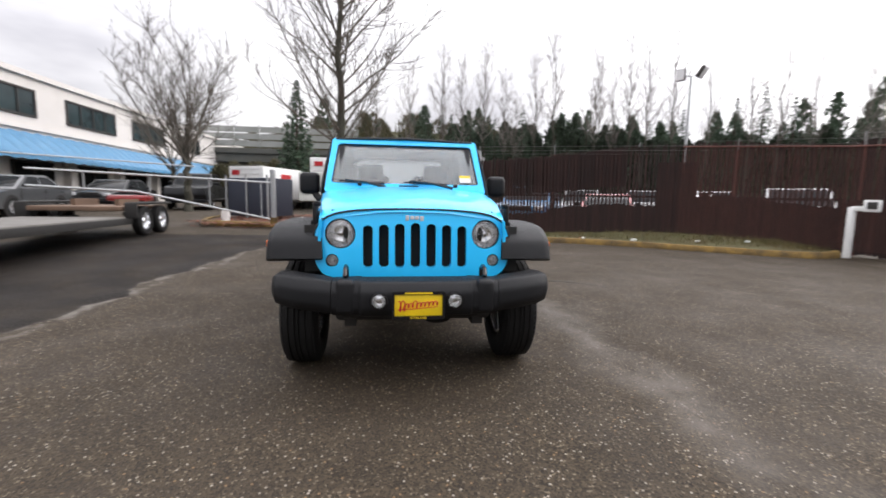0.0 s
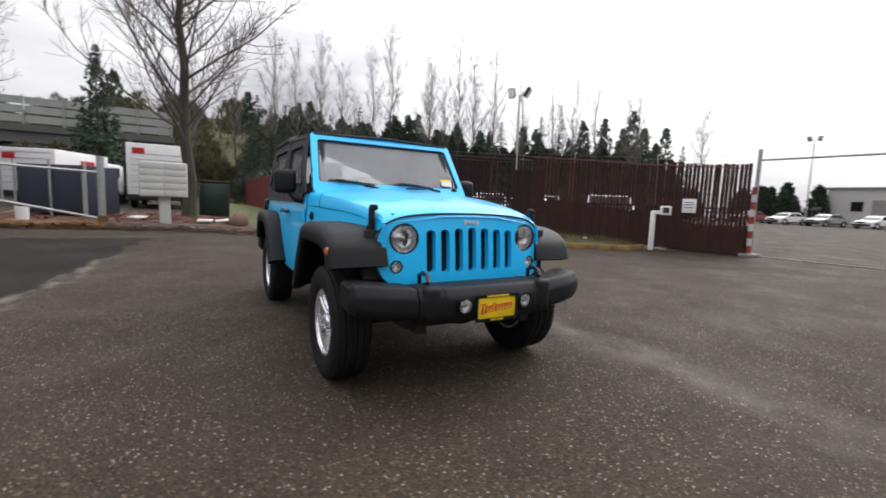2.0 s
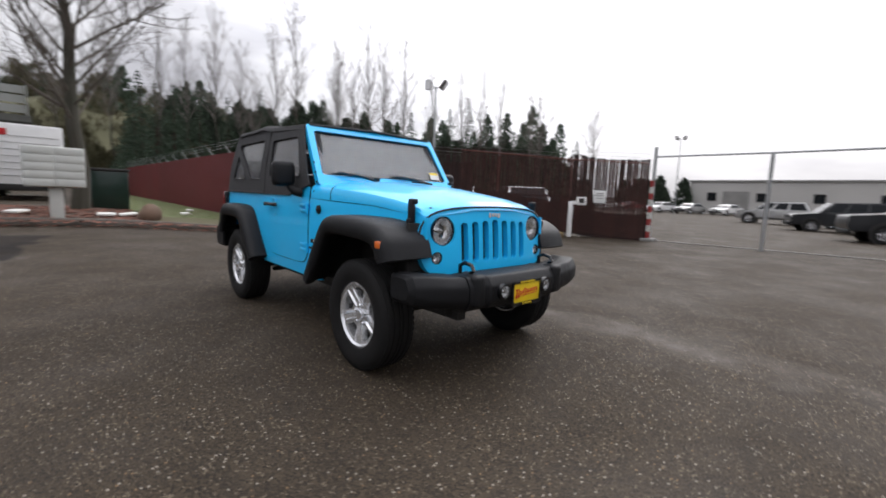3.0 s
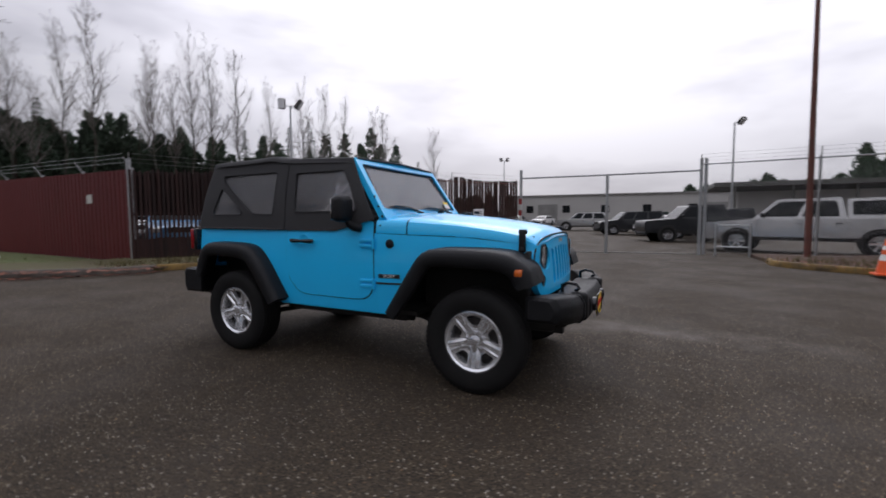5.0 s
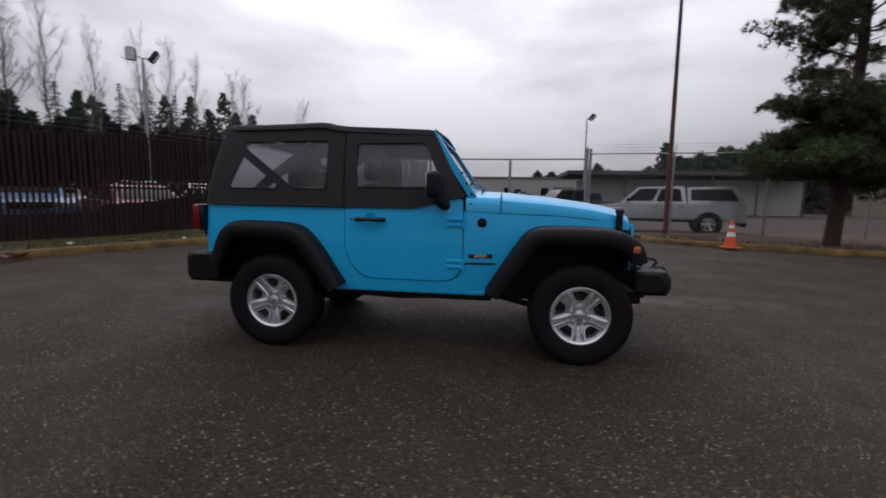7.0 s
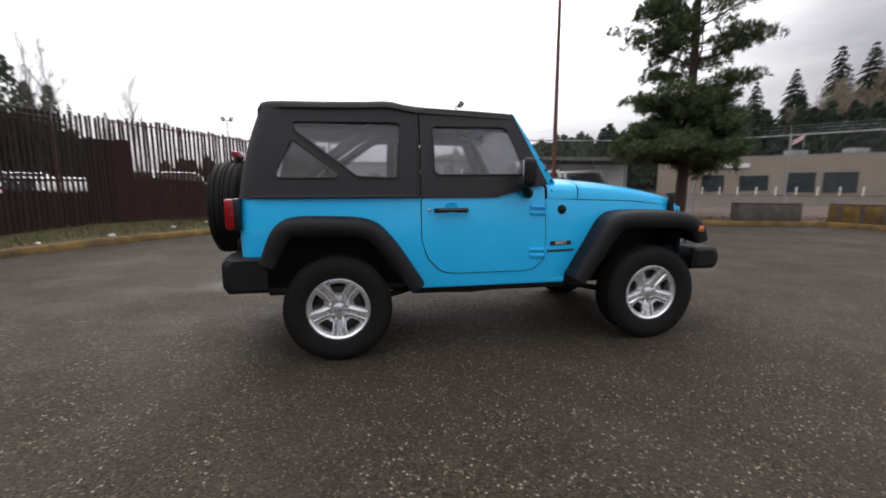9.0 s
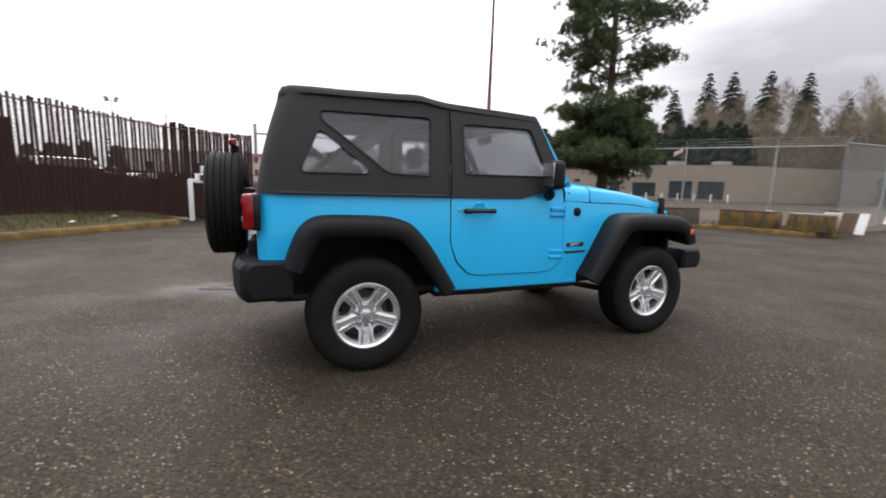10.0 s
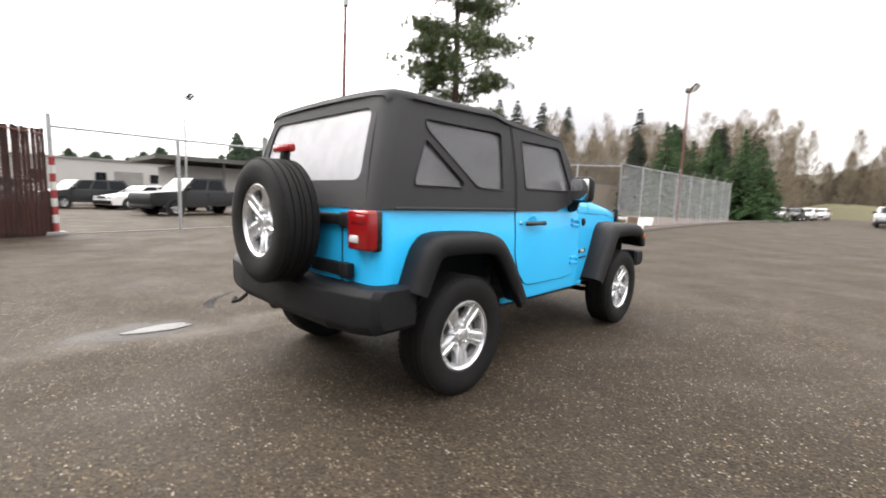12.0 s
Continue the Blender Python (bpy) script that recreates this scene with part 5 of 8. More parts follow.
def scatter_blades(name, label, material, spots, size, spread, per, lift, flat=False):
    rng = np.random.default_rng(7)
    v, f = [], []
    for x, y in spots:
        for _ in range(per):
            px, py = x + rng.normal(0, spread), y + rng.normal(0, spread)
            pz = (verge_z(px, py) - 0.11 if px < -3 and py > 0.9 and px > -9.6 else ground_z(px, py)) + lift
            a = rng.uniform(0, 6.283)
            s = size * rng.uniform(0.5, 1.4)
            k = len(v)
            if flat:
                w, t = s * 0.7, rng.uniform(-0.3, 0.3)
                ca, sa = math.cos(a), math.sin(a)
                v += [(px + ca * s, py + sa * s, pz + 0.012 + t * s), (px - sa * w, py + ca * w, pz + 0.012), (px - ca * s, py - sa * s, pz + 0.012 - t * s * 0.3), (px + sa * w, py - ca * w, pz + 0.02)]
                f.append((k, k + 1, k + 2, k + 3))
            else:
                ca, sa, lean = math.cos(a), math.sin(a), rng.uniform(0.1, 0.9) * s
                w = 0.006 + 0.05 * s * 0.3
                v += [(px - sa * w, py + ca * w, pz - 0.03), (px + sa * w, py - ca * w, pz - 0.03), (px + ca * lean, py + sa * lean, pz + s)]
                f.append((k, k + 1, k + 2))
    g = Geo()
    g.v, g.f = v, f
    ob = g.make(name, material, sharp=0, recalc=False)
    return tagged(ob, label, "ground cover", kind="stuff")


edge = [p for p in along(BACK_KERB, 0.12) if p[1] > 1.5]
spots = [(x - n * dy - 0.18, y + n * dx + 0.05) for x, y, dx, dy in edge for n in (0.25, 0.5, 0.8, 1.1)]
scatter_blades("grass_tufts", "rough yellow-green winter grass tufts", "blade", spots, 0.12, 0.14, 12, 0.10)
yard_edge = along(YARD_KERB[:9], 0.22)
scatter_blades("kerb_weeds", "straggling winter weeds and grass behind the yard kerb", "blade", [(x + dy * -n, y + dx * n) for x, y, dx, dy in yard_edge for n in (0.25, 0.6, 1.1, 1.8)], 0.15, 0.22, 7, 0.10)
scatter_blades("kerb_leaves", "wet brown leaves on the soil behind the yard kerb", "leaf", [(x + dy * -n, y + dx * n) for x, y, dx, dy in yard_edge for n in (0.3, 0.8, 1.5)], 0.05, 0.3, 4, 0.11, flat=True)
lawn_spots = [(x, y) for x in np.arange(-9.9, -26, -0.35) for y in np.arange(-0.3, 2.7, 0.3)]
scatter_blades("lawn_grass", "short patchy winter grass", "lawn_blade", lawn_spots, 0.07, 0.16, 4, 0.05)
rng0 = np.random.default_rng(3)
leaf_spots = [(rng0.uniform(-12.8, -8.6), rng0.uniform(-5.4, -0.6)) for _ in range(700)] + [(x + 0.25, y) for x, y, dx, dy in along(BACK_KERB[1:7], 0.06)] + [(x - 0.4, y) for x, y, dx, dy in along(BACK_KERB[4:9], 0.2)]
scatter_blades("fallen_leaves", "wet fallen leaves in red and brown", "leaf", leaf_spots, 0.055, 0.14, 4, 0.10, flat=True)
gutter = [(x + 0.12, y - 0.05) for x, y, dx, dy in along(BACK_KERB[2:7], 0.10)]
scatter_blades("gutter_leaves", "wet leaves drifted against the kerb", "leaf", gutter, 0.05, 0.16, 5, 0.0, flat=True)


def box_between(g, x0, y0, x1, y1, z0, z1, t):
    """A slab upright between two ground points."""
    L = math.hypot(x1 - x0, y1 - y0)
    r = Matrix.Rotation(math.atan2(y1 - y0, x1 - x0), 3, "Z")
    g.box(((x0 + x1) / 2, (y0 + y1) / 2, (z0 + z1) / 2), (L, t, z1 - z0), r)


def chain_link(name, label, line, height, post_step=3.0, wire=0.0028, pitch=0.085, top_rail=True, barbs=True):
    F = thing(name, label, "fence")
    posts = along(line, post_step) + [(*line[-1], 1, 0)]
    for i, (x, y, dx, dy) in enumerate(posts):
        z = ground_z(x, y)
        g = Geo()
        g.tube([(x, y, z - 0.2), (x, y, z + height + 0.05)], 0.035, 10)
        if barbs:
            g.tube([(x, y, z + height), (x - dy * -0.18, y + dx * -0.18, z + height + 0.30)], 0.014, 6)
        g.make("post", "galv", F)
    for (x0, y0), (x1, y1) in zip(line, line[1:]):
        L = math.hypot(x1 - x0, y1 - y0)
        dx, dy = (x1 - x0) / L, (y1 - y0) / L
        z0, z1 = ground_z(x0, y0), ground_z(x1, y1)
        g = Geo()
        if top_rail:
            g.tube([(x0, y0, z0 + height), (x1, y1, z1 + height)], 0.024, 8)
        g.tube([(x0, y0, z0 + 0.10), (x1, y1, z1 + 0.10)], 0.006, 4)
        g.make("rail", "galv", F)
        g = Geo()
        H = height - 0.08
        n = int((L + H) / pitch)
        for s in (-1, 1):
            for i in range(n + 1):
                a = i * pitch - (H if s > 0 else 0)
                u0, u1 = a, a + s * H
                if s < 0:
                    u0, u1 = a, a - H
                w0, w1 = 0.0, H
                # clip to the panel
                lo, hi = 0.0, 1.0
                if u1 != u0:
                    t0, t1 = (0 - u0) / (u1 - u0), (L - u0) / (u1 - u0)
                    lo, hi = max(lo, min(t0, t1)), min(hi, max(t0, t1))
                if hi <= lo:
                    continue
                p = [(x0 + dx * (u0 + (u1 - u0) * t) - dy * 0.003 * s, y0 + dy * (u0 + (u1 - u0) * t) + dx * 0.003 * s, z0 + 0.08 + H * t) for t in (lo, hi)]
                g.tube(p, wire, 3, cap=False)
        mesh = g.make("wire_mesh", "galv", F, sharp=0, recalc=False)
        mesh["kind"] = "stuff"
        if barbs:
            g = Geo()
            for o, zz in ((0.06, 0.10), (0.12, 0.20), (0.18, 0.30)):
                g.tube([(x0 + dy * o, y0 - dx * o, z0 + height + zz), (x1 + dy * o, y1 - dx * o, z1 + height + zz)], 0.004, 3, cap=False)
            g.make("barbed_wire", "galv", F, sharp=0, recalc=False)
    return F


chain_link("chain_link_fence", "galvanised chain-link fence round the lower yard", [(3.61, 12.83), (12.4, 11.9), (17.06, 5.56)], 2.95, 2.95, wire=0.0011)
chain_link("chain_link_fence", "tall galvanised chain-link fence with barbed-wire arms", [(17.06, 5.56), (37.6, 4.95)], 3.05, 2.6, wire=0.0038)

# -- the vehicle gate in the dark fence
G = thing("gateway", "galvanised gateway with an overhead rail, one post striped", "gate")
for x, y, h in ((-2.10, 11.80, 2.95), (3.61, 12.83, 3.15), (3.75, 12.95, 3.15), (0.79, 12.32, 2.70)):
    Geo().tube([(x, y, -0.2), (x, y, h)], 0.05, 12).make("gate_post", "galv", G)
Geo().tube([(-2.10, 11.80, 2.66), (0.79, 12.32, 2.70), (3.61, 12.83, 2.76)], 0.032, 10).make("overhead_rail", "galv", G)
for i in range(9):
    z = 0.12 + 0.2 * i
    Geo().tube([(-2.10, 11.72, z), (-2.10, 11.72, z + 0.2)], 0.062, 14).make("stripe", "dull_red" if i % 2 == 0 else "mailgrey", G)
Geo().rbox((-2.10, 11.80, 0.05), (0.4, 0.4, 0.10), 0.03).make("post_base", "concrete", G)
g = Geo()
box_between(g, -2.1, 11.95, 3.7, 13.0, -0.02, 0.035, 0.09)
tagged(g.make("gate_track", "kerb"), "low concrete sill with the gate's steel track", "gate track")

Lf = thing("low_gate_frame", "low galvanised pipe frame beside the gate post", "gate")
for x in (4.05, 4.95):
    Geo().tube([(x, 12.62 - (x - 4) * 0.1, -0.1), (x, 12.62 - (x - 4) * 0.1, 1.02)], 0.035, 10).make("post", "galv", Lf)
for z in (0.30, 0.98):
    Geo().tube([(4.05, 12.615, z), (4.95, 12.525, z)], 0.024, 8).make("rail", "galv", Lf)
# -- gate keypad on a bent post, and the notice on the fence
K = thing("gate_keypad", "white keypad box on a bent white steel post in the verge", "keypad")
kx, ky, kz = -3.68, 9.70, 0.12
g = Geo()
g.rbox((kx, ky, kz + 0.50), (0.11, 0.11, 1.10), 0.012)
g.rbox((kx + 0.09, ky + 0.07, kz + 1.02), (0.26, 0.11, 0.10), 0.012, 2, Matrix.Rotation(0.65, 4, "Z"))
g.make("bent_post", "white", K)
mk = Matrix.Translation((kx + 0.24, ky + 0.19, kz + 1.08)) @ Matrix.Rotation(0.65, 4, "Z")
kb = Geo().rbox((0, 0, 0), (0.28, 0.16, 0.25), 0.02)
kb.v = [tuple(mk @ Vector(p)) for p in kb.v]
kb.make("keypad_box", "white", K)
kb = Geo().rbox((0, -0.083, 0.01), (0.16, 0.01, 0.15), 0.004)
kb.v = [tuple(mk @ Vector(p)) for p in kb.v]
kb.make("keypad_face", "iron", K)

N = thing("notice_board", "small white notice on the brown fence", "sign")
mn = Matrix.Translation((-3.42, 10.95, 1.36)) @ Matrix.Rotation(0.5, 4, "Z")
nb = Geo().rbox((0, -0.02, 0), (0.36, 0.02, 0.40), 0.005)
nb.v = [tuple(mn @ Vector(p)) for p in nb.v]
nb.make("notice_panel", "white", N)
for z, w in ((0.10, 0.24), (0.03, 0.28), (-0.05, 0.22)):
    b = Geo().box((0, -0.032, z), (w, 0.003, 0.022))
    b.v = [tuple(mn @ Vector(p)) for p in b.v]
    b.make("text_bar", "iron", N)

# -- red fence
R = thing("red_fence", "red-painted metal panel fence with barbed-wire arms", "fence")
rx = -9.95
i = 0
while rx > -44:
    z = ground_z(rx, 2.95)
    g = Geo()
    wave = []
    for j in range(12):
        x0 = rx - j * 0.2
        wave += [(x0, 2.93), (x0 - 0.085, 2.93), (x0 - 0.10, 2.905), (x0 - 0.185, 2.905)]
    wave.append((rx - 2.4, 2.93))
    loop = wave + [(x, y + 0.012) for x, y in wave[::-1]]
    g.loft([[(x, y, z + h) for x, y in loop] for h in (0.04, 2.44)], close_u=True, cap=True)
    g.make("panel", "redboard", R)
    Geo().tube([(rx - 0.02, 3.0, z - 0.2), (rx - 0.02, 3.0, z + 2.50)], 0.04, 8).make("post", "galv", R)
    Geo().tube([(rx - 0.02, 3.0, z + 2.45), (rx - 0.02, 2.80, z + 2.75)], 0.014, 6).make("wire_arm", "galv", R)
    rx -= 2.4
    i += 1
g = Geo()
for o, zz in ((0.07, 2.56), (0.14, 2.66), (0.20, 2.75)):
    g.tube([(-10, 3.0 - o, zz + 0.16), (-44, 3.0 - o, zz + 0.35)], 0.005, 3, cap=False)
g.make("barbed_wire", "galv", R, sharp=0, recalc=False)
Geo().tube([(-9.86, 2.86, 0.0), (-9.86, 2.86, 2.78)], 0.055, 12).make("corner_post", "galv", R, "thick galvanised corner post")
Geo().box((-11.9, 2.895, 1.80), (0.26, 0.012, 0.24)).make("small_notice", "paper", R)


def flood_pole(x, y, h, label, heads, material="galv", r=0.09):
    L = thing("flood_lamp_pole", label, "lamp post")
    z = ground_z(x, y)
    Geo().tube([(x, y, z - 0.2), (x, y, z + h)], [r, r * 0.6], 10).make("pole", material, L)
    for a, face, tilt in heads:
        d = Vector((math.cos(a), math.sin(a), 0))
        Geo().tube([(x, y, z + h - 0.05), Vector((x, y, z + h + 0.05)) + d * 0.22], 0.03, 6).make("lamp_arm", "galv", L)
        m = Matrix.Rotation(face, 4, "Z") @ Matrix.Rotation(-tilt, 4, "Y")
        c = Vector((x, y, z + h + 0.12)) + d * 0.46
        b = Geo().rbox((0, 0, 0), (0.62, 0.44, 0.26), 0.10, 3, m)
        b.v = [tuple(Vector(p) + c) for p in b.v]
        b.make("lamp_head", "iron", L)
        b = Geo().rbox((0, 0, 0), (0.54, 0.38, 0.04), 0.01, 1, m)
        g0 = c + m @ Vector((0, 0, -0.13))
        b.v = [tuple(Vector(p) + g0) for p in b.v]
        b.make("lamp_glass", "lamp_glass", L)
    return L


flood_pole(-16.7, 15.2, 7.55, "galvanised pole with twin floodlights above the fence", ((0.75, 0.6, 1.0), (-2.4, -0.95, 1.45)))
flood_pole(7.25, 34.5, 8.1, "galvanised pole with a single floodlight in the far yard", ((0.3, -0.9, 0.7),))
flood_pole(31.4, 6.95, 9.3, "rusty brown pole with a floodlight by the far fence", ((0.3, 0.3, 0.5), (-2.0, -2.0, 0.7)), "rust")
flood_pole(-18.0, 58.0, 9.5, "far galvanised pole with twin floodlights", ((0.3, -1.0, 0.8), (-2.8, -1.6, 0.8)))

Mst = thing("rust_mast", "tall slim rust-red steel mast with a small lamp on top", "pole")
Geo().tube([(6.22, 11.95, -0.1), (6.10, 11.65, 4.0), (5.98, 11.36, 8.0)], [0.085, 0.07, 0.05], 12).make("pole", "rust", Mst)
Geo().tube([(5.98, 11.36, 7.9), (5.97, 11.34, 8.35)], 0.10, 10).make("lamp", "galv", Mst)

# -- traffic cone on the kerb
C = thing("traffic_cone", "orange plastic traffic cone with white bands beside the kerb", "cone")
cx, cy, cz = 6.55, 8.20, 0.05
Geo().rbox((cx, cy, cz + 0.02), (0.38, 0.38, 0.045), 0.015).make("cone_base", "cone", C)
mc = Matrix.Translation((cx, cy, cz))
Geo().lathe([(0.15, 0.04), (0.105, 0.30), (0.100, 0.30)], mc, 24).lathe([(0.082, 0.42), (0.066, 0.52)], mc, 24).lathe([(0.052, 0.60), (0.030, 0.72), (0.024, 0.73), (0.0, 0.73)], mc, 24).make("cone_body", "cone", C)
Geo().lathe([(0.106, 0.30), (0.083, 0.42)], mc, 24).make("reflective_band", "white", C)
Geo().lathe([(0.067, 0.52), (0.052, 0.60)], mc, 24).make("reflective_band", "white", C)

# -- concrete blocks and dumped boards by the kerb


def block(x0, y0, x1, y1, label, top, body="kerb_yellow"):
    L = math.hypot(x1 - x0, y1 - y0)
    B = thing("concrete_block", label, "barrier block", Matrix.Translation(((x0 + x1) / 2, (y0 + y1) / 2, 0.14)) @ Matrix.Rotation(math.atan2(y1 - y0, x1 - x0), 4, "Z"), group="blocks along the kerb")
    Geo().rbox((0, 0, 0.24), (L, 0.62, 0.48), 0.03, 2).make("block_body", body, B)
    Geo().rbox((0, 0, 0.50), (L * 0.98, 0.60, 0.04), 0.01).make("block_top", top, B)
    for s in (-0.32, 0.0, 0.32):
        Geo().box((s * L, -0.312, 0.24), (0.10, 0.012, 0.46)).make("mould_rib", "kerb_dark", B)
        Geo().box((s * L, 0.312, 0.24), (0.10, 0.012, 0.46)).make("mould_rib", "kerb_dark", B)


block(12.55, 6.55, 12.95, 5.05, "worn yellow concrete block with mossy top", "soil")
block(13.0, 4.75, 13.35, 3.75, "worn yellow concrete block with a grey lid", "concrete")
block(10.3, 7.7, 11.8, 7.0, "low dark mossy concrete block by the kerb", "soil", "kerb_dark")
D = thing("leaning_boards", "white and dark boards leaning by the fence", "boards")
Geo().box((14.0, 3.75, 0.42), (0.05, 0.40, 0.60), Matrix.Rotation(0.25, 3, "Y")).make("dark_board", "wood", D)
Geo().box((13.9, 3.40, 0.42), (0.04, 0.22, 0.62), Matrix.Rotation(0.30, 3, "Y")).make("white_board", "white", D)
D2 = thing("discarded_board", "discarded white board leaning behind the kerb", "board")
Geo().rbox((19.5, 5.0, 0.38), (0.05, 0.42, 0.44), 0.015, 2, Matrix.Rotation(0.6, 4, "Y")).make("panel", "white", D2)

# -- drain, manhole and water on the asphalt
# a wet tyre's tread print, block by block
Dr = thing("tyre_print", "curved dark wet tyre tread print on the asphalt", "tyre mark")
for i in range(21):
    t = i / 20
    px, py = -1.67 + 0.45 * t - 0.35 * t * (1 - t), 2.26 + 0.62 * t + 0.12 * t * (1 - t)
    Geo().box((px, py, ground_z(px, py) + 0.0025), (0.015, 0.125 - 0.05 * t, 0.003), Matrix.Rotation(0.62 + 0.55 * t, 3, "Z")).make("tread_mark", "print", Dr)


def patch(name, label, material, cx, cy, rx, ry, lift, seed, category):
    rng = random.Random(seed)
    ph = [rng.uniform(0, 6.28) for _ in range(3)]
    g = Geo()
    g.sheet([(cx + rx * (1 + 0.10 * math.sin(3 * a + ph[0]) + 0.07 * math.sin(5 * a + ph[1]) + 0.05 * math.sin(9 * a + ph[2])) * math.cos(a), cy + ry * (1 + 0.10 * math.sin(3 * a + ph[1]) + 0.06 * math.sin(7 * a + ph[0])) * math.sin(a)) for a in [2 * math.pi * k / 56 for k in range(56)]], (), lambda u, v: (u, v, ground_z(u, v) + lift), (0, 0, -0.003), cuts_u=(-2.0, -2.5, -3.0))
    return tagged(g.make(name, material, sharp=0), label, category, kind="structure")


patch("puddle", "shallow puddle on the asphalt by the drain", "wet", -2.24, 1.76, 0.24, 0.10, 0.007, 5, "puddle")

# -- small flag on the workshop roof
Fl = thing("roof_flag", "small red and white flag on a pole over the beige building", "flag")
Geo().tube([(49.0, 38.6, 4.2), (49.0, 38.6, 7.0)], 0.03, 6).make("flag_pole", "galv", Fl)
for i in range(5):
    g = Geo()
    g.loft([[(49.0 - 0.30 * u, 38.6 + 0.26 * u + 0.05 * math.sin(3 * u), 6.9 - 0.14 * k - 0.25 * u) for u in (0.0, 0.5, 1.0, 1.5, 2.0, 2.5)] for k in (i, i + 1)])
    g.make("flag_stripe", "dull_red" if i % 2 == 0 else "white", Fl, recalc=False)


# ---- buildings and distance ----


def window_unit(parent, x, y, z, w, h, along_x=True, panes=3, material="carglass"):
    """A window in a wall: frame, mullions and panes, set a little into the wall."""
    W = new("window")
    W.empty_display_size = 0.2
    W.parent = parent
    r = Matrix.Identity(3) if along_x is True else Matrix.Rotation(along_x, 3, "Z")

    def at(dx, dy, dz):
        return Vector((x, y, z)) + r @ Vector((dx, dy, dz))
    g = Geo()
    for dx, dz, sx, sz in ((0, h / 2, w + 0.1, 0.10), (0, -h / 2, w + 0.1, 0.10), (-w / 2, 0, 0.10, h), (w / 2, 0, 0.10, h), *[(-w / 2 + w * (k + 1) / panes, 0, 0.07, h) for k in range(panes - 1)]):
        g.box(at(dx, 0.03, dz), (sx, 0.08, sz), r)
    g.make("window_frame", "iron", W)
    for k in range(panes):
        Geo().box(at(-w / 2 + w * (k + 0.5) / panes, 0.0, 0), (w / panes - 0.04, 0.03, h - 0.04), r).make("pane", material, W)


def white_building():
    B = thing("office_building", "two-storey white stucco building with blue metal awning", "building")
    y = -17.0
    Geo().box((-25, y - 7.5, 3.2), (52, 15, 7.0)).make("wall", "stucco", B)
    Geo().box((-25, y - 7.5, 6.70), (52.3, 15.3, 0.25)).make("parapet", "stucco", B)
    Geo().box((-25, y + 0.06, 4.2), (52, 0.10, 0.16)).make("band", "stucco", B)
    for x0 in (-8.9, -15.2, -21.4, -27.4, -33.6):
        window_unit(B, x0 - 2.05, y, 5.38, 4.1, 1.20, True, 4, "office_glass")
    for i in range(9):
        x = -6 - 4.3 * i
        window_unit(B, x, y, 1.75, 2.4, 1.7, True, 2)
        Geo().box((x - 2.1, y + 0.2, 1.6), (0.35, 0.4, 3.4)).make("pilaster", "stucco", B)
    g = Geo()
    prof = [(y + 0.05, 3.95), (y + 0.35, 3.82), (y + 1.5, 2.82), (y + 1.55, 2.60)]
    xs = [-0.5 - 48.0 * i / 192 for i in range(193)]
    g.loft([[(x, a, b + (0.07 if i % 3 == 0 else 0.0)) for a, b in prof] for i, x in enumerate(xs)])
    g.make("awning", "awning", B, "blue standing-seam metal awning", sharp=20)


white_building()


def beige_building():
    B = thing("workshop_building", "low beige block building with dark shop windows", "building")
    c = Vector((49.0, 31.4))
    a = Vector((36.0, 46.0))
    b = Vector((78.0, 26.0))
    d = a + (b - c)
    g = Geo()
    g.sheet([tuple(p) for p in (c, b, d, a)], (), lambda u, v: (u, v, 4.15), (0, 0, -4.6))
    g.make("wall", "beige", B)
    g = Geo()
    g.sheet([tuple(p) for p in (c, b, d, a)], (), lambda u, v: (u, v, 4.32), (0, 0, -0.16))
    g.make("parapet", "concrete", B)
    t = (a - c).normalized()
    ang = math.atan2(t.y, t.x)
    for s, w, h, z in ((2.2, 2.6, 2.0, 1.35), (5.4, 2.4, 2.0, 1.35), (9.5, 2.6, 1.6, 1.3), (13.5, 2.2, 1.8, 1.3)):
        p = c + t * s
        window_unit(B, p.x, p.y, z, w, h, ang, 3, "office_glass")
    p = c + t * 11.5
    Geo().box((p.x - 0.15, p.y - 0.15, 3.3), (3.0, 0.12, 0.5), Matrix.Rotation(ang, 3, "Z")).make("sign_board", "white", B)
    front = Vector((-t.y, t.x))
    if front.dot(c) > 0:
        front = -front
    for k in range(9):
        p = c + t * (0.6 + 1.7 * k) + front * 2.2
        L = thing("bollard", "short white-painted steel bollard before the workshop", "bollard", group="bollards before the workshop")
        Geo().tube([(p.x, p.y, -0.1), (p.x, p.y, 0.85)], 0.075, 10).lathe([(0.075, 0.85), (0.05, 0.90), (0.0, 0.92)], Matrix.Translation((p.x, p.y, 0)), 10).make("post", "white", L)
    for s in (1.5, 6.5):
        p = c + t * s + Vector((3, 2))
        Geo().rbox((p.x, p.y, 4.6), (1.8, 1.4, 0.7), 0.05).make("roof_unit", "concrete", B)


beige_building()


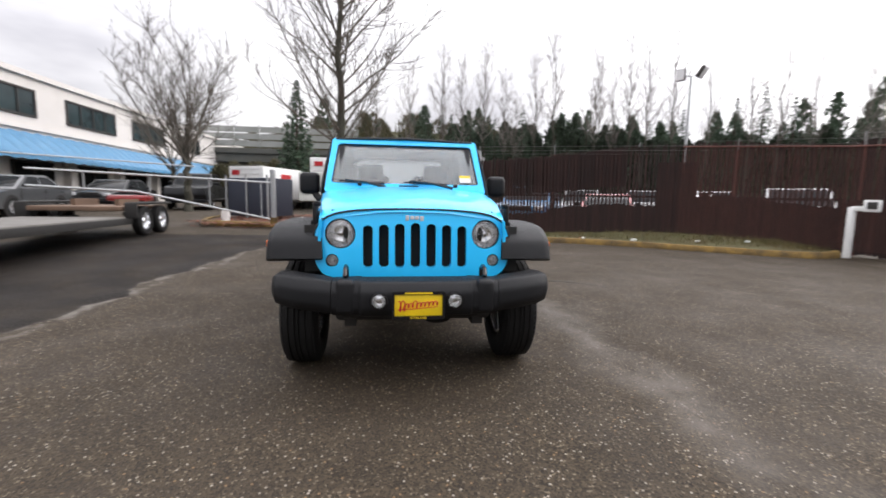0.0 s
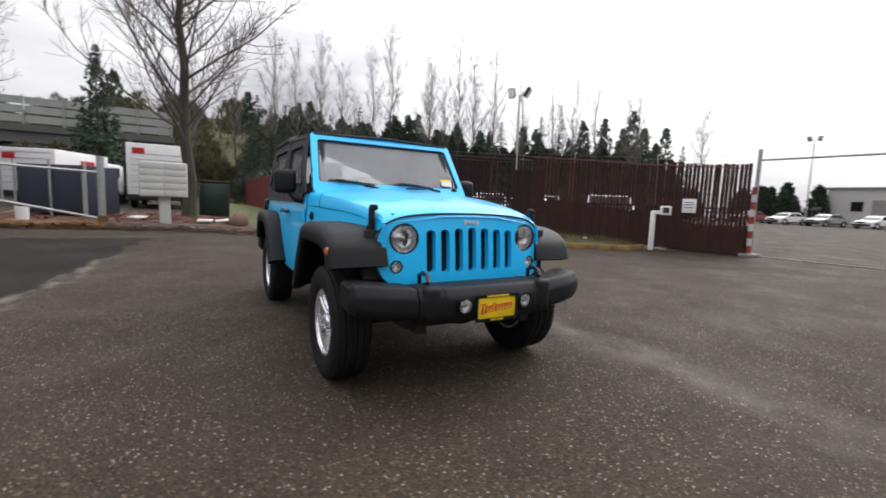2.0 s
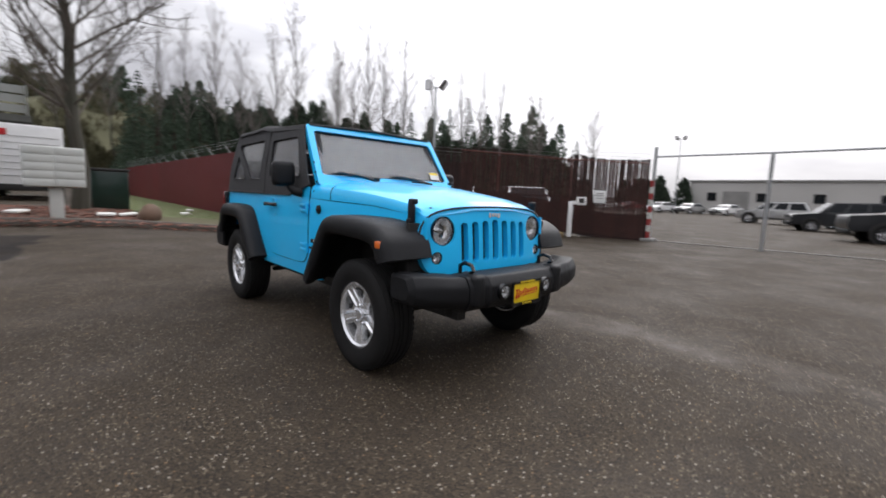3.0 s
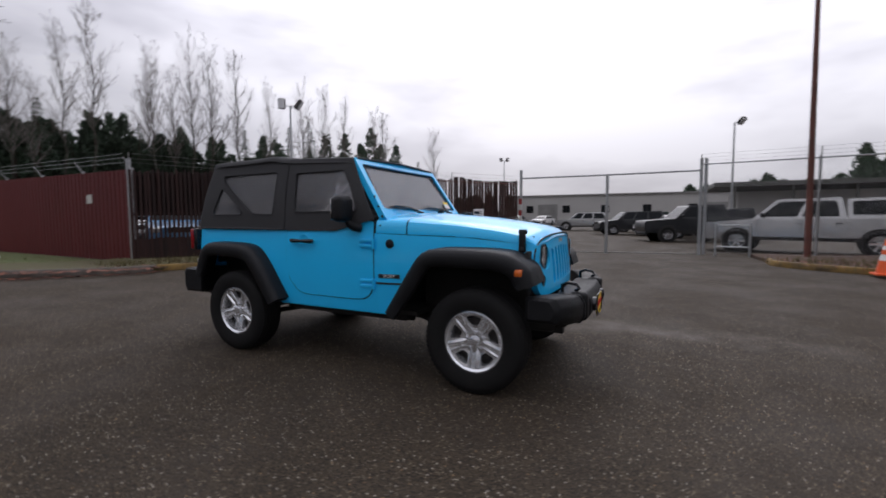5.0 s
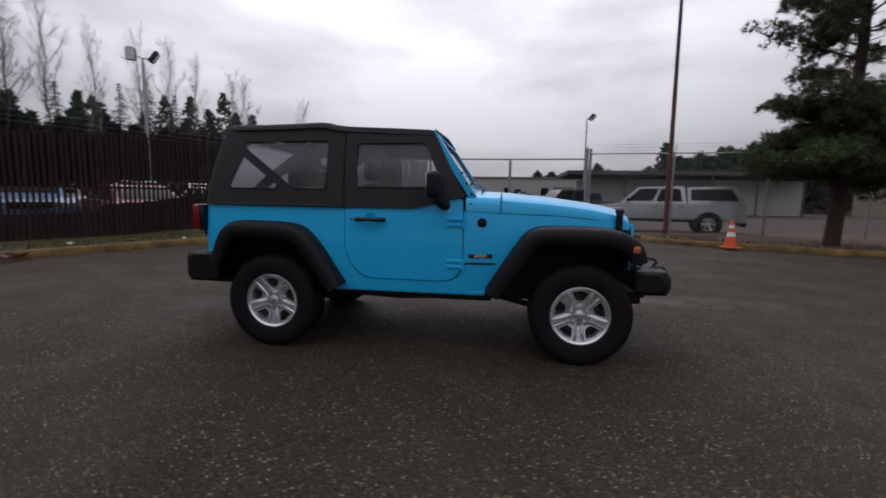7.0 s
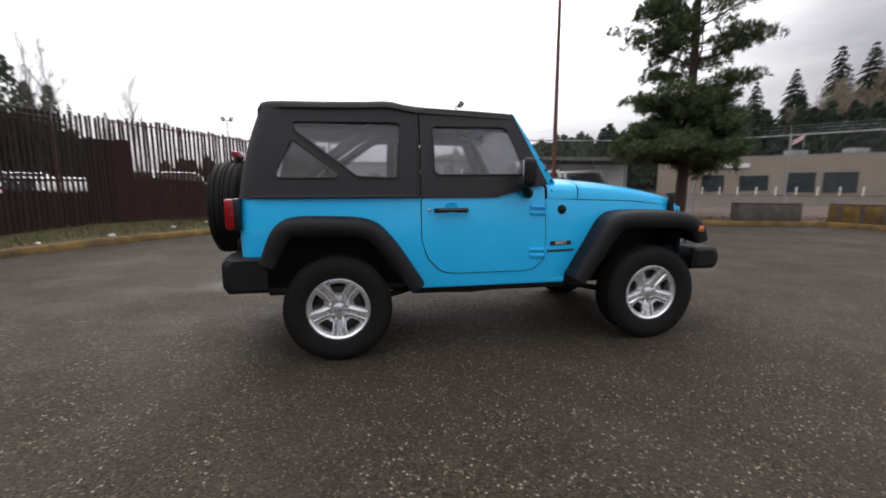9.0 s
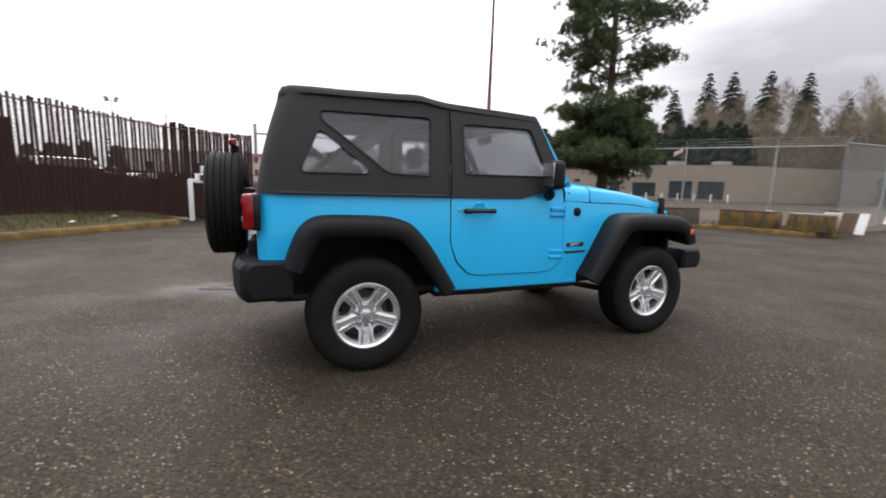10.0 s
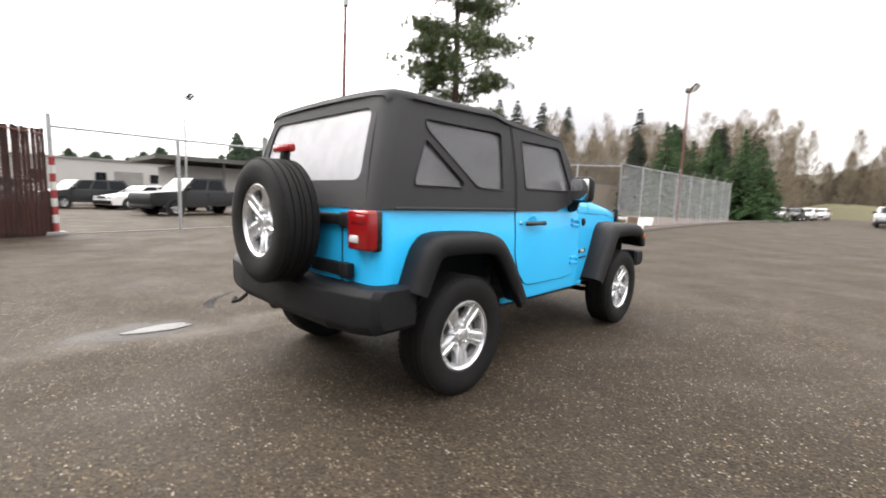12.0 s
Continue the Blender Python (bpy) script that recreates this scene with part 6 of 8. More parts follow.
def warehouse():
    B = thing("warehouse", "long low off-white warehouse across the yard", "building")
    Geo().box((13.5, 78, 2.3), (67, 18, 5.0)).make("wall", "offwhite", B)
    Geo().box((13.5, 78, 4.85), (67.6, 18.4, 0.22)).make("roof_edge", "concrete", B)
    for i in range(11):
        x = -17 + 6 * i
        window_unit(B, x, 68.97, 2.6, 1.1, 1.1, True, 2)
    for x in (-14, 10, 33):
        Geo().box((x, 68.96, 1.8), (3.2, 0.10, 3.2)).make("door", "concrete", B)
    B2 = thing("warehouse", "low grey building behind the parked cars", "building")
    Geo().box((19.5, 47, 1.7), (21, 6, 3.6)).make("wall", "offwhite", B2)
    Geo().box((18.5, 46, 4.05), (23.4, 9.6, 0.38)).make("roof_edge", "deckside", B2)
    for i in range(6):
        Geo().box((8.4 + 4.05 * i, 41.6, 1.9), (0.14, 0.14, 4.0)).make("canopy_post", "deckside", B2)


warehouse()


def overpass():
    O = thing("overpass", "grey concrete motorway overpass with screened parapet", "bridge")
    Geo().box((-47.5, -38, 5.05), (12, 70, 1.0)).make("deck", "deckside", O)
    Geo().box((-41.45, -38, 5.65), (0.3, 70, 0.5)).make("parapet", "deckside", O)
    for i in range(29):
        y = -3.2 - i * 2.4
        Geo().box((-41.4, y, 6.95), (0.12, 0.12, 2.3)).make("screen_post", "screen", O)
        for z in (6.35, 7.05, 7.72):
            Geo().box((-41.45, y - 1.2, z), (0.03, 2.2, 0.56)).make("screen_panel", "screen", O)
    for y in (-60, -44, -28, -12):
        Geo().box((-47, y, 2.3), (6, 1.1, 4.6)).make("pier", "concrete", O)


overpass()


# ---- parked vehicles and yard things ----


def vehicle(name, label, length, width, lower, cabin, paint, m, wheels, wheel_r=0.33, glass_band=None, group=""):
    """A parked vehicle: lower and cabin are side outlines (x forward, z up); the cabin leans in."""
    V = thing(name, label, name.replace("_", " "), m, group)
    hw = width / 2

    def half_width(z, x):
        end = max(0.0, abs(x) - length * 0.36) / (length * 0.14)
        return hw - 0.07 * end ** 2 - 0.16 * (z - 0.68) ** 2
    zs = span(min(p[1] for p in lower), max(p[1] for p in lower), 0.12)
    xs = span(-length / 2, length / 2, 0.25)
    g = Geo()
    low = rounded(lower, 0.06, 3)
    for s in (-1, 1):
        k = Geo()
        k.sheet(low, (), lambda u, v: (u, s * half_width(v, u), v), (0, -0.02 * s, 0), cuts_u=xs)
        g.add(k.v, k.f)
    # skin across the top and ends of the lower body
    loop = low + [low[0]]
    g.loft([[(u, y * half_width(v, u), v) for y in (-1, -0.5, 0, 0.5, 1)] for u, v in loop])
    g.make("body", paint, V, sharp=35)
    z0, z1 = min(p[1] for p in cabin), max(p[1] for p in cabin)

    def cab_y(z):
        return hw - 0.05 - 0.16 * (z - z0) / (z1 - z0)
    cab = rounded(cabin, 0.05, 3)
    g = Geo()
    for s in (-1, 1):
        k = Geo()
        k.sheet(cab, (), lambda u, v: (u, s * cab_y(v), v), (0, -0.02 * s, 0), cuts_v=span(z0, z1, 0.1))
        g.add(k.v, k.f)
    g.loft([[(u, y * cab_y(v), v) for y in (-1, -0.6, 0, 0.6, 1)] for u, v in cab + [cab[0]]])
    g.make("cabin", paint, V, sharp=35)
    # windows: side panes, windscreen, rear window
    cx = sum(p[0] for p in cabin) / len(cabin)
    zc = (z0 + z1) / 2
    panes = glass_band or [(0.06, 0.94)]
    def edge_x(z, side):
        hit = []
        for (xa, za), (xb, zb) in zip(cabin, cabin[1:] + cabin[:1]):
            if (za - z) * (zb - z) <= 0 and za != zb:
                hit.append(xa + (xb - xa) * (z - za) / (zb - za))
        return (min(hit) if side < 0 else max(hit)) if hit else cx
    za, zb = z0 + (z1 - z0) * 0.14, z1 - (z1 - z0) * 0.16
    for s in (-1, 1):
        for fa, fb in panes:
            la, lb = edge_x(za, -1) + 0.09, edge_x(za, 1) - 0.09
            ua, ub = edge_x(zb, -1) + 0.09, edge_x(zb, 1) - 0.09
            quad = [(la + (lb - la) * fa, za), (la + (lb - la) * fb, za), (ua + (ub - ua) * fb, zb), (ua + (ub - ua) * fa, zb)]
            Geo().sheet(rounded(quad, 0.04, 2), (), lambda u, v: (u, s * (cab_y(v) + 0.006), v), (0, -0.01 * s, 0)).make("side_window", "carglass", V)
    for side, nm in ((1, "windscreen"), (-1, "rear_window")):
        rows = []
        for z in (za, zb):
            x = edge_x(z, side) + side * 0.012
            w = cab_y(z) - 0.09
            rows.append([(x, y * w, z) for y in (-1, 1)] + [(x - side * 0.02, y * w, z) for y in (1, -1)])
        Geo().loft(rows, close_u=True, cap=True).make(nm, "carglass", V)
    for x in wheels:
        for s in (-1, 1):
            w = new("wheel")
            w.empty_display_size = 0.1
            w.parent = V
            mm = Matrix.Translation((x, s * (hw - 0.085), wheel_r)) @ Matrix.Rotation(-s * math.pi / 2, 4, "X")
            Geo().lathe([(wheel_r * 0.62, 0.10), (wheel_r * 0.9, 0.11), (wheel_r, 0.08), (wheel_r, -0.08), (wheel_r * 0.62, -0.1)], mm, 28, closed=True).make("tyre", "rubber", w)
            g = Geo()
            g.lathe([(wheel_r * 0.54, 0.05), (wheel_r * 0.60, 0.085), (wheel_r * 0.64, 0.09)], mm, 24)
            for q in range(6):
                rq = mm @ Matrix.Rotation(q * math.pi / 3, 4, "Z")
                g.box(rq @ Vector((wheel_r * 0.30, 0, 0.06)), (wheel_r * 0.60, wheel_r * 0.17, 0.03), rq.to_3x3())
            g.make("rim", "alloy", w)
            # black disc in place of the shaded recess behind the spokes
            Geo().lathe([(0.0, 0.03), (wheel_r * 0.62, 0.03)], mm, 20).make("brake_shield", "under", w)
            # flat black ring on the body side, standing in for the shaded wheel opening
            Geo().lathe([(wheel_r * 0.85, 0.092), (wheel_r + 0.065, 0.092), (wheel_r + 0.075, 0.08), (wheel_r + 0.075, 0.03)], mm, 32).make("wheel_house", "under", V)
    fz = 0.35 * min(p[1] for p in lower) + 0.65 * max(p[1] for p in lower if abs(p[0]) > length * 0.42)
    for s in (-1, 1):
        Geo().rbox((length / 2 - 0.05, s * (hw - 0.25), fz), (0.10, 0.30, 0.14), 0.03, 2).make("headlight", "clear_lens", V)
        Geo().rbox((-length / 2 + 0.04, s * (hw - 0.20), fz), (0.08, 0.22, 0.18), 0.03, 2).make("tail_lamp", "red_lens", V)
    top = max(p[1] for p in lower)
    Geo().rbox((length / 2 + 0.005, 0, fz), (0.05, width * 0.44, 0.16), 0.02).make("grille", "under", V)
    for s in (-1, 1):
        Geo().rbox((edge_x(za, 1) - 0.22, s * (hw + 0.07), za + 0.06), (0.12, 0.18, 0.13), 0.03).make("side_mirror", "plastic", V)
        Geo().box((0, s * (hw - 0.012), min(p[1] for p in lower) + 0.05), (length * 0.5, 0.05, 0.12)).make("sill", "under", V)
        for fa, fb in panes:
            Geo().box((edge_x(za, -1) + (edge_x(za, 1) - edge_x(za, -1)) * (fa * 0.85 + 0.04), s * (hw - 0.005), top - 0.16), (0.16, 0.03, 0.03)).make("door_handle", "plastic", V)
            Geo().box((edge_x(za, -1) + (edge_x(za, 1) - edge_x(za, -1)) * fb, s * (hw - 0.008), top - 0.30), (0.010, 0.02, 0.50)).make("door_seam", "under", V)
    for e in (-1, 1):
        Geo().rbox((e * (length / 2 - 0.02), 0, 0.42), (0.14, width * 0.9, 0.20), 0.05, 2).make("bumper", "plastic", V)
    return V


SEDAN = ([(-2.25, 0.28), (2.2, 0.26), (2.28, 0.5), (2.2, 0.72), (1.0, 0.92), (-1.6, 0.98), (-2.25, 0.92)], [(-1.75, 0.93), (1.05, 0.90), (0.25, 1.38), (-0.9, 1.42)])
SUV = ([(-2.3, 0.38), (2.25, 0.36), (2.32, 0.6), (2.25, 0.92), (1.1, 1.06), (-2.25, 1.10), (-2.35, 0.8)], [(-2.25, 1.06), (1.15, 1.02), (0.5, 1.62), (-1.9, 1.70)])
PICKUP = ([(-2.95, 0.48), (2.8, 0.46), (2.9, 0.7), (2.85, 1.05), (1.35, 1.18), (-2.95, 1.18)], [(-1.0, 1.15), (1.45, 1.15), (0.75, 1.82), (-0.85, 1.86)])


def at(x, y, yaw):
    return Matrix.Translation((x, y, ground_z(x, y))) @ Matrix.Rotation(radians(yaw), 4, "Z")


# cast-off things behind the blocks
for x, y, w, d, h, yaw, mt, lab in ((13.6, 5.6, 0.55, 0.45, 0.50, 20, "kerb_dark", "stained grey box dumped behind the blocks"), (13.9, 4.9, 0.70, 0.35, 0.34, -35, "wood", "weathered wooden crate dumped behind the blocks"), (14.3, 4.3, 0.40, 0.30, 0.62, 55, "mailgrey", "pale enamel cabinet dumped by the fence"), (13.3, 6.3, 0.60, 0.40, 0.28, 70, "concrete", "broken concrete lump behind the blocks"), (14.9, 4.6, 0.80, 0.30, 0.22, 10, "wood", "bundle of weathered boards by the fence")):
    H = thing("dumped_box", lab, "junk", at(x, y, yaw))
    Geo().rbox((0, 0, 0.09 + h / 2), (w, d, h), 0.03, 2).make("box_body", mt, H)
    Geo().rbox((0.03, 0.02, 0.09 + h + 0.025), (w * 0.9, d * 0.86, 0.05), 0.012, 1, Matrix.Rotation(0.10, 4, "X")).make("box_lid", "kerb_dark" if mt != "kerb_dark" else "mailgrey", H)

# silver pickup with a cab-high canopy, nose towards the gate
P = vehicle("pickup_truck", "silver crew-cab pickup with canopy parked behind the fence", 5.9, 2.0, *PICKUP, "silver", at(6.95, 15.15, 164), (1.85, -1.75), 0.40, [(0.03, 0.46), (0.52, 0.97)])
g = Geo()
can = rounded([(-2.93, 1.16), (-1.02, 1.16), (-0.98, 1.80), (-2.55, 1.86)], 0.06, 3)
for s in (-1, 1):
    k = Geo()
    k.sheet(can, (), lambda u, v: (u, s * (0.95 - 0.14 * (v - 1.16) / 0.7), v), (0, -0.02 * s, 0))
    g.add(k.v, k.f)
g.loft([[(u, y * (0.95 - 0.14 * (v - 1.16) / 0.7), v) for y in (-1, 0, 1)] for u, v in can + [can[0]]])
g.make("canopy", "silver", P)
for s in (-1, 1):
    Geo().sheet(rounded([(-2.70, 1.30), (-1.12, 1.30), (-1.10, 1.72), (-2.45, 1.74)], 0.05), (), lambda u, v: (u, s * (0.957 - 0.14 * (v - 1.16) / 0.7), v), (0, -0.01 * s, 0)).make("canopy_window", "carglass", P)

vehicle("parked_car", "dark sport-utility car parked behind the gate", 4.7, 1.9, *SUV, "dark_paint", at(0.6, 30.6, 200), (1.4, -1.4), 0.36, [(0.03, 0.36), (0.40, 0.68), (0.72, 0.97)])
vehicle("pickup_truck", "black pickup parked nose-out in the yard", 5.6, 1.95, *PICKUP, "dark_paint", at(4.3, 22.2, 197), (1.8, -1.8), 0.38, [(0.03, 0.46), (0.52, 0.97)])
vehicle("parked_car", "silver saloon car parked across the yard", 4.6, 1.8, *SEDAN, "silver", at(4.4, 25.8, 200), (1.35, -1.35), 0.32, [(0.03, 0.48), (0.52, 0.97)])
vehicle("parked_car", "white saloon car parked across the yard", 4.6, 1.8, *SEDAN, "white", at(3.3, 28.9, 200), (1.35, -1.35), 0.32, [(0.03, 0.48), (0.52, 0.97)])
vehicle("parked_car", "dark green sport-utility car by the far wall", 4.7, 1.9, *SUV, "green_paint", at(1.2, 36.5, 185), (1.4, -1.4), 0.36, [(0.03, 0.36), (0.40, 0.68), (0.72, 0.97)])
vehicle("parked_car", "pale silver off-road car in the far yard", 4.3, 1.85, *SUV, "silver", at(-3.9, 38.5, 186), (1.4, -1.4), 0.40, [(0.03, 0.36), (0.40, 0.68), (0.72, 0.97)])
vehicle("pickup_truck", "dark pickup in the far yard", 5.7, 1.95, *PICKUP, "dark_paint", at(7.5, 34.0, 190), (1.8, -1.8), 0.38, [(0.03, 0.46), (0.52, 0.97)])
for i, (x, y, p, lab) in enumerate(((-11.8, 37.0, "white", "white"), (-9.6, 37.6, "silver", "silver"), (-14.2, 36.6, "red_paint", "dull red"), (-16.5, 36.0, "white", "white"), (-7.2, 38.6, "white", "white"), (-19.0, 36.0, "silver", "silver"))):
    vehicle("parked_car", f"{lab} saloon car in the far row of the yard", 4.6, 1.8, *SEDAN, p, at((x - 3.3) * 1.55 + 3.3, (y + 2.7) * 1.55 - 2.7, 255), (1.35, -1.35), 0.32, [(0.03, 0.48), (0.52, 0.97)], "cars in the far row")
# cars behind the brown fence
for x, y, yaw, p, lab, shape in ((-11.85, 5.35, -29, "blue_paint", "blue", SUV), (-10.45, 7.75, -29, "red_paint", "red", SEDAN), (-9.35, 10.15, -33, "white", "white", SEDAN), (-7.4, 12.2, -42, "silver", "silver", SUV), (-15.6, 9.2, -29, "grey_paint", "dark grey", SUV), (-14.3, 11.6, -29, "silver", "silver", SUV), (-13.2, 14.2, -33, "silver", "silver", SUV), (-16.9, 6.8, -29, "silver", "silver", SUV)):
    vehicle("parked_car", f"{lab} car behind the brown board fence", 4.6, 1.85, *shape, p, at(x, y, yaw), (1.35, -1.35), 0.34, [(0.03, 0.48), (0.52, 0.97)], "cars behind the fence")
# cars by the office
vehicle("parked_car", "dark grey saloon car by the office awning", 4.6, 1.8, *SEDAN, "grey_paint", at(-12.4, -13.2, 8), (1.35, -1.35), 0.32, [(0.03, 0.48), (0.52, 0.97)])
vehicle("parked_car", "dark saloon car by the office awning", 4.6, 1.8, *SEDAN, "dark_paint", at(-18.2, -13.0, 5), (1.35, -1.35), 0.32, [(0.03, 0.48), (0.52, 0.97)])
vehicle("pickup_truck", "dark pickup beside the bare tree", 5.6, 1.95, *PICKUP, "dark_paint", at(-20.5, -10.2, 10), (1.8, -1.8), 0.38, [(0.03, 0.46), (0.52, 0.97)])
# cars along the road
for i, (x, y, p, lab) in enumerate(((52.0, 3.4, "silver", "silver"), (57.0, 2.6, "dark_paint", "dark grey"), (62.0, 1.8, "white", "white"), (68.0, 1.0, "white", "white"))):
    vehicle("parked_car", f"{lab} car parked at the roadside by the trees", 4.6, 1.8, *SEDAN, p, at(x, y, 175), (1.35, -1.35), 0.32, [(0.03, 0.48), (0.52, 0.97)], "cars at the roadside")
for x, y, p, lab in ((46.0, -4.6, "silver", "silver"), (52.0, -4.6, "white", "white"), (40.0, -5.2, "dark_paint", "dark")):
    vehicle("parked_car", f"{lab} sport-utility car across the road", 4.7, 1.9, *SUV, p, at(x, y, 178), (1.4, -1.4), 0.36, [(0.03, 0.36), (0.40, 0.68), (0.72, 0.97)], "cars across the road")


def box_truck(x, y, yaw, label, w=2.1, h=2.45, L=4.2):
    T = thing("box_truck", label, "truck", at(x, y, yaw))
    Geo().rbox((0, 0, 0.55 + (h - 0.35) / 2), (L, w, h - 0.35), 0.04, 2).make("cargo_box", "white", T)
    Geo().rbox((L / 2 + 0.75, 0, 1.15), (1.5, w * 0.9, 1.5), 0.18, 3).make("cab", "white", T)
    Geo().rbox((L / 2 + 1.2, 0, 1.50), (0.62, w * 0.84, 0.5), 0.08, 2).make("windscreen", "carglass", T)
    for s in (-1, 1):
        Geo().rbox((L / 2 + 0.7, s * w * 0.445, 1.50), (0.7, 0.05, 0.45), 0.02, 2).make("side_window", "carglass", T)
    for i in range(7):
        Geo().box((-L / 2 - 0.012, 0, 0.85 + i * 0.23), (0.012, w * 0.88, 0.012)).make("door_slat", "concrete", T)
    Geo().box((-L / 2 - 0.015, w * 0.30, h - 0.10), (0.012, 0.42, 0.22)).make("red_mark", "red_ink", T, "plain red badge")
    Geo().box((0.2, -w / 2 - 0.008, h - 0.25), (0.9, 0.012, 0.28)).make("red_mark", "red_ink", T)
    Geo().rbox((-L / 2 + 0.1, 0, 0.45), (0.25, w * 0.95, 0.22), 0.03).make("bumper", "under", T)
    for xx in (-L / 2 + 0.9, L / 2 + 0.7):
        for s in (-1, 1):
            mm = Matrix.Translation((xx, s * (w / 2 - 0.15), 0.36)) @ Matrix.Rotation(-s * math.pi / 2, 4, "X")
            Geo().lathe([(0.0, 0.06), (0.20, 0.07), (0.33, 0.11), (0.36, 0.08), (0.36, -0.1), (0.0, -0.1)], mm, 24).make("wheel", "rubber", T)


box_truck(-19.9, -2.9, 180, "white box truck with a plain red badge parked behind the trees")
box_truck(-19.5, -6.4, 160, "white box truck parked behind the dark screen", 1.9, 1.95, 3.4)
vehicle("parked_van", "small white van at the back of the lot", 4.8, 1.9, [(-2.4, 0.35), (2.3, 0.33), (2.4, 0.6), (2.3, 0.95), (1.5, 1.12), (-2.4, 1.15)], [(-2.38, 1.1), (1.6, 1.08), (0.9, 1.85), (-2.35, 1.92)], "white", at(-26, -6.4, 190), (1.5, -1.5), 0.34, [(0.62, 0.97)])


def trailer():
    T = thing("flatbed_trailer", "low flatbed car trailer with tandem wheels and grey deck", "trailer", at(-7.25, -5.95, 3))
    # x runs from the tandem wheels to the free end of the deck
    Geo().rbox((4.1, -0.95, 0.40), (5.4, 1.95, 0.08), 0.02).make("deck", "deck", T)
    for y in (0.03, -1.93):
        Geo().rbox((3.2, y, 0.34), (7.2, 0.06, 0.14), 0.01).make("side_rail", "under", T)
    Geo().rbox((0.35, -0.95, 0.62), (2.2, 1.75, 0.10), 0.02).make("raised_bed", "wood", T)
    for y in (0.10, -2.0):
        Geo().rbox((0.42, y, 0.74), (1.75, 0.26, 0.05), 0.02).make("mudguard", "under", T)
        Geo().rbox((1.30, y, 0.58), (0.05, 0.26, 0.34), 0.02).make("mudguard_end", "under", T)
        for x in (0.0, 0.84):
            mm = Matrix.Translation((x, y, 0.34)) @ Matrix.Rotation(-math.pi / 2 * (1 if y > 0 else -1), 4, "X")
            w = new("wheel")
            w.empty_display_size = 0.1
            w.parent = T
            Geo().lathe([(0.20, 0.09), (0.30, 0.10), (0.34, 0.07), (0.34, -0.07), (0.20, -0.09)], mm, 28, closed=True).make("tyre", "rubber", w)
            Geo().lathe([(0.0, 0.05), (0.06, 0.06), (0.08, 0.03), (0.19, 0.02), (0.205, 0.09)], mm, 20).make("rim", "alloy", w)
    Geo().tube([(-0.6, -0.95, 0.42), (-2.4, -0.95, 0.45)], 0.06, 8).make("drawbar", "under", T)
    Geo().rbox((-0.6, -0.8, 0.84), (0.5, 0.9, 0.16), 0.05).make("winch_box", "red_paint", T, "red winch box")
    for y in (-0.5, -1.4):
        Geo().box((0.2, y, 0.74), (0.9, 0.10, 0.16)).make("stake", "wood", T)


trailer()

S = thing("swing_gate", "galvanised swing barrier with diagonal brace beside the drive", "gate")
p0, p1 = Vector((-8.72, -3.45, 0)), Vector((-7.0, -8.6, 0))
z0 = ground_z(-8.7, -3.4) + 0.1
Geo().tube([(p0.x, p0.y, z0 - 0.2), (p0.x, p0.y, z0 + 1.55)], 0.075, 12).make("hinge_post", "galv", S)
Geo().tube([(p0.x, p0.y, z0 - 0.1), (p0.x, p0.y, z0 + 0.18)], 0.10, 12).make("post_foot", "kerb_yellow", S)


def on_gate(t, z):
    return (p0.x + (p1.x - p0.x) * t, p0.y + (p1.y - p0.y) * t, z0 + z)


Geo().tube([on_gate(0.01, 1.18), on_gate(1, 1.35)], 0.028, 8).make("top_rail", "galv", S)
Geo().tube([on_gate(0.01, 0.12), on_gate(0.60, 0.85), on_gate(1.0, 0.95)], 0.028, 8).make("brace", "galv", S)
for t in (0.06, 0.3, 0.55, 0.8):
    Geo().tube([on_gate(t, 0.12 + 0.73 * min(1, t / 0.6)), on_gate(t, 1.18 + 0.17 * t)], 0.02, 6).make("upright", "galv", S)
Geo().tube([on_gate(0.36, 1.55), on_gate(1.2, 1.72)], 0.02, 6).make("upper_rail", "galv", S)

Sk = thing("refuse_skip", "dark navy screened refuse enclosure with grey posts", "enclosure", at(-11.1, -4.45, 62))
Geo().rbox((0, 0, 0.78), (1.7, 1.2, 1.25), 0.03).make("screen", "navy", Sk)
for x in (-0.87, 0.0, 0.87):
    Geo().tube([(x, -0.63, 0), (x, -0.63, 1.5)], 0.03, 8).make("post", "galv", Sk)
B = thing("white_bucket", "small white bucket standing on the leaf bed", "bucket")
Geo().lathe([(0.0, 0.0), (0.11, 0.0), (0.13, 0.30), (0.12, 0.30), (0.10, 0.02)], Matrix.Translation((-9.35, -5.0, ground_z(-9.3, -5) + 0.11)), 20).make("bucket_wall", "white", B)
Bn = thing("refuse_bin", "dark green wheeled bin behind the tree", "bin", at(-12.6, -1.0, 0))
Geo().rbox((0, 0, 0.62), (0.75, 0.9, 1.15), 0.06).make("bin_body", "green_paint", Bn)
Geo().rbox((0, 0, 1.22), (0.8, 0.95, 0.08), 0.03).make("bin_lid", "under", Bn)

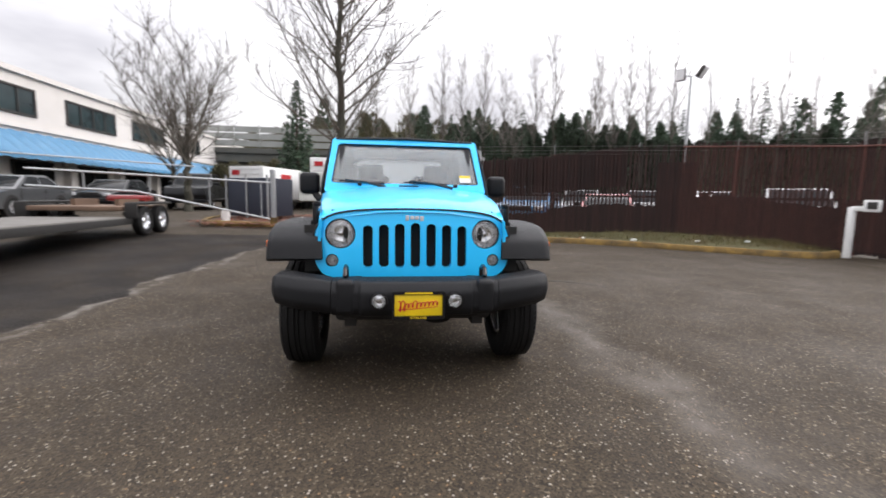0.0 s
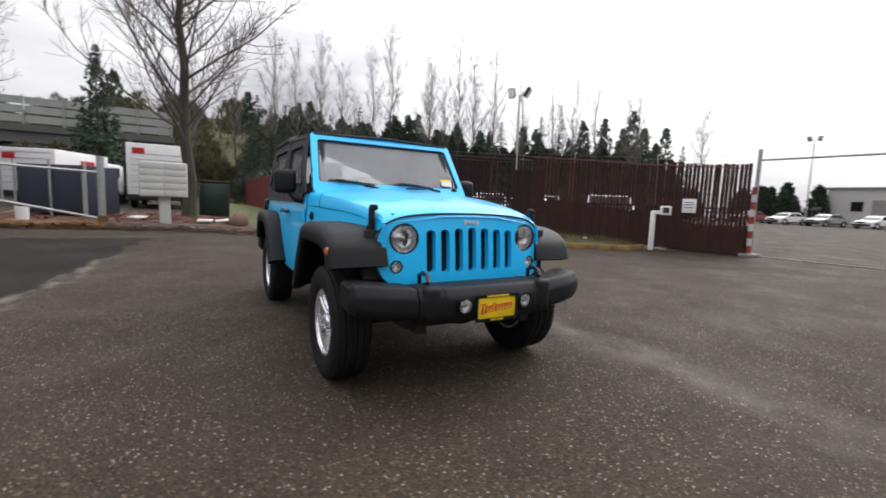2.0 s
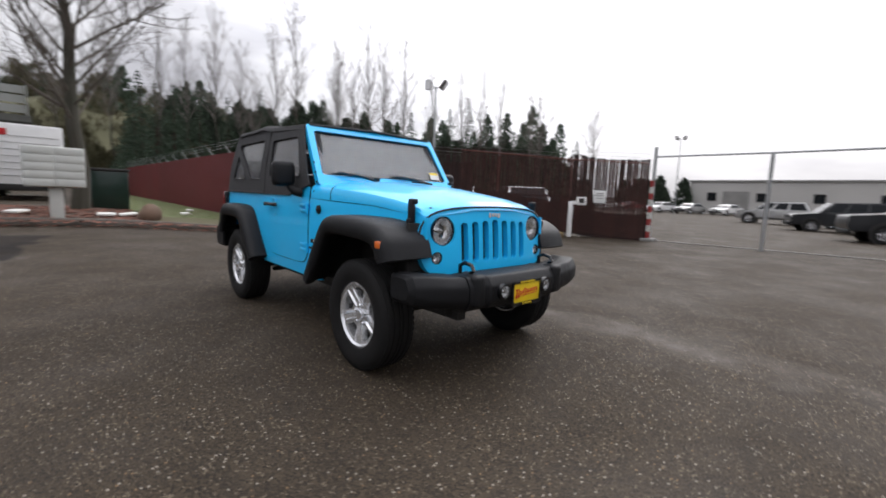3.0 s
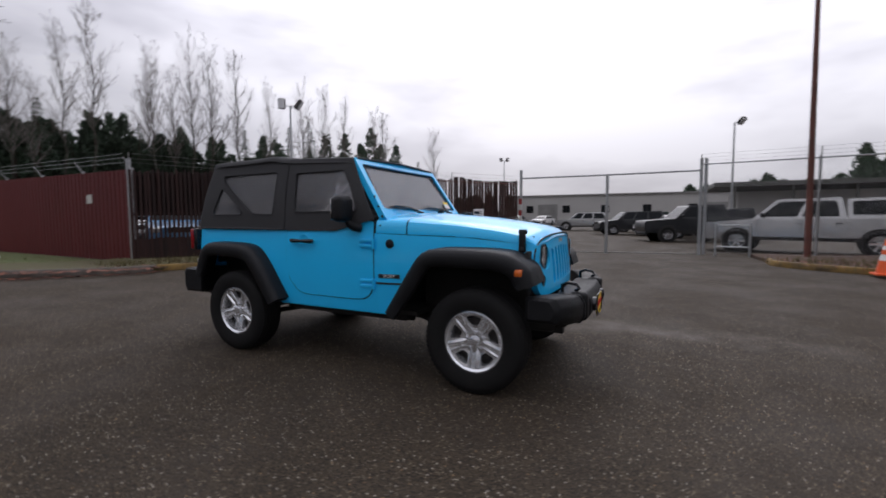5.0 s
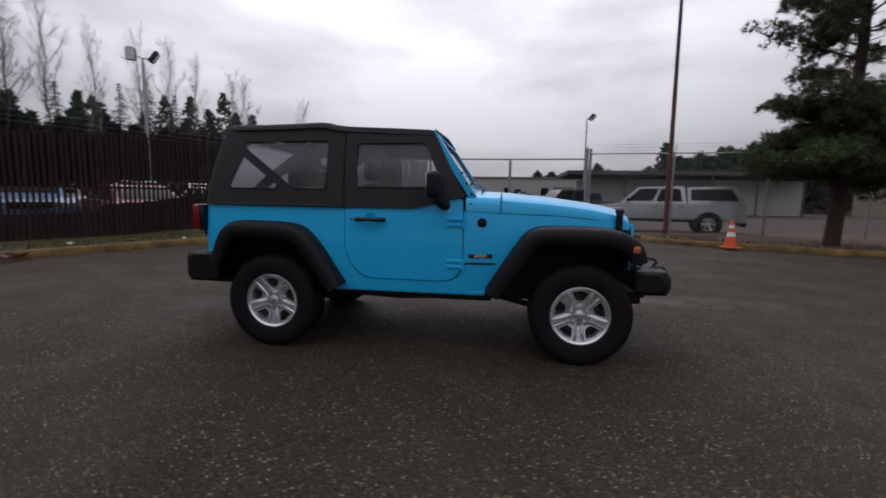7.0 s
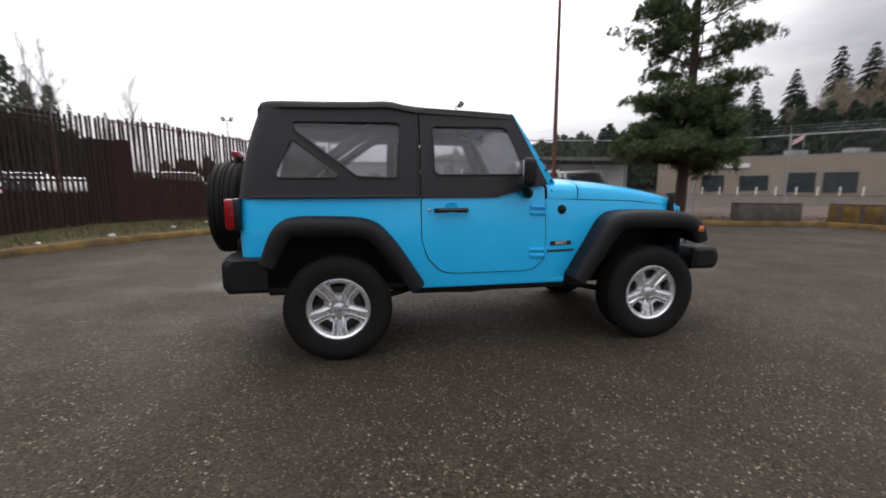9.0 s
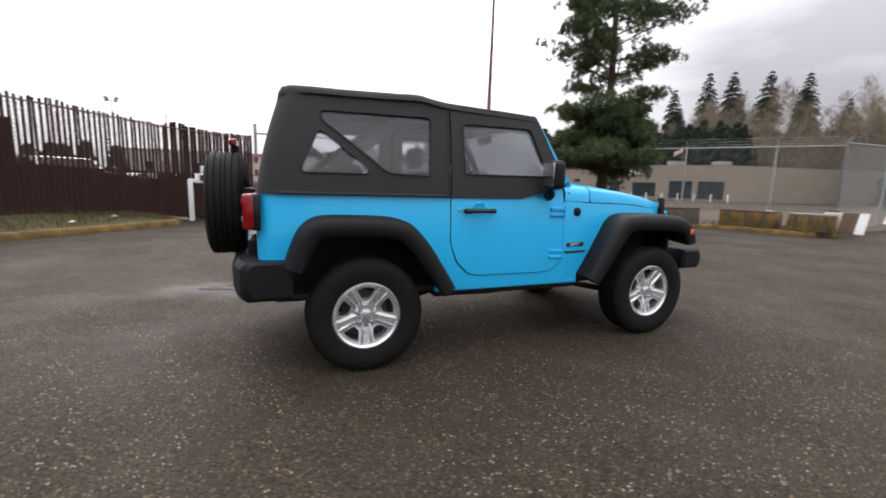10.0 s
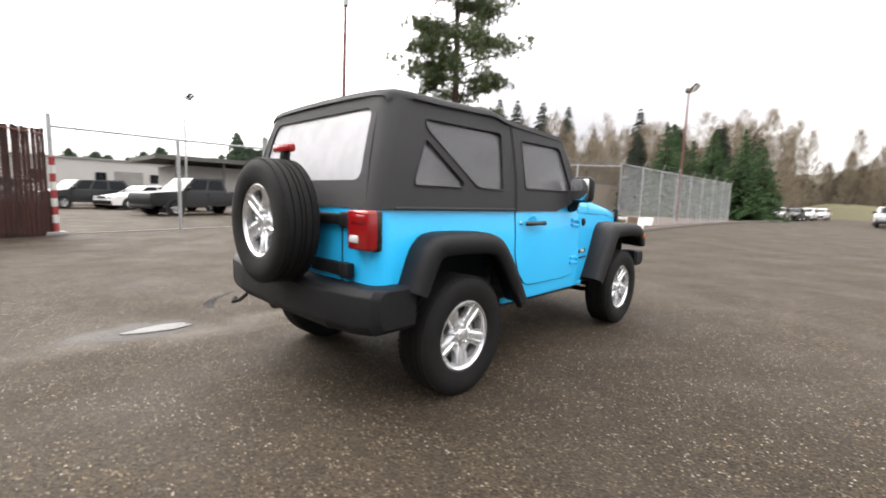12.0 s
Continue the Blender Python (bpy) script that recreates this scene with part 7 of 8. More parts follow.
Mb = thing("mailbox_cluster", "white steel mailbox cluster on a single white post", "mailbox", Matrix.Translation((-8.85, -2.22, ground_z(-8.85, -2.2) + 0.10)))
Geo().rbox((0, 0, 0.32), (0.18, 0.24, 0.70), 0.02).make("pedestal", "mailgrey", Mb)
Geo().rbox((0, 0, 1.08), (0.45, 1.0, 0.84), 0.03, 2).make("cabinet", "mailgrey", Mb)
for i in range(5):
    for j in (-0.25, 0.25):
        Geo().rbox((0.232, j, 0.75 + i * 0.165), (0.012, 0.46, 0.145), 0.004).make("mailbox_door", "mailgrey", Mb)
for i, (x, y, w) in enumerate(((-9.6, -0.9, 0.5), (-9.9, -2.9, 0.4), (-9.3, -1.35, 0.35), (-11.8, 0.8, 0.25), (-15, 1.6, 0.3))):
    L = thing("litter", "flat piece of white packaging lying on the bed", "litter")
    Geo().rbox((x, y, ground_z(x, y) + 0.15), (w, w * 0.7, 0.05), 0.01, 1, Matrix.Rotation(i * 0.7, 4, "Z") @ Matrix.Rotation(0.12, 4, "X")).make("scrap", "paper", L)
for i, (x, y, w, mt, lab) in enumerate(((-7.6, 3.4, 0.14, "paper", "crumpled white paper in the verge grass"), (-7.1, 4.3, 0.20, "lawn", "crushed green plastic bottle on the verge"), (-6.55, 5.2, 0.10, "paper", "crumpled white paper in the verge grass"), (-5.9, 6.3, 0.16, "mailgrey", "scrap of pale plastic by the yellow kerb"), (-5.2, 7.6, 0.12, "paper", "crumpled white paper in the verge grass"), (-4.75, 8.6, 0.12, "mailgrey", "scrap of pale plastic by the yellow kerb"))):
    x -= 0.35
    bml = bmesh.new()
    bmesh.ops.create_icosphere(bml, subdivisions=2, radius=w * 0.5)
    for v in bml.verts:
        v.co *= 1 + 0.5 * noise.noise(v.co * 22.0 + Vector((i, 0, 0)))
        v.co.z *= 0.45
    bml.transform(Matrix.Translation((x, y, verge_z(x, y) + 0.03)))
    L = thing("waste_scrap", lab, "rubbish")
    Geo().bm(bml).make("scrap", mt, L, sharp=20)
Rk = thing("boulder", "brown stone on the leaf bed near the lawn", "stone")
bmr = bmesh.new()
bmesh.ops.create_icosphere(bmr, subdivisions=3, radius=0.25)
for v in bmr.verts:
    v.co *= 1 + 0.35 * noise.noise(v.co * 3.0)
bmr.transform(Matrix.Translation((-8.9, -0.55, ground_z(-8.9, -0.5) + 0.24)))
Geo().bm(bmr).make("stone", "wood", Rk)


# ---- trees and woods ----


def blades(rng, centres, dirs, length, width, count, spread, droop=0.0, size=None):
    """Many small leaf blades round the given points, as arrays of corners."""
    c = np.repeat(np.asarray(centres, float), count, 0)
    d = np.repeat(np.asarray(dirs, float), count, 0)
    n = len(c)
    v = d + rng.normal(0, spread, (n, 3))
    v[:, 2] -= droop
    v /= np.linalg.norm(v, axis=1, keepdims=True) + 1e-9
    s = np.cross(v, rng.normal(0, 1, (n, 3)))
    s /= np.linalg.norm(s, axis=1, keepdims=True) + 1e-9
    k = 1.0 if size is None else np.repeat(np.asarray(size, float), count)[:, None]
    L = length * k * rng.uniform(0.6, 1.3, (n, 1))
    W = width * k * rng.uniform(0.6, 1.3, (n, 1))
    a, b = c, c + v * L
    mid = c + v * L * 0.55
    verts = np.stack([a, mid + s * W, b, mid - s * W], 1).reshape(-1, 3)
    faces = np.arange(n * 4).reshape(-1, 4)
    return verts, faces


def leaf_mesh(name, parts, material, parent, label=""):
    V, F, k = [], [], 0
    for v, f in parts:
        V.append(v)
        F.append(f + k)
        k += len(v)
    V, F = np.concatenate(V), np.concatenate(F)
    me = bpy.data.meshes.new(name)
    me.from_pydata(V.tolist(), [], F.tolist())
    me.materials.append(MAT[material])
    ob = new(name, me)
    ob.parent = parent
    if label:
        ob["label"] = label
    return ob


def conifer(label, m, seed, H, base_r, material="needle", droop=0.35, whorl=0.36, per=9, blade=0.34, bw=0.06, clear=0.08, group="", n_blade=8, taper=0.92):
    T = thing("conifer", label, "tree", m, group)
    rng = np.random.default_rng(seed)
    Geo().tube([(0, 0, -0.2), (0.02 * H * rng.uniform(-1, 1), 0, H * 0.5), (0, 0, H)], [H * 0.016, H * 0.010, 0.01], 7).make("trunk", "pinebark", T)
    cs, ds, sz = [], [], []
    z = H * clear
    while z < H * 0.99:
        t = (z - H * clear) / (H * (1 - clear))
        R = base_r * (1 - t) ** taper * rng.uniform(0.80, 1.06) + 0.05
        for k in range(per):
            a = rng.uniform(0, 6.283)
            rr = R * rng.uniform(0.72, 1.06)
            steps = max(2, int(rr / 0.28))
            for i in range(steps):
                u = (i + 0.6) / steps
                cs.append((rr * u * math.cos(a), rr * u * math.sin(a), z - droop * rr * u * u + rng.normal(0, 0.05)))
                ds.append((math.cos(a), math.sin(a), -0.15 + 0.9 * t * t))
                sz.append(1.1 - 0.7 * t)
        z += whorl * rng.uniform(0.7, 1.25)
    parts = [blades(rng, cs, ds, blade, bw, n_blade, 0.65, 0.18, sz)]
    leaf_mesh("crown", parts, material, T, "dense needle crown with an uneven outline")
    return T


def place(x, y, s=1.0, yaw=0.0, z=None):
    return Matrix.Translation((x, y, ground_z(x, y) if z is None else z)) @ Matrix.Rotation(yaw, 4, "Z") @ Matrix.Diagonal((s, s, s, 1))


def copy_at(ob, x, y, s, yaw, z=None):
    c = copy_thing(ob, Matrix.Translation((x, y, ground_z(x, y) if z is None else z)) @ Matrix.Rotation(yaw, 4, "Z"))
    c.scale = (s, s, s)
    return c


def upswept_tree(label, m, seed, H, r, clear, half, n1, n2, n3, fork=0.0, rmin=0.006, twig="twig", group="", lean=0.9, oval=0.35):
    """A bare tree: a leader, ascending limbs that curve upwards, and fine twigs along them."""
    T = thing("bare_tree", label, "tree", m, group)
    rng = np.random.default_rng(seed)
    crown = Geo()
    top = H if not fork else H * fork
    stem = [Vector((0, 0, -0.1))]
    for i in range(10):
        stem.append(Vector((rng.normal(0, 0.006) * H, rng.normal(0, 0.006) * H, top * (i + 1) / 10)))
    rad = [max(rmin * 1.5, r * (1 - 0.93 * i / 10) if not fork else r * (1 - 0.35 * i / 10)) for i in range(11)]
    rad[0] = r * 1.25
    Geo().tube(stem, rad, 9, cap=False).make("trunk", "bark", T, sharp=0)

    def twigs(pts, rr, count, length, level):
        n = len(pts) - 1
        for _ in range(count):
            x = (0.12 + 0.86 * rng.uniform()) * n
            i = min(int(x), n - 1)
            base = pts[i].lerp(pts[i + 1], x - i)
            ax = (pts[i + 1] - pts[i]).normalized()
            side = ax.orthogonal().normalized()
            side.rotate(Matrix.Rotation(rng.uniform(0, 6.283), 3, ax))
            ang = rng.uniform(0.45, 0.95)
            d = (ax * math.cos(ang) + side * math.sin(ang) + Vector((0, 0, 0.12))).normalized()
            L = length * rng.uniform(0.55, 1.25) * (1.15 - 0.6 * x / n)
            q = [base]
            k = 4 if level == 0 else 2
            for _ in range(k):
                d = (d + Vector(rng.normal(0, 0.10, 3)) + Vector((0, 0, 0.10))).normalized()
                q.append(q[-1] + d * L / k)
            crown.tube(q, [max(rmin, rr * (1 - 0.85 * j / k)) for j in range(k + 1)], 3, cap=False)
            if level == 0:
                twigs(q, rmin, n3, L * 0.42, 1)
    for j in range(n1):
        u = (j + rng.uniform(0, 1)) / n1
        z = clear + (top - clear) * (u ** 1.1 if not fork else 0.6 * u + 0.4) * 0.985
        i = min(int(z / top * 10), 9)
        base = stem[i].lerp(stem[i + 1], z / top * 10 - i)
        v = (z - clear) / (top - clear)
        a = j * 2.399 + rng.uniform(-0.4, 0.4)
        reach = half * (oval + (1 - oval) * math.sin(math.pi * min(1, 0.30 + 0.62 * v))) * rng.uniform(0.75, 1.15) if not fork else half * rng.uniform(0.25, 1.15)
        # the limb leaves at a wide angle and bends upwards
        L = reach * 1.55 if not fork else (H - z) * rng.uniform(0.80, 1.0)
        tilt = lean * rng.uniform(0.8, 1.15) * (1 - 0.35 * v) if not fork else min(1.25, 1.35 * reach / (H - z) + 0.15)
        d = Vector((math.cos(a) * math.sin(tilt), math.sin(a) * math.sin(tilt), math.cos(tilt)))
        q = [base]
        n = 7
        for _ in range(n):
            d = (d + Vector(rng.normal(0, 0.10, 3)) + Vector((0, 0, 0.085))).normalized()
            q.append(q[-1] + d * L / n)
        r0 = min(rad[i] * 0.62, 0.0075 * L + 0.010) if not fork else rad[10] * rng.uniform(0.30, 0.5)
        crown.tube(q, [max(rmin, r0 * (1 - 0.88 * k / n)) for k in range(n + 1)], 5, cap=False)
        twigs(q, max(rmin, r0 * 0.36), n2, L * 0.36, 0)
    crown.make("crown", twig, T, "bare twiggy crown", sharp=0, recalc=False)
    return T


# near bare trees
upswept_tree("large bare maple on the leaf bed behind the mailboxes", place(-11.4, -1.75), 11, 11.5, 0.185, 2.2, 2.9, 48, 15, 6, rmin=0.005, lean=0.95)
upswept_tree("broad bare maple in front of the office", place(-16.6, -9.1), 5, 8.2, 0.18, 1.3, 2.35, 17, 18, 6, fork=0.36, rmin=0.0055)
upswept_tree("mossy bare tree overhanging the office car park", place(-20.5, -11.5), 8, 6.5, 0.14, 1.2, 2.6, 11, 12, 5, fork=0.36, rmin=0.005)

# tall alders behind the fence
GA = "bare alders behind the fence"
A = [upswept_tree("tall slender bare alder behind the fence", place(-50.2, 6.6, 1.0), 21, 18.5, 0.13, 7.5, 2.4, 32, 10, 4, rmin=0.006, twig="alder", group=GA, lean=0.62)]
A.append(upswept_tree("tall slender bare alder behind the fence", place(-46.9, 19.6, 1.0), 22, 21.0, 0.14, 9.0, 2.6, 34, 10, 4, rmin=0.006, twig="alder", group=GA, lean=0.66))
A.append(upswept_tree("tall slender bare alder behind the fence", place(-43.3, 27.2, 1.0), 23, 19.5, 0.13, 8.0, 2.8, 32, 10, 4, rmin=0.006, twig="alder", group=GA, lean=0.72))
heights = (18.5, 21.0, 19.5)
rng1 = np.random.default_rng(5)
for i, (x, y, h) in enumerate(((-50.5, 2.5, 17.4), (-49.8, 9.0, 17.6), (-49.3, 11.7, 18.9), (-48.7, 14.1, 16.2), (-47.7, 17.5, 18.4), (-45.0, 24.1, 17.9), (-40.9, 31.0, 18.8), (-38.9, 33.7, 16.0), (-36.5, 36.6, 16.2), (-34.8, 38.4, 16.3), (-32.9, 40.2, 15.1), (-30.2, 42.6, 13.9), (-28.5, 42.3, 13.5), (-52.0, -1.5, 15.0), (-42.5, 28.9, 19.0), (-44.9, 26.2, 16.5), (-47.0, 15.0, 13.0), (-56.0, 30.0, 20.0), (-24.0, 47.0, 12.0))):
    copy_at(A[i % 3], x, y, h / heights[i % 3], rng1.uniform(0, 6.28))

# conifers behind the fence
Cn = [conifer("dark conifer standing behind the fence", place(-55.2, 7.0), 31, 12.4, 3.1, group="conifers behind the fence")]
Cn.append(conifer("dark conifer standing behind the fence", place(-39.4, 40.8), 32, 13.9, 3.5, group="conifers behind the fence"))
Cn.append(conifer("dark conifer standing behind the fence", place(-37.6, 42.7), 33, 12.5, 2.9, droop=0.2, group="conifers behind the fence"))
ch = (12.4, 13.9, 12.5)
for i, (x, y, h) in enumerate(((-54.7, 10.0, 11.0), (-53.9, 14.1, 11.9), (-52.9, 17.7, 13.2), (-51.4, 21.8, 12.0), (-49.9, 25.4, 11.8), (-46.4, 31.8, 11.1), (-44.4, 34.8, 12.2), (-41.1, 38.9, 13.0), (-34.8, 45.2, 10.2), (-48.0, 30.4, 10.6), (-33.0, 47.0, 10.5), (-30.5, 48.5, 9.5), (-28.0, 50.0, 9.0), (-50.5, 24.0, 9.5), (-53.5, 16.0, 9.8), (-48.5, 4.6, 12.0), (-46.5, 7.2, 10.8), (-47.5, 9.6, 10.2), (-44.5, 3.6, 9.4), (-52.0, 20.0, 10.0), (-45.2, 33.2, 9.0), (-42.6, 37.2, 9.6), (-36.2, 44.0, 9.2))):
    copy_at(Cn[i % 3], x, y, h / ch[i % 3], rng1.uniform(0, 6.28))
conifer("narrow dark conifer at the back of the car park", place(-23.3, -5.6), 41, 7.6, 1.9, droop=0.5, whorl=0.26, blade=0.34, bw=0.07)
# firs past the low building
Fr = [conifer("tall dark fir past the low beige building", place(82.0, 56.4), 35, 24.0, 5.0, "fir", 0.42, 0.62, 13, 0.66, 0.13, 0.10, n_blade=9, taper=0.62)]
Fr.append(conifer("tall dark fir past the low beige building", place(88.2, 46.8), 36, 23.0, 4.4, "fir", 0.55, 0.58, 12, 0.64, 0.13, 0.06, n_blade=9, taper=0.68))
for i, (x, y, h) in enumerate(((56.8, 34.4, 16.6), (53.1, 39.8, 17.4), (63.1, 22.2, 15.2), (64.0, 19.7, 11.5), (66, 24, 13), (60, 27.5, 12.5), (52, 44, 15.5), (68, 20, 14), (49.5, 47, 14.5), (57.5, 31.0, 14.0), (51.0, 42.0, 12.5), (54.0, 36.0, 14.0), (43, 15, 8.5), (41, 10.5, 8.2), (45, 8, 8.8), (47, 12, 9.2), (40, 13.5, 7.6), (48, 6, 8.4), (50, 9.5, 9.6))):
    copy_at(Fr[i % 2], x * 1.5, y * 1.5, 1.42 * h / (24.0, 23.0)[i % 2], rng1.uniform(0, 6.28))
Cd = conifer("bushy bright green cedar at the roadside", place(46.5, 5.8), 51, 8.6, 3.3, "cedar", 0.25, 0.30, 9, 0.36, 0.055, 0.02, n_blade=16)
for x, y, h in ((49.5, 4.6, 7.0), (54, 5.6, 8.6), (45, 9.8, 7.6), (43.5, 11.8, 9.0), (50, 13.2, 10.2), (47, 12.6, 8.0), (52, 9.4, 9.4), (55, 14.5, 10.8), (58, 11, 10.0), (48.5, 8, 6.6), (60, 8.0, 9.0)):
    copy_at(Cd, x, y, h / 8.6, rng1.uniform(0, 6.28))


def pine_tree():
    T = thing("pine_tree", "large leaning pine with open layered crown by the fence", "tree")
    rng = np.random.default_rng(77)
    base = Vector((9.75, 9.35, 0.1))
    top = Vector((10.45, 10.15, 12.2))

    def stem(t):
        return base.lerp(top, t) + Vector((0.12 * math.sin(t * 5), 0.10 * math.sin(t * 4 + 1), 0))
    Geo().tube([stem(i / 12) for i in range(13)], [0.19 * (1 - 0.85 * i / 12) + 0.01 for i in range(13)], 10).make("trunk", "pinebark", T)
    limbs = Geo()
    cs, ds = [], []

    def pad(c, out, r, n):
        """A flat cushion of needle tufts."""
        for _ in range(n):
            a, q = rng.uniform(0, 6.283), math.sqrt(rng.uniform())
            o = Vector((math.cos(a) * q, math.sin(a) * q, 0))
            e = c + o * r + Vector((0, 0, 0.45 * r * (1 - q * q) + rng.normal(0, 0.085)))
            cs.append(e[:])
            ds.append((o * 0.8 + out * 0.25 + Vector((0, 0, 0.55))).normalized()[:])

    def bough(p, d, L, thick, bare, dense):
        pts = [p]
        n = 7
        for i in range(n):
            d = (d + Vector(rng.normal(0, 0.10, 3)) + Vector((0, 0, 0.025))).normalized()
            pts.append(pts[-1] + d * L / n)
        limbs.tube(pts, [thick * (1 - 0.82 * i / n) for i in range(n + 1)], 5, cap=False)
        for i in range(1, n + 1):
            t = i / n
            if t < bare:
                continue
            for s in (-1, 1) if i < n else (0,):
                side = Vector((-d.y, d.x, 0)).normalized() * s
                reach = L * 0.26 * rng.uniform(0.5, 1.2) * (1.2 - 0.5 * t)
                e = pts[i] + (side + d * 0.5).normalized() * reach + Vector((0, 0, rng.uniform(-0.05, 0.14)))
                limbs.tube([pts[i], (pts[i] + e) / 2 + Vector((0, 0, -0.03)), e], [thick * 0.34, thick * 0.22, 0.005], 4, cap=False)
                pad(e, d, rng.uniform(0.22, 0.42), dense)
                if rng.uniform() < 0.6:
                    pad(pts[i].lerp(e, 0.5) + Vector((0, 0, 0.05)), d, rng.uniform(0.22, 0.34), int(dense * 0.7))
    # the heavy skirt of low boughs, longest over the yard
    for j in range(28):
        z = 0.145 + 0.17 * j / 27
        a = j * 2.399 + rng.uniform(-0.3, 0.3)
        yard = 0.5 + 0.5 * math.cos(a - radians(155))
        bough(stem(z), Vector((math.cos(a), math.sin(a), rng.uniform(-0.16, 0.10) - 0.08 * yard)), (1.45 + 0.95 * yard) * rng.uniform(0.8, 1.05) * (1.12 - 2.2 * (z - 0.145)), 0.05, 0.25, 28)
    # the open upper crown: separate boughs with bare inner wood
    for j in range(46):
        z = 0.335 + 0.65 * j / 45
        a = j * 2.399 + 1.1 + rng.uniform(-0.5, 0.5)
        L = (2.45 - 0.5 * (z - 0.36)) * rng.uniform(0.55, 1.10)
        if z > 0.74:
            L *= 0.22 + 3.0 * (1 - z)
        bough(stem(z), Vector((math.cos(a), math.sin(a), rng.uniform(-0.25, 0.50))), L, 0.040 * (1.3 - 0.8 * z), 0.42, 15)
    limbs.make("boughwood", "pinebark", T, sharp=0, recalc=False)
    leaf_mesh("crown", [blades(rng, cs, ds, 0.17, 0.0105, 17, 0.75)], "pine", T, "clumps of long green needles")


pine_tree()


def thicket(name, label, material, spots, seed, h, r, n, blade, bw):
    """Uncountable brush: clouds of small blades over many stems, one object."""
    rng = np.random.default_rng(seed)
    cs, ds = [], []
    for x, y, s, *lift in spots:
        z0 = lift[0] if lift else ground_z(x, y)
        for _ in range(n):
            u = rng.uniform(0.05, 1.0)
            a, q = rng.uniform(0, 6.283), r * s * math.sqrt(rng.uniform()) * (1 - u) ** 0.7
            cs.append((x + q * math.cos(a), y + q * math.sin(a), z0 + h * s * u))
            ds.append((0.3 * math.cos(a), 0.3 * math.sin(a), 1.0))
    ob = leaf_mesh(name, [blades(rng, cs, ds, blade, bw, 3, 0.35)], material, None, label)
    return tagged(ob, label, "woods", kind="stuff")


rng2 = np.random.default_rng(9)
ridge = []
for i in range(120):
    a = radians(rng2.uniform(122, 190))
    d = rng2.uniform(78, 110)
    ridge.append((d * math.cos(a), d * math.sin(a), rng2.uniform(0.7, 1.25)))
thicket("far_conifers", "far dark evergreen woods on the skyline", "needle", ridge, 61, 15.0, 3.4, 420, 0.8, 0.16)
belt = []
rng3 = np.random.default_rng(19)
for i in range(150):
    a = radians(rng3.uniform(115, 168))
    d = rng3.uniform(57, 66)
    belt.append((-1.0 + d * math.cos(a), -3.8 + d * math.sin(a), rng3.uniform(0.75, 1.1) * (0.35 + 0.65 * smooth01((math.degrees(a) - 114) / 8) + 0.40 * smooth01((math.degrees(a) - 138) / 14))))
for i in range(14):
    a = radians(rng3.uniform(104.5, 112))
    d = rng3.uniform(72, 80)
    belt.append((-1.8 + d * math.cos(a), -3.5 + d * math.sin(a), rng3.uniform(0.35, 0.62)))
thicket("evergreen_belt", "dense dark evergreen belt beyond the brown fence", "fir", belt, 69, 8.0, 3.0, 420, 0.6, 0.13)
belt = []
for i in range(110):
    a = radians(rng3.uniform(33, 60))
    d = rng3.uniform(74, 86)
    belt.append((-1.0 + d * math.cos(a), -3.8 + d * math.sin(a), rng3.uniform(0.6, 1.15)))
thicket("evergreen_undergrowth", "dark evergreen undergrowth behind the low beige building", "fir", belt, 70, 10.0, 3.4, 360, 0.7, 0.15)
ridge = []
for i in range(150):
    a = radians(rng2.uniform(10, 72))
    d = rng2.uniform(92, 130)
    ridge.append((d * math.cos(a), d * math.sin(a), rng2.uniform(0.6, 1.2)))
thicket("far_woods", "far mixed winter woods on the skyline", "needle", ridge, 62, 10.5, 3.2, 300, 0.9, 0.18)
brown = []
for i in range(150):
    a = radians(rng2.uniform(3, 40))
    d = rng2.uniform(72, 95)
    brown.append((d * math.cos(a), d * math.sin(a), rng2.uniform(0.75, 1.3)))
thicket("brown_thicket", "leafless tan alder thicket in the distance", "tan", brown, 63, 12.0, 3.2, 330, 1.5, 0.020)
scrub = []
for i in range(130):
    scrub.append((rng2.uniform(-66, -52), rng2.uniform(-12, 20), rng2.uniform(0.4, 0.9)))
for i in range(50):
    scrub.append((rng2.uniform(-39, -33), rng2.uniform(-24, -4), rng2.uniform(0.25, 0.55)))
thicket("winter_scrub", "brown and olive winter scrub below the overpass", "brush", scrub, 64, 5.6, 3.0, 360, 0.7, 0.04)
scrub = [(rng2.uniform(-34, -27), rng2.uniform(-10, -3.5), rng2.uniform(0.4, 0.8)) for _ in range(26)]
thicket("hedge_scrub", "low olive-brown shrubs at the back of the lot", "brush", scrub, 65, 4.0, 2.2, 260, 0.5, 0.06)


def hill(name, label, material, cx, cy, rx, ry, h):
    g = Geo()
    n, m = 20, 48
    rows = []
    for i in range(n + 1):
        t = i / n
        z = h * (1 - smooth01(t)) 
        rows.append([(cx + rx * t * math.cos(2 * math.pi * k / m), cy + ry * t * math.sin(2 * math.pi * k / m), z * (1 + 0.15 * noise.noise((k * 0.4, t * 3, 0))) - 0.4) for k in range(m)])
    g.loft(rows, close_u=True)
    return tagged(g.make(name, material, sharp=0), label, "hill", kind="structure")


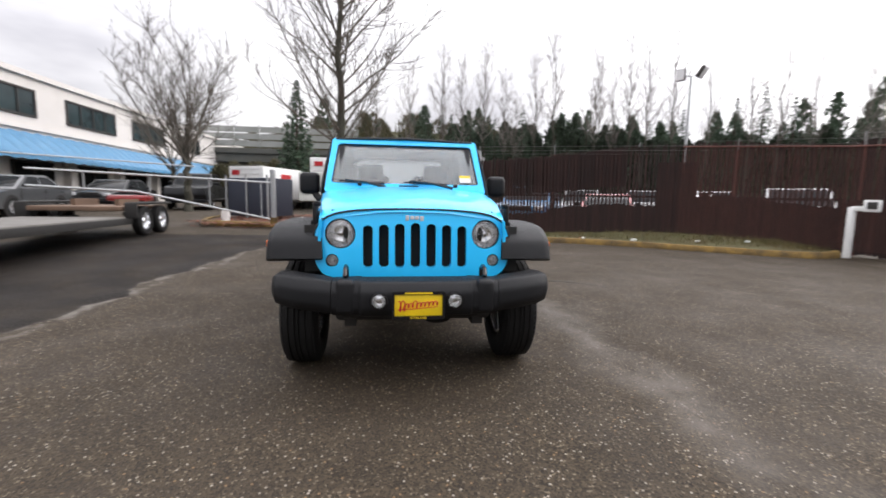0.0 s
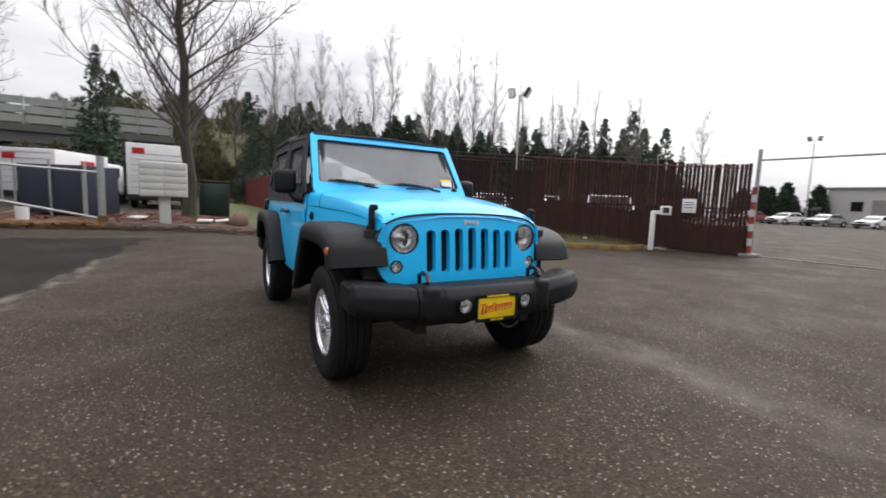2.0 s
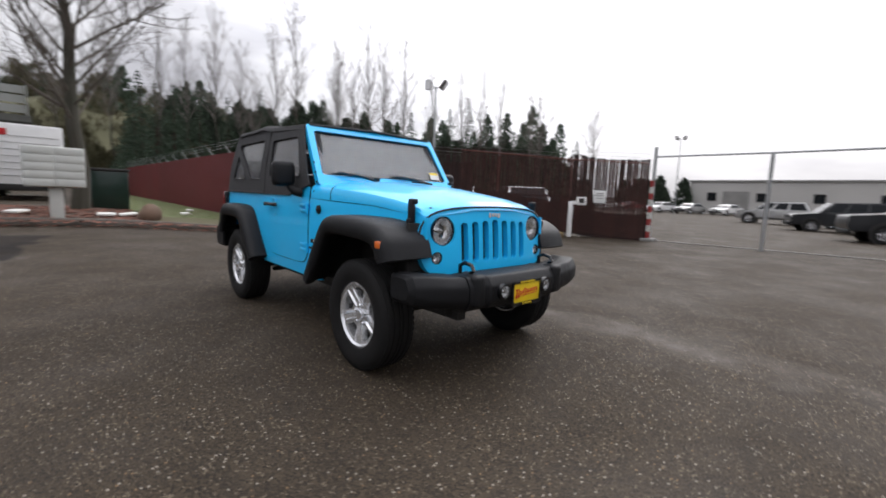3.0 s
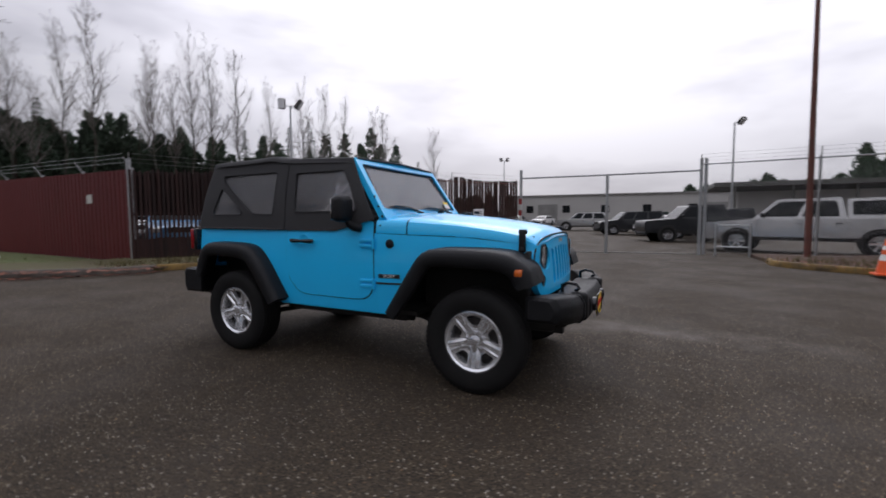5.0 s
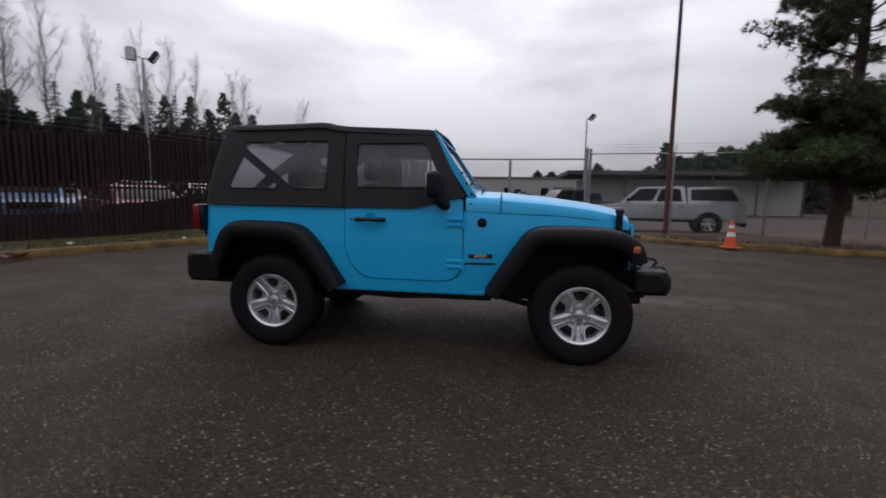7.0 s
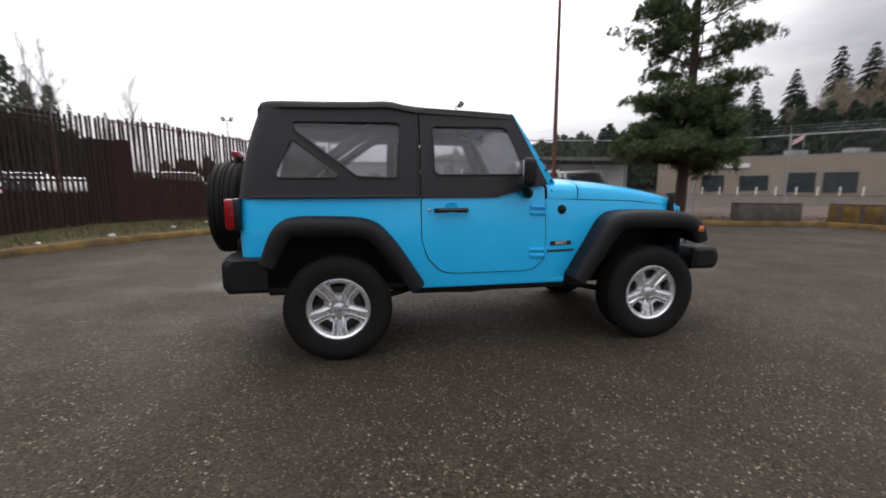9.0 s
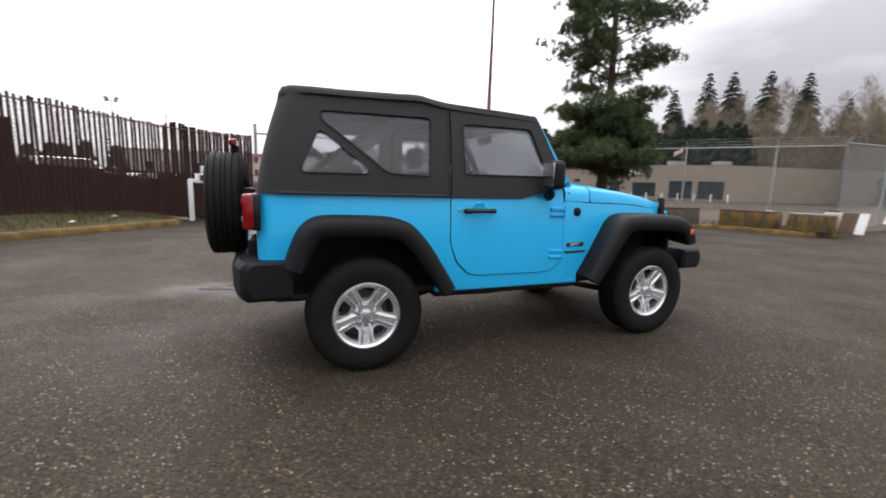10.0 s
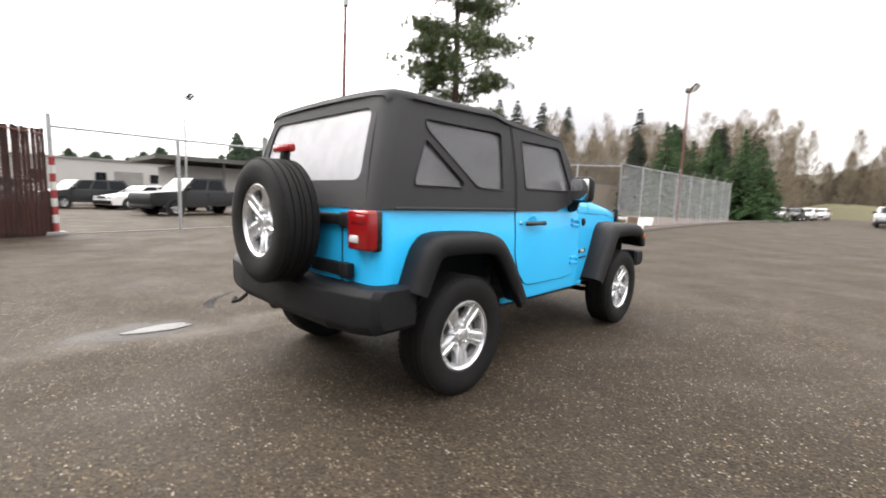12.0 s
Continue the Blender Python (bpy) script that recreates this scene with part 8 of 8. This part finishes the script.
hill("hillside", "olive-brown winter hillside beyond the lot", "olive", -98, 4, 55, 80, 16)
slope = []
for i in range(170):
    x, y = rng3.uniform(-90, -52), rng3.uniform(-42, 44)
    t = math.hypot((x + 98) / 55, (y - 4) / 80)
    if t < 0.95:
        slope.append((x, y, rng3.uniform(0.5, 1.1), 16 * (1 - smooth01(t)) - 0.9))
thicket("hillside_scrub", "olive and brown leafless scrub covering the hillside", "brush", slope, 71, 5.0, 3.4, 240, 0.9, 0.05)
hill("hillside", "far dark wooded rise past the road", "hillwood", 240, -20, 110, 150, 17)
far = []
for i in range(110):
    a = radians(rng2.uniform(-24, 9))
    d = rng2.uniform(128, 165)
    far.append((d * math.cos(a), d * math.sin(a), rng2.uniform(0.5, 1.2)))
thicket("far_hillside_woods", "far brown and green woods below the hill", "hillwood", far, 66, 9.5, 4.5, 260, 1.6, 0.22)
far = []
for i in range(30):
    a = radians(rng2.uniform(-14, 12))
    d = rng2.uniform(112, 126)
    far.append((d * math.cos(a), d * math.sin(a), rng2.uniform(0.7, 1.3)))
thicket("far_alders", "far leafless tan alders at the end of the road", "tan", far, 67, 15.0, 2.6, 420, 2.0, 0.03)
far = []
for i in range(110):
    a = radians(rng2.uniform(50, 86))
    d = rng2.uniform(105, 135)
    far.append((d * math.cos(a), d * math.sin(a), rng2.uniform(0.55, 1.0)))
for i in range(60):
    a = radians(rng2.uniform(48, 71))
    d = rng2.uniform(96, 112)
    far.append((d * math.cos(a), d * math.sin(a), rng2.uniform(0.9, 1.15) + 0.35 * (71 - math.degrees(a)) / 23))
thicket("far_ridge_woods", "low dark wooded ridge behind the warehouse", "needle", far, 68, 9.0, 4.5, 260, 1.3, 0.22)
hill("grass_bank", "green grass bank at the end of the road", "grass", 98, -1, 26, 18, 2.6)


# ---- the brown board fence, board by board ----


def dark_fence():
    F = thing("board_fence", "tall brown-stained board fence with gaps and crooked boards", "fence")
    rng = random.Random(4)

    def plank(name, w, h):
        g = Geo()
        k = 0.006
        g.add([(x, y, z) for z in (0, h) for x, y in ((-w / 2, -0.011), (w / 2 - k, -0.011), (w / 2, -0.011 + k), (w / 2, 0.011), (-w / 2 + k, 0.011), (-w / 2, 0.011 - k))], [tuple(range(6))[::-1], tuple(range(6, 12)), *[(i, (i + 1) % 6, (i + 1) % 6 + 6, i + 6) for i in range(6)]])
        me = bpy.data.meshes.new(name)
        me.from_pydata(g.v, [], g.f)
        me.materials.append(MAT["board"])
        return me
    full = [plank("board", 0.060, h) for h in (2.48, 2.51, 2.46)]
    tall = plank("board", 0.084, 2.62)
    lower = [plank("board", 0.104, h) for h in (0.74, 0.86, 0.79)]
    mid = [plank("board", 0.104, h) for h in (1.04, 1.16, 1.10)]
    door = [plank("board", 0.104, h) for h in (2.02, 0.34)]
    upper = [plank("board", 0.072, h) for h in (1.02, 1.10, 0.96)]
    pitch = 0.102

    def stand(me, x, y, yaw, z, lean):
        o = new("board", me)
        o.matrix_basis = Matrix.Translation((x, y, z)) @ Matrix.Rotation(yaw, 4, "Z") @ Matrix.Rotation(lean, 4, "Y")
        o.parent = F
    back = Geo()

    def behind(me, x, y, yaw, z, lean):
        m = Matrix.Translation((x, y, z)) @ Matrix.Rotation(yaw, 4, "Z") @ Matrix.Rotation(lean, 4, "Y")
        back.add([m @ v.co for v in me.vertices], [tuple(p.vertices) for p in me.polygons])
    pts = along(DARK_FENCE, pitch)
    total = len(pts)
    for i, (x, y, dx, dy) in enumerate(pts):
        yaw = math.atan2(dy, dx)
        nx, ny = dy, -dx                      # towards the yard
        s = i / total
        z = verge_z(x, y) * (1 - smooth01((s - 0.80) / 0.1)) - 0.20 * (1 - smooth01(s / 0.36)) + rng.uniform(-0.02, 0.02)
        # front boards
        if rng.random() > 0.012:
            stand(tall if s > 0.80 else rng.choice(full), x + nx * 0.042, y + ny * 0.042, yaw, z - (0.06 if s > 0.80 else 0), rng.uniform(-0.008, 0.008))
        # boards on the far side, half a pitch on, with an open band in places
        bx, by = x + dx * pitch / 2 - nx * 0.042, y + dy * pitch / 2 - ny * 0.042
        panel = int(i / 22)
        k = panel % 3
        if 0.44 < s < 0.53:
            # a boarded-up doorway with a slit of daylight over it
            behind(door[0] if s < 0.522 else mid[0], bx + nx * 0.060, by + ny * 0.060, yaw, z - 0.02, 0.0)
        elif s < 0.44:
            # low boards, a band open to the parked cars; upper boards added for darkness
            behind(lower[k], bx + nx * 0.060, by + ny * 0.060, yaw, z - 0.02, rng.uniform(-0.004, 0.004))
            if s < 0.37 and rng.random() > 0.02:
                bottom = z + (0.74, 0.86, 0.79)[k] - 0.02 + (0.62, 0.48, 0.66)[k]
                h = (1.02, 1.10, 0.96)[k]
                behind(upper[k], bx, by, yaw, max(bottom, z + 2.44 - h), rng.uniform(-0.006, 0.006))
                if z + 2.44 - h > bottom + 0.02:
                    behind(upper[k], bx, by, yaw, bottom, 0.0)
        elif (i // 13) % 5 != 3 or s > 0.86:
            # separate solid sheets of boards stand behind the slats, of uneven height
            behind(mid[(i // 13) % 3] if s < 0.86 else lower[1], bx + nx * 0.060, by + ny * 0.060, yaw, z - 0.02, rng.uniform(-0.004, 0.004))
    bl = back.make("board_layer", "board_back", F, "second layer of boards on the far side", sharp=0)
    bl["kind"] = "stuff"
    # woven wire that holds the slats, with a rail along the top
    for (x0, y0), (x1, y1) in zip(DARK_FENCE[1:], DARK_FENCE[2:]):
        L, H, p = math.hypot(x1 - x0, y1 - y0), 2.38, 0.085
        dx, dy = (x1 - x0) / L, (y1 - y0) / L
        za, zb = verge_z(x0, y0), verge_z(x1, y1) - (0.1 if y1 > 11 else 0)
        g = Geo()
        for sgn in (-1, 1):
            for i in range(int((L + H) / p) + 1):
                u0 = i * p - (H if sgn > 0 else 0)
                t0, t1 = sorted(((0 - u0) / (sgn * H), (L - u0) / (sgn * H)))
                t0, t1 = max(0.0, t0), min(1.0, t1)
                if t1 > t0:
                    g.tube([(x0 + dx * (u0 + sgn * H * t) + dy * 0.062, y0 + dy * (u0 + sgn * H * t) - dx * 0.062, za + (zb - za) * (u0 + sgn * H * t) / L + 0.04 + H * t) for t in (t0, t1)], 0.0034, 3, cap=False)
        g.make("wire_mesh", "rust", F, sharp=0, recalc=False)["kind"] = "stuff"
        Geo().tube([(x0 + dy * 0.07, y0 - dx * 0.07, za + 2.42), (x1 + dy * 0.07, y1 - dx * 0.07, zb + 2.42)], 0.020, 8).make("top_rail", "rust", F)
    # posts and rails between the two layers of boards
    for x, y, dx, dy in along(DARK_FENCE, 2.4):
        z = ground_z(x, y)
        x, y = x - dy * 0.10, y + dx * 0.10
        Geo().tube([(x, y, z - 0.2), (x, y, z + 2.55)], 0.035, 8).make("post", "rust", F)
        Geo().tube([(x, y, z + 2.5), (x + dy * 0.12, y - dx * 0.12, z + 2.85)], 0.014, 6).make("wire_arm", "galv", F)
    for (x0, y0), (x1, y1) in zip(DARK_FENCE, DARK_FENCE[1:]):
        for zz in (0.45, 1.28):
            g = Geo()
            qx, qy = (y1 - y0), -(x1 - x0)
            ql = math.hypot(qx, qy) / 0.085
            box_between(g, x0 - qx / ql, y0 - qy / ql, x1 - qx / ql, y1 - qy / ql, ground_z(x0, y0) + zz - 0.030, ground_z(x0, y0) + zz + 0.030, 0.04)
            g.make("rail", "board", F)
        g = Geo()
        for o, zz in ((0.04, 2.60), (0.08, 2.70), (0.12, 2.82)):
            dx, dy = (x1 - x0), (y1 - y0)
            L = math.hypot(dx, dy)
            g.tube([(x0 + dy / L * o, y0 - dx / L * o, ground_z(x0, y0) + zz), (x1 + dy / L * o, y1 - dx / L * o, ground_z(x1, y1) + zz - 0.1)], 0.004, 3, cap=False)
        g.make("barbed_wire", "galv", F, sharp=0, recalc=False)


dark_fence()
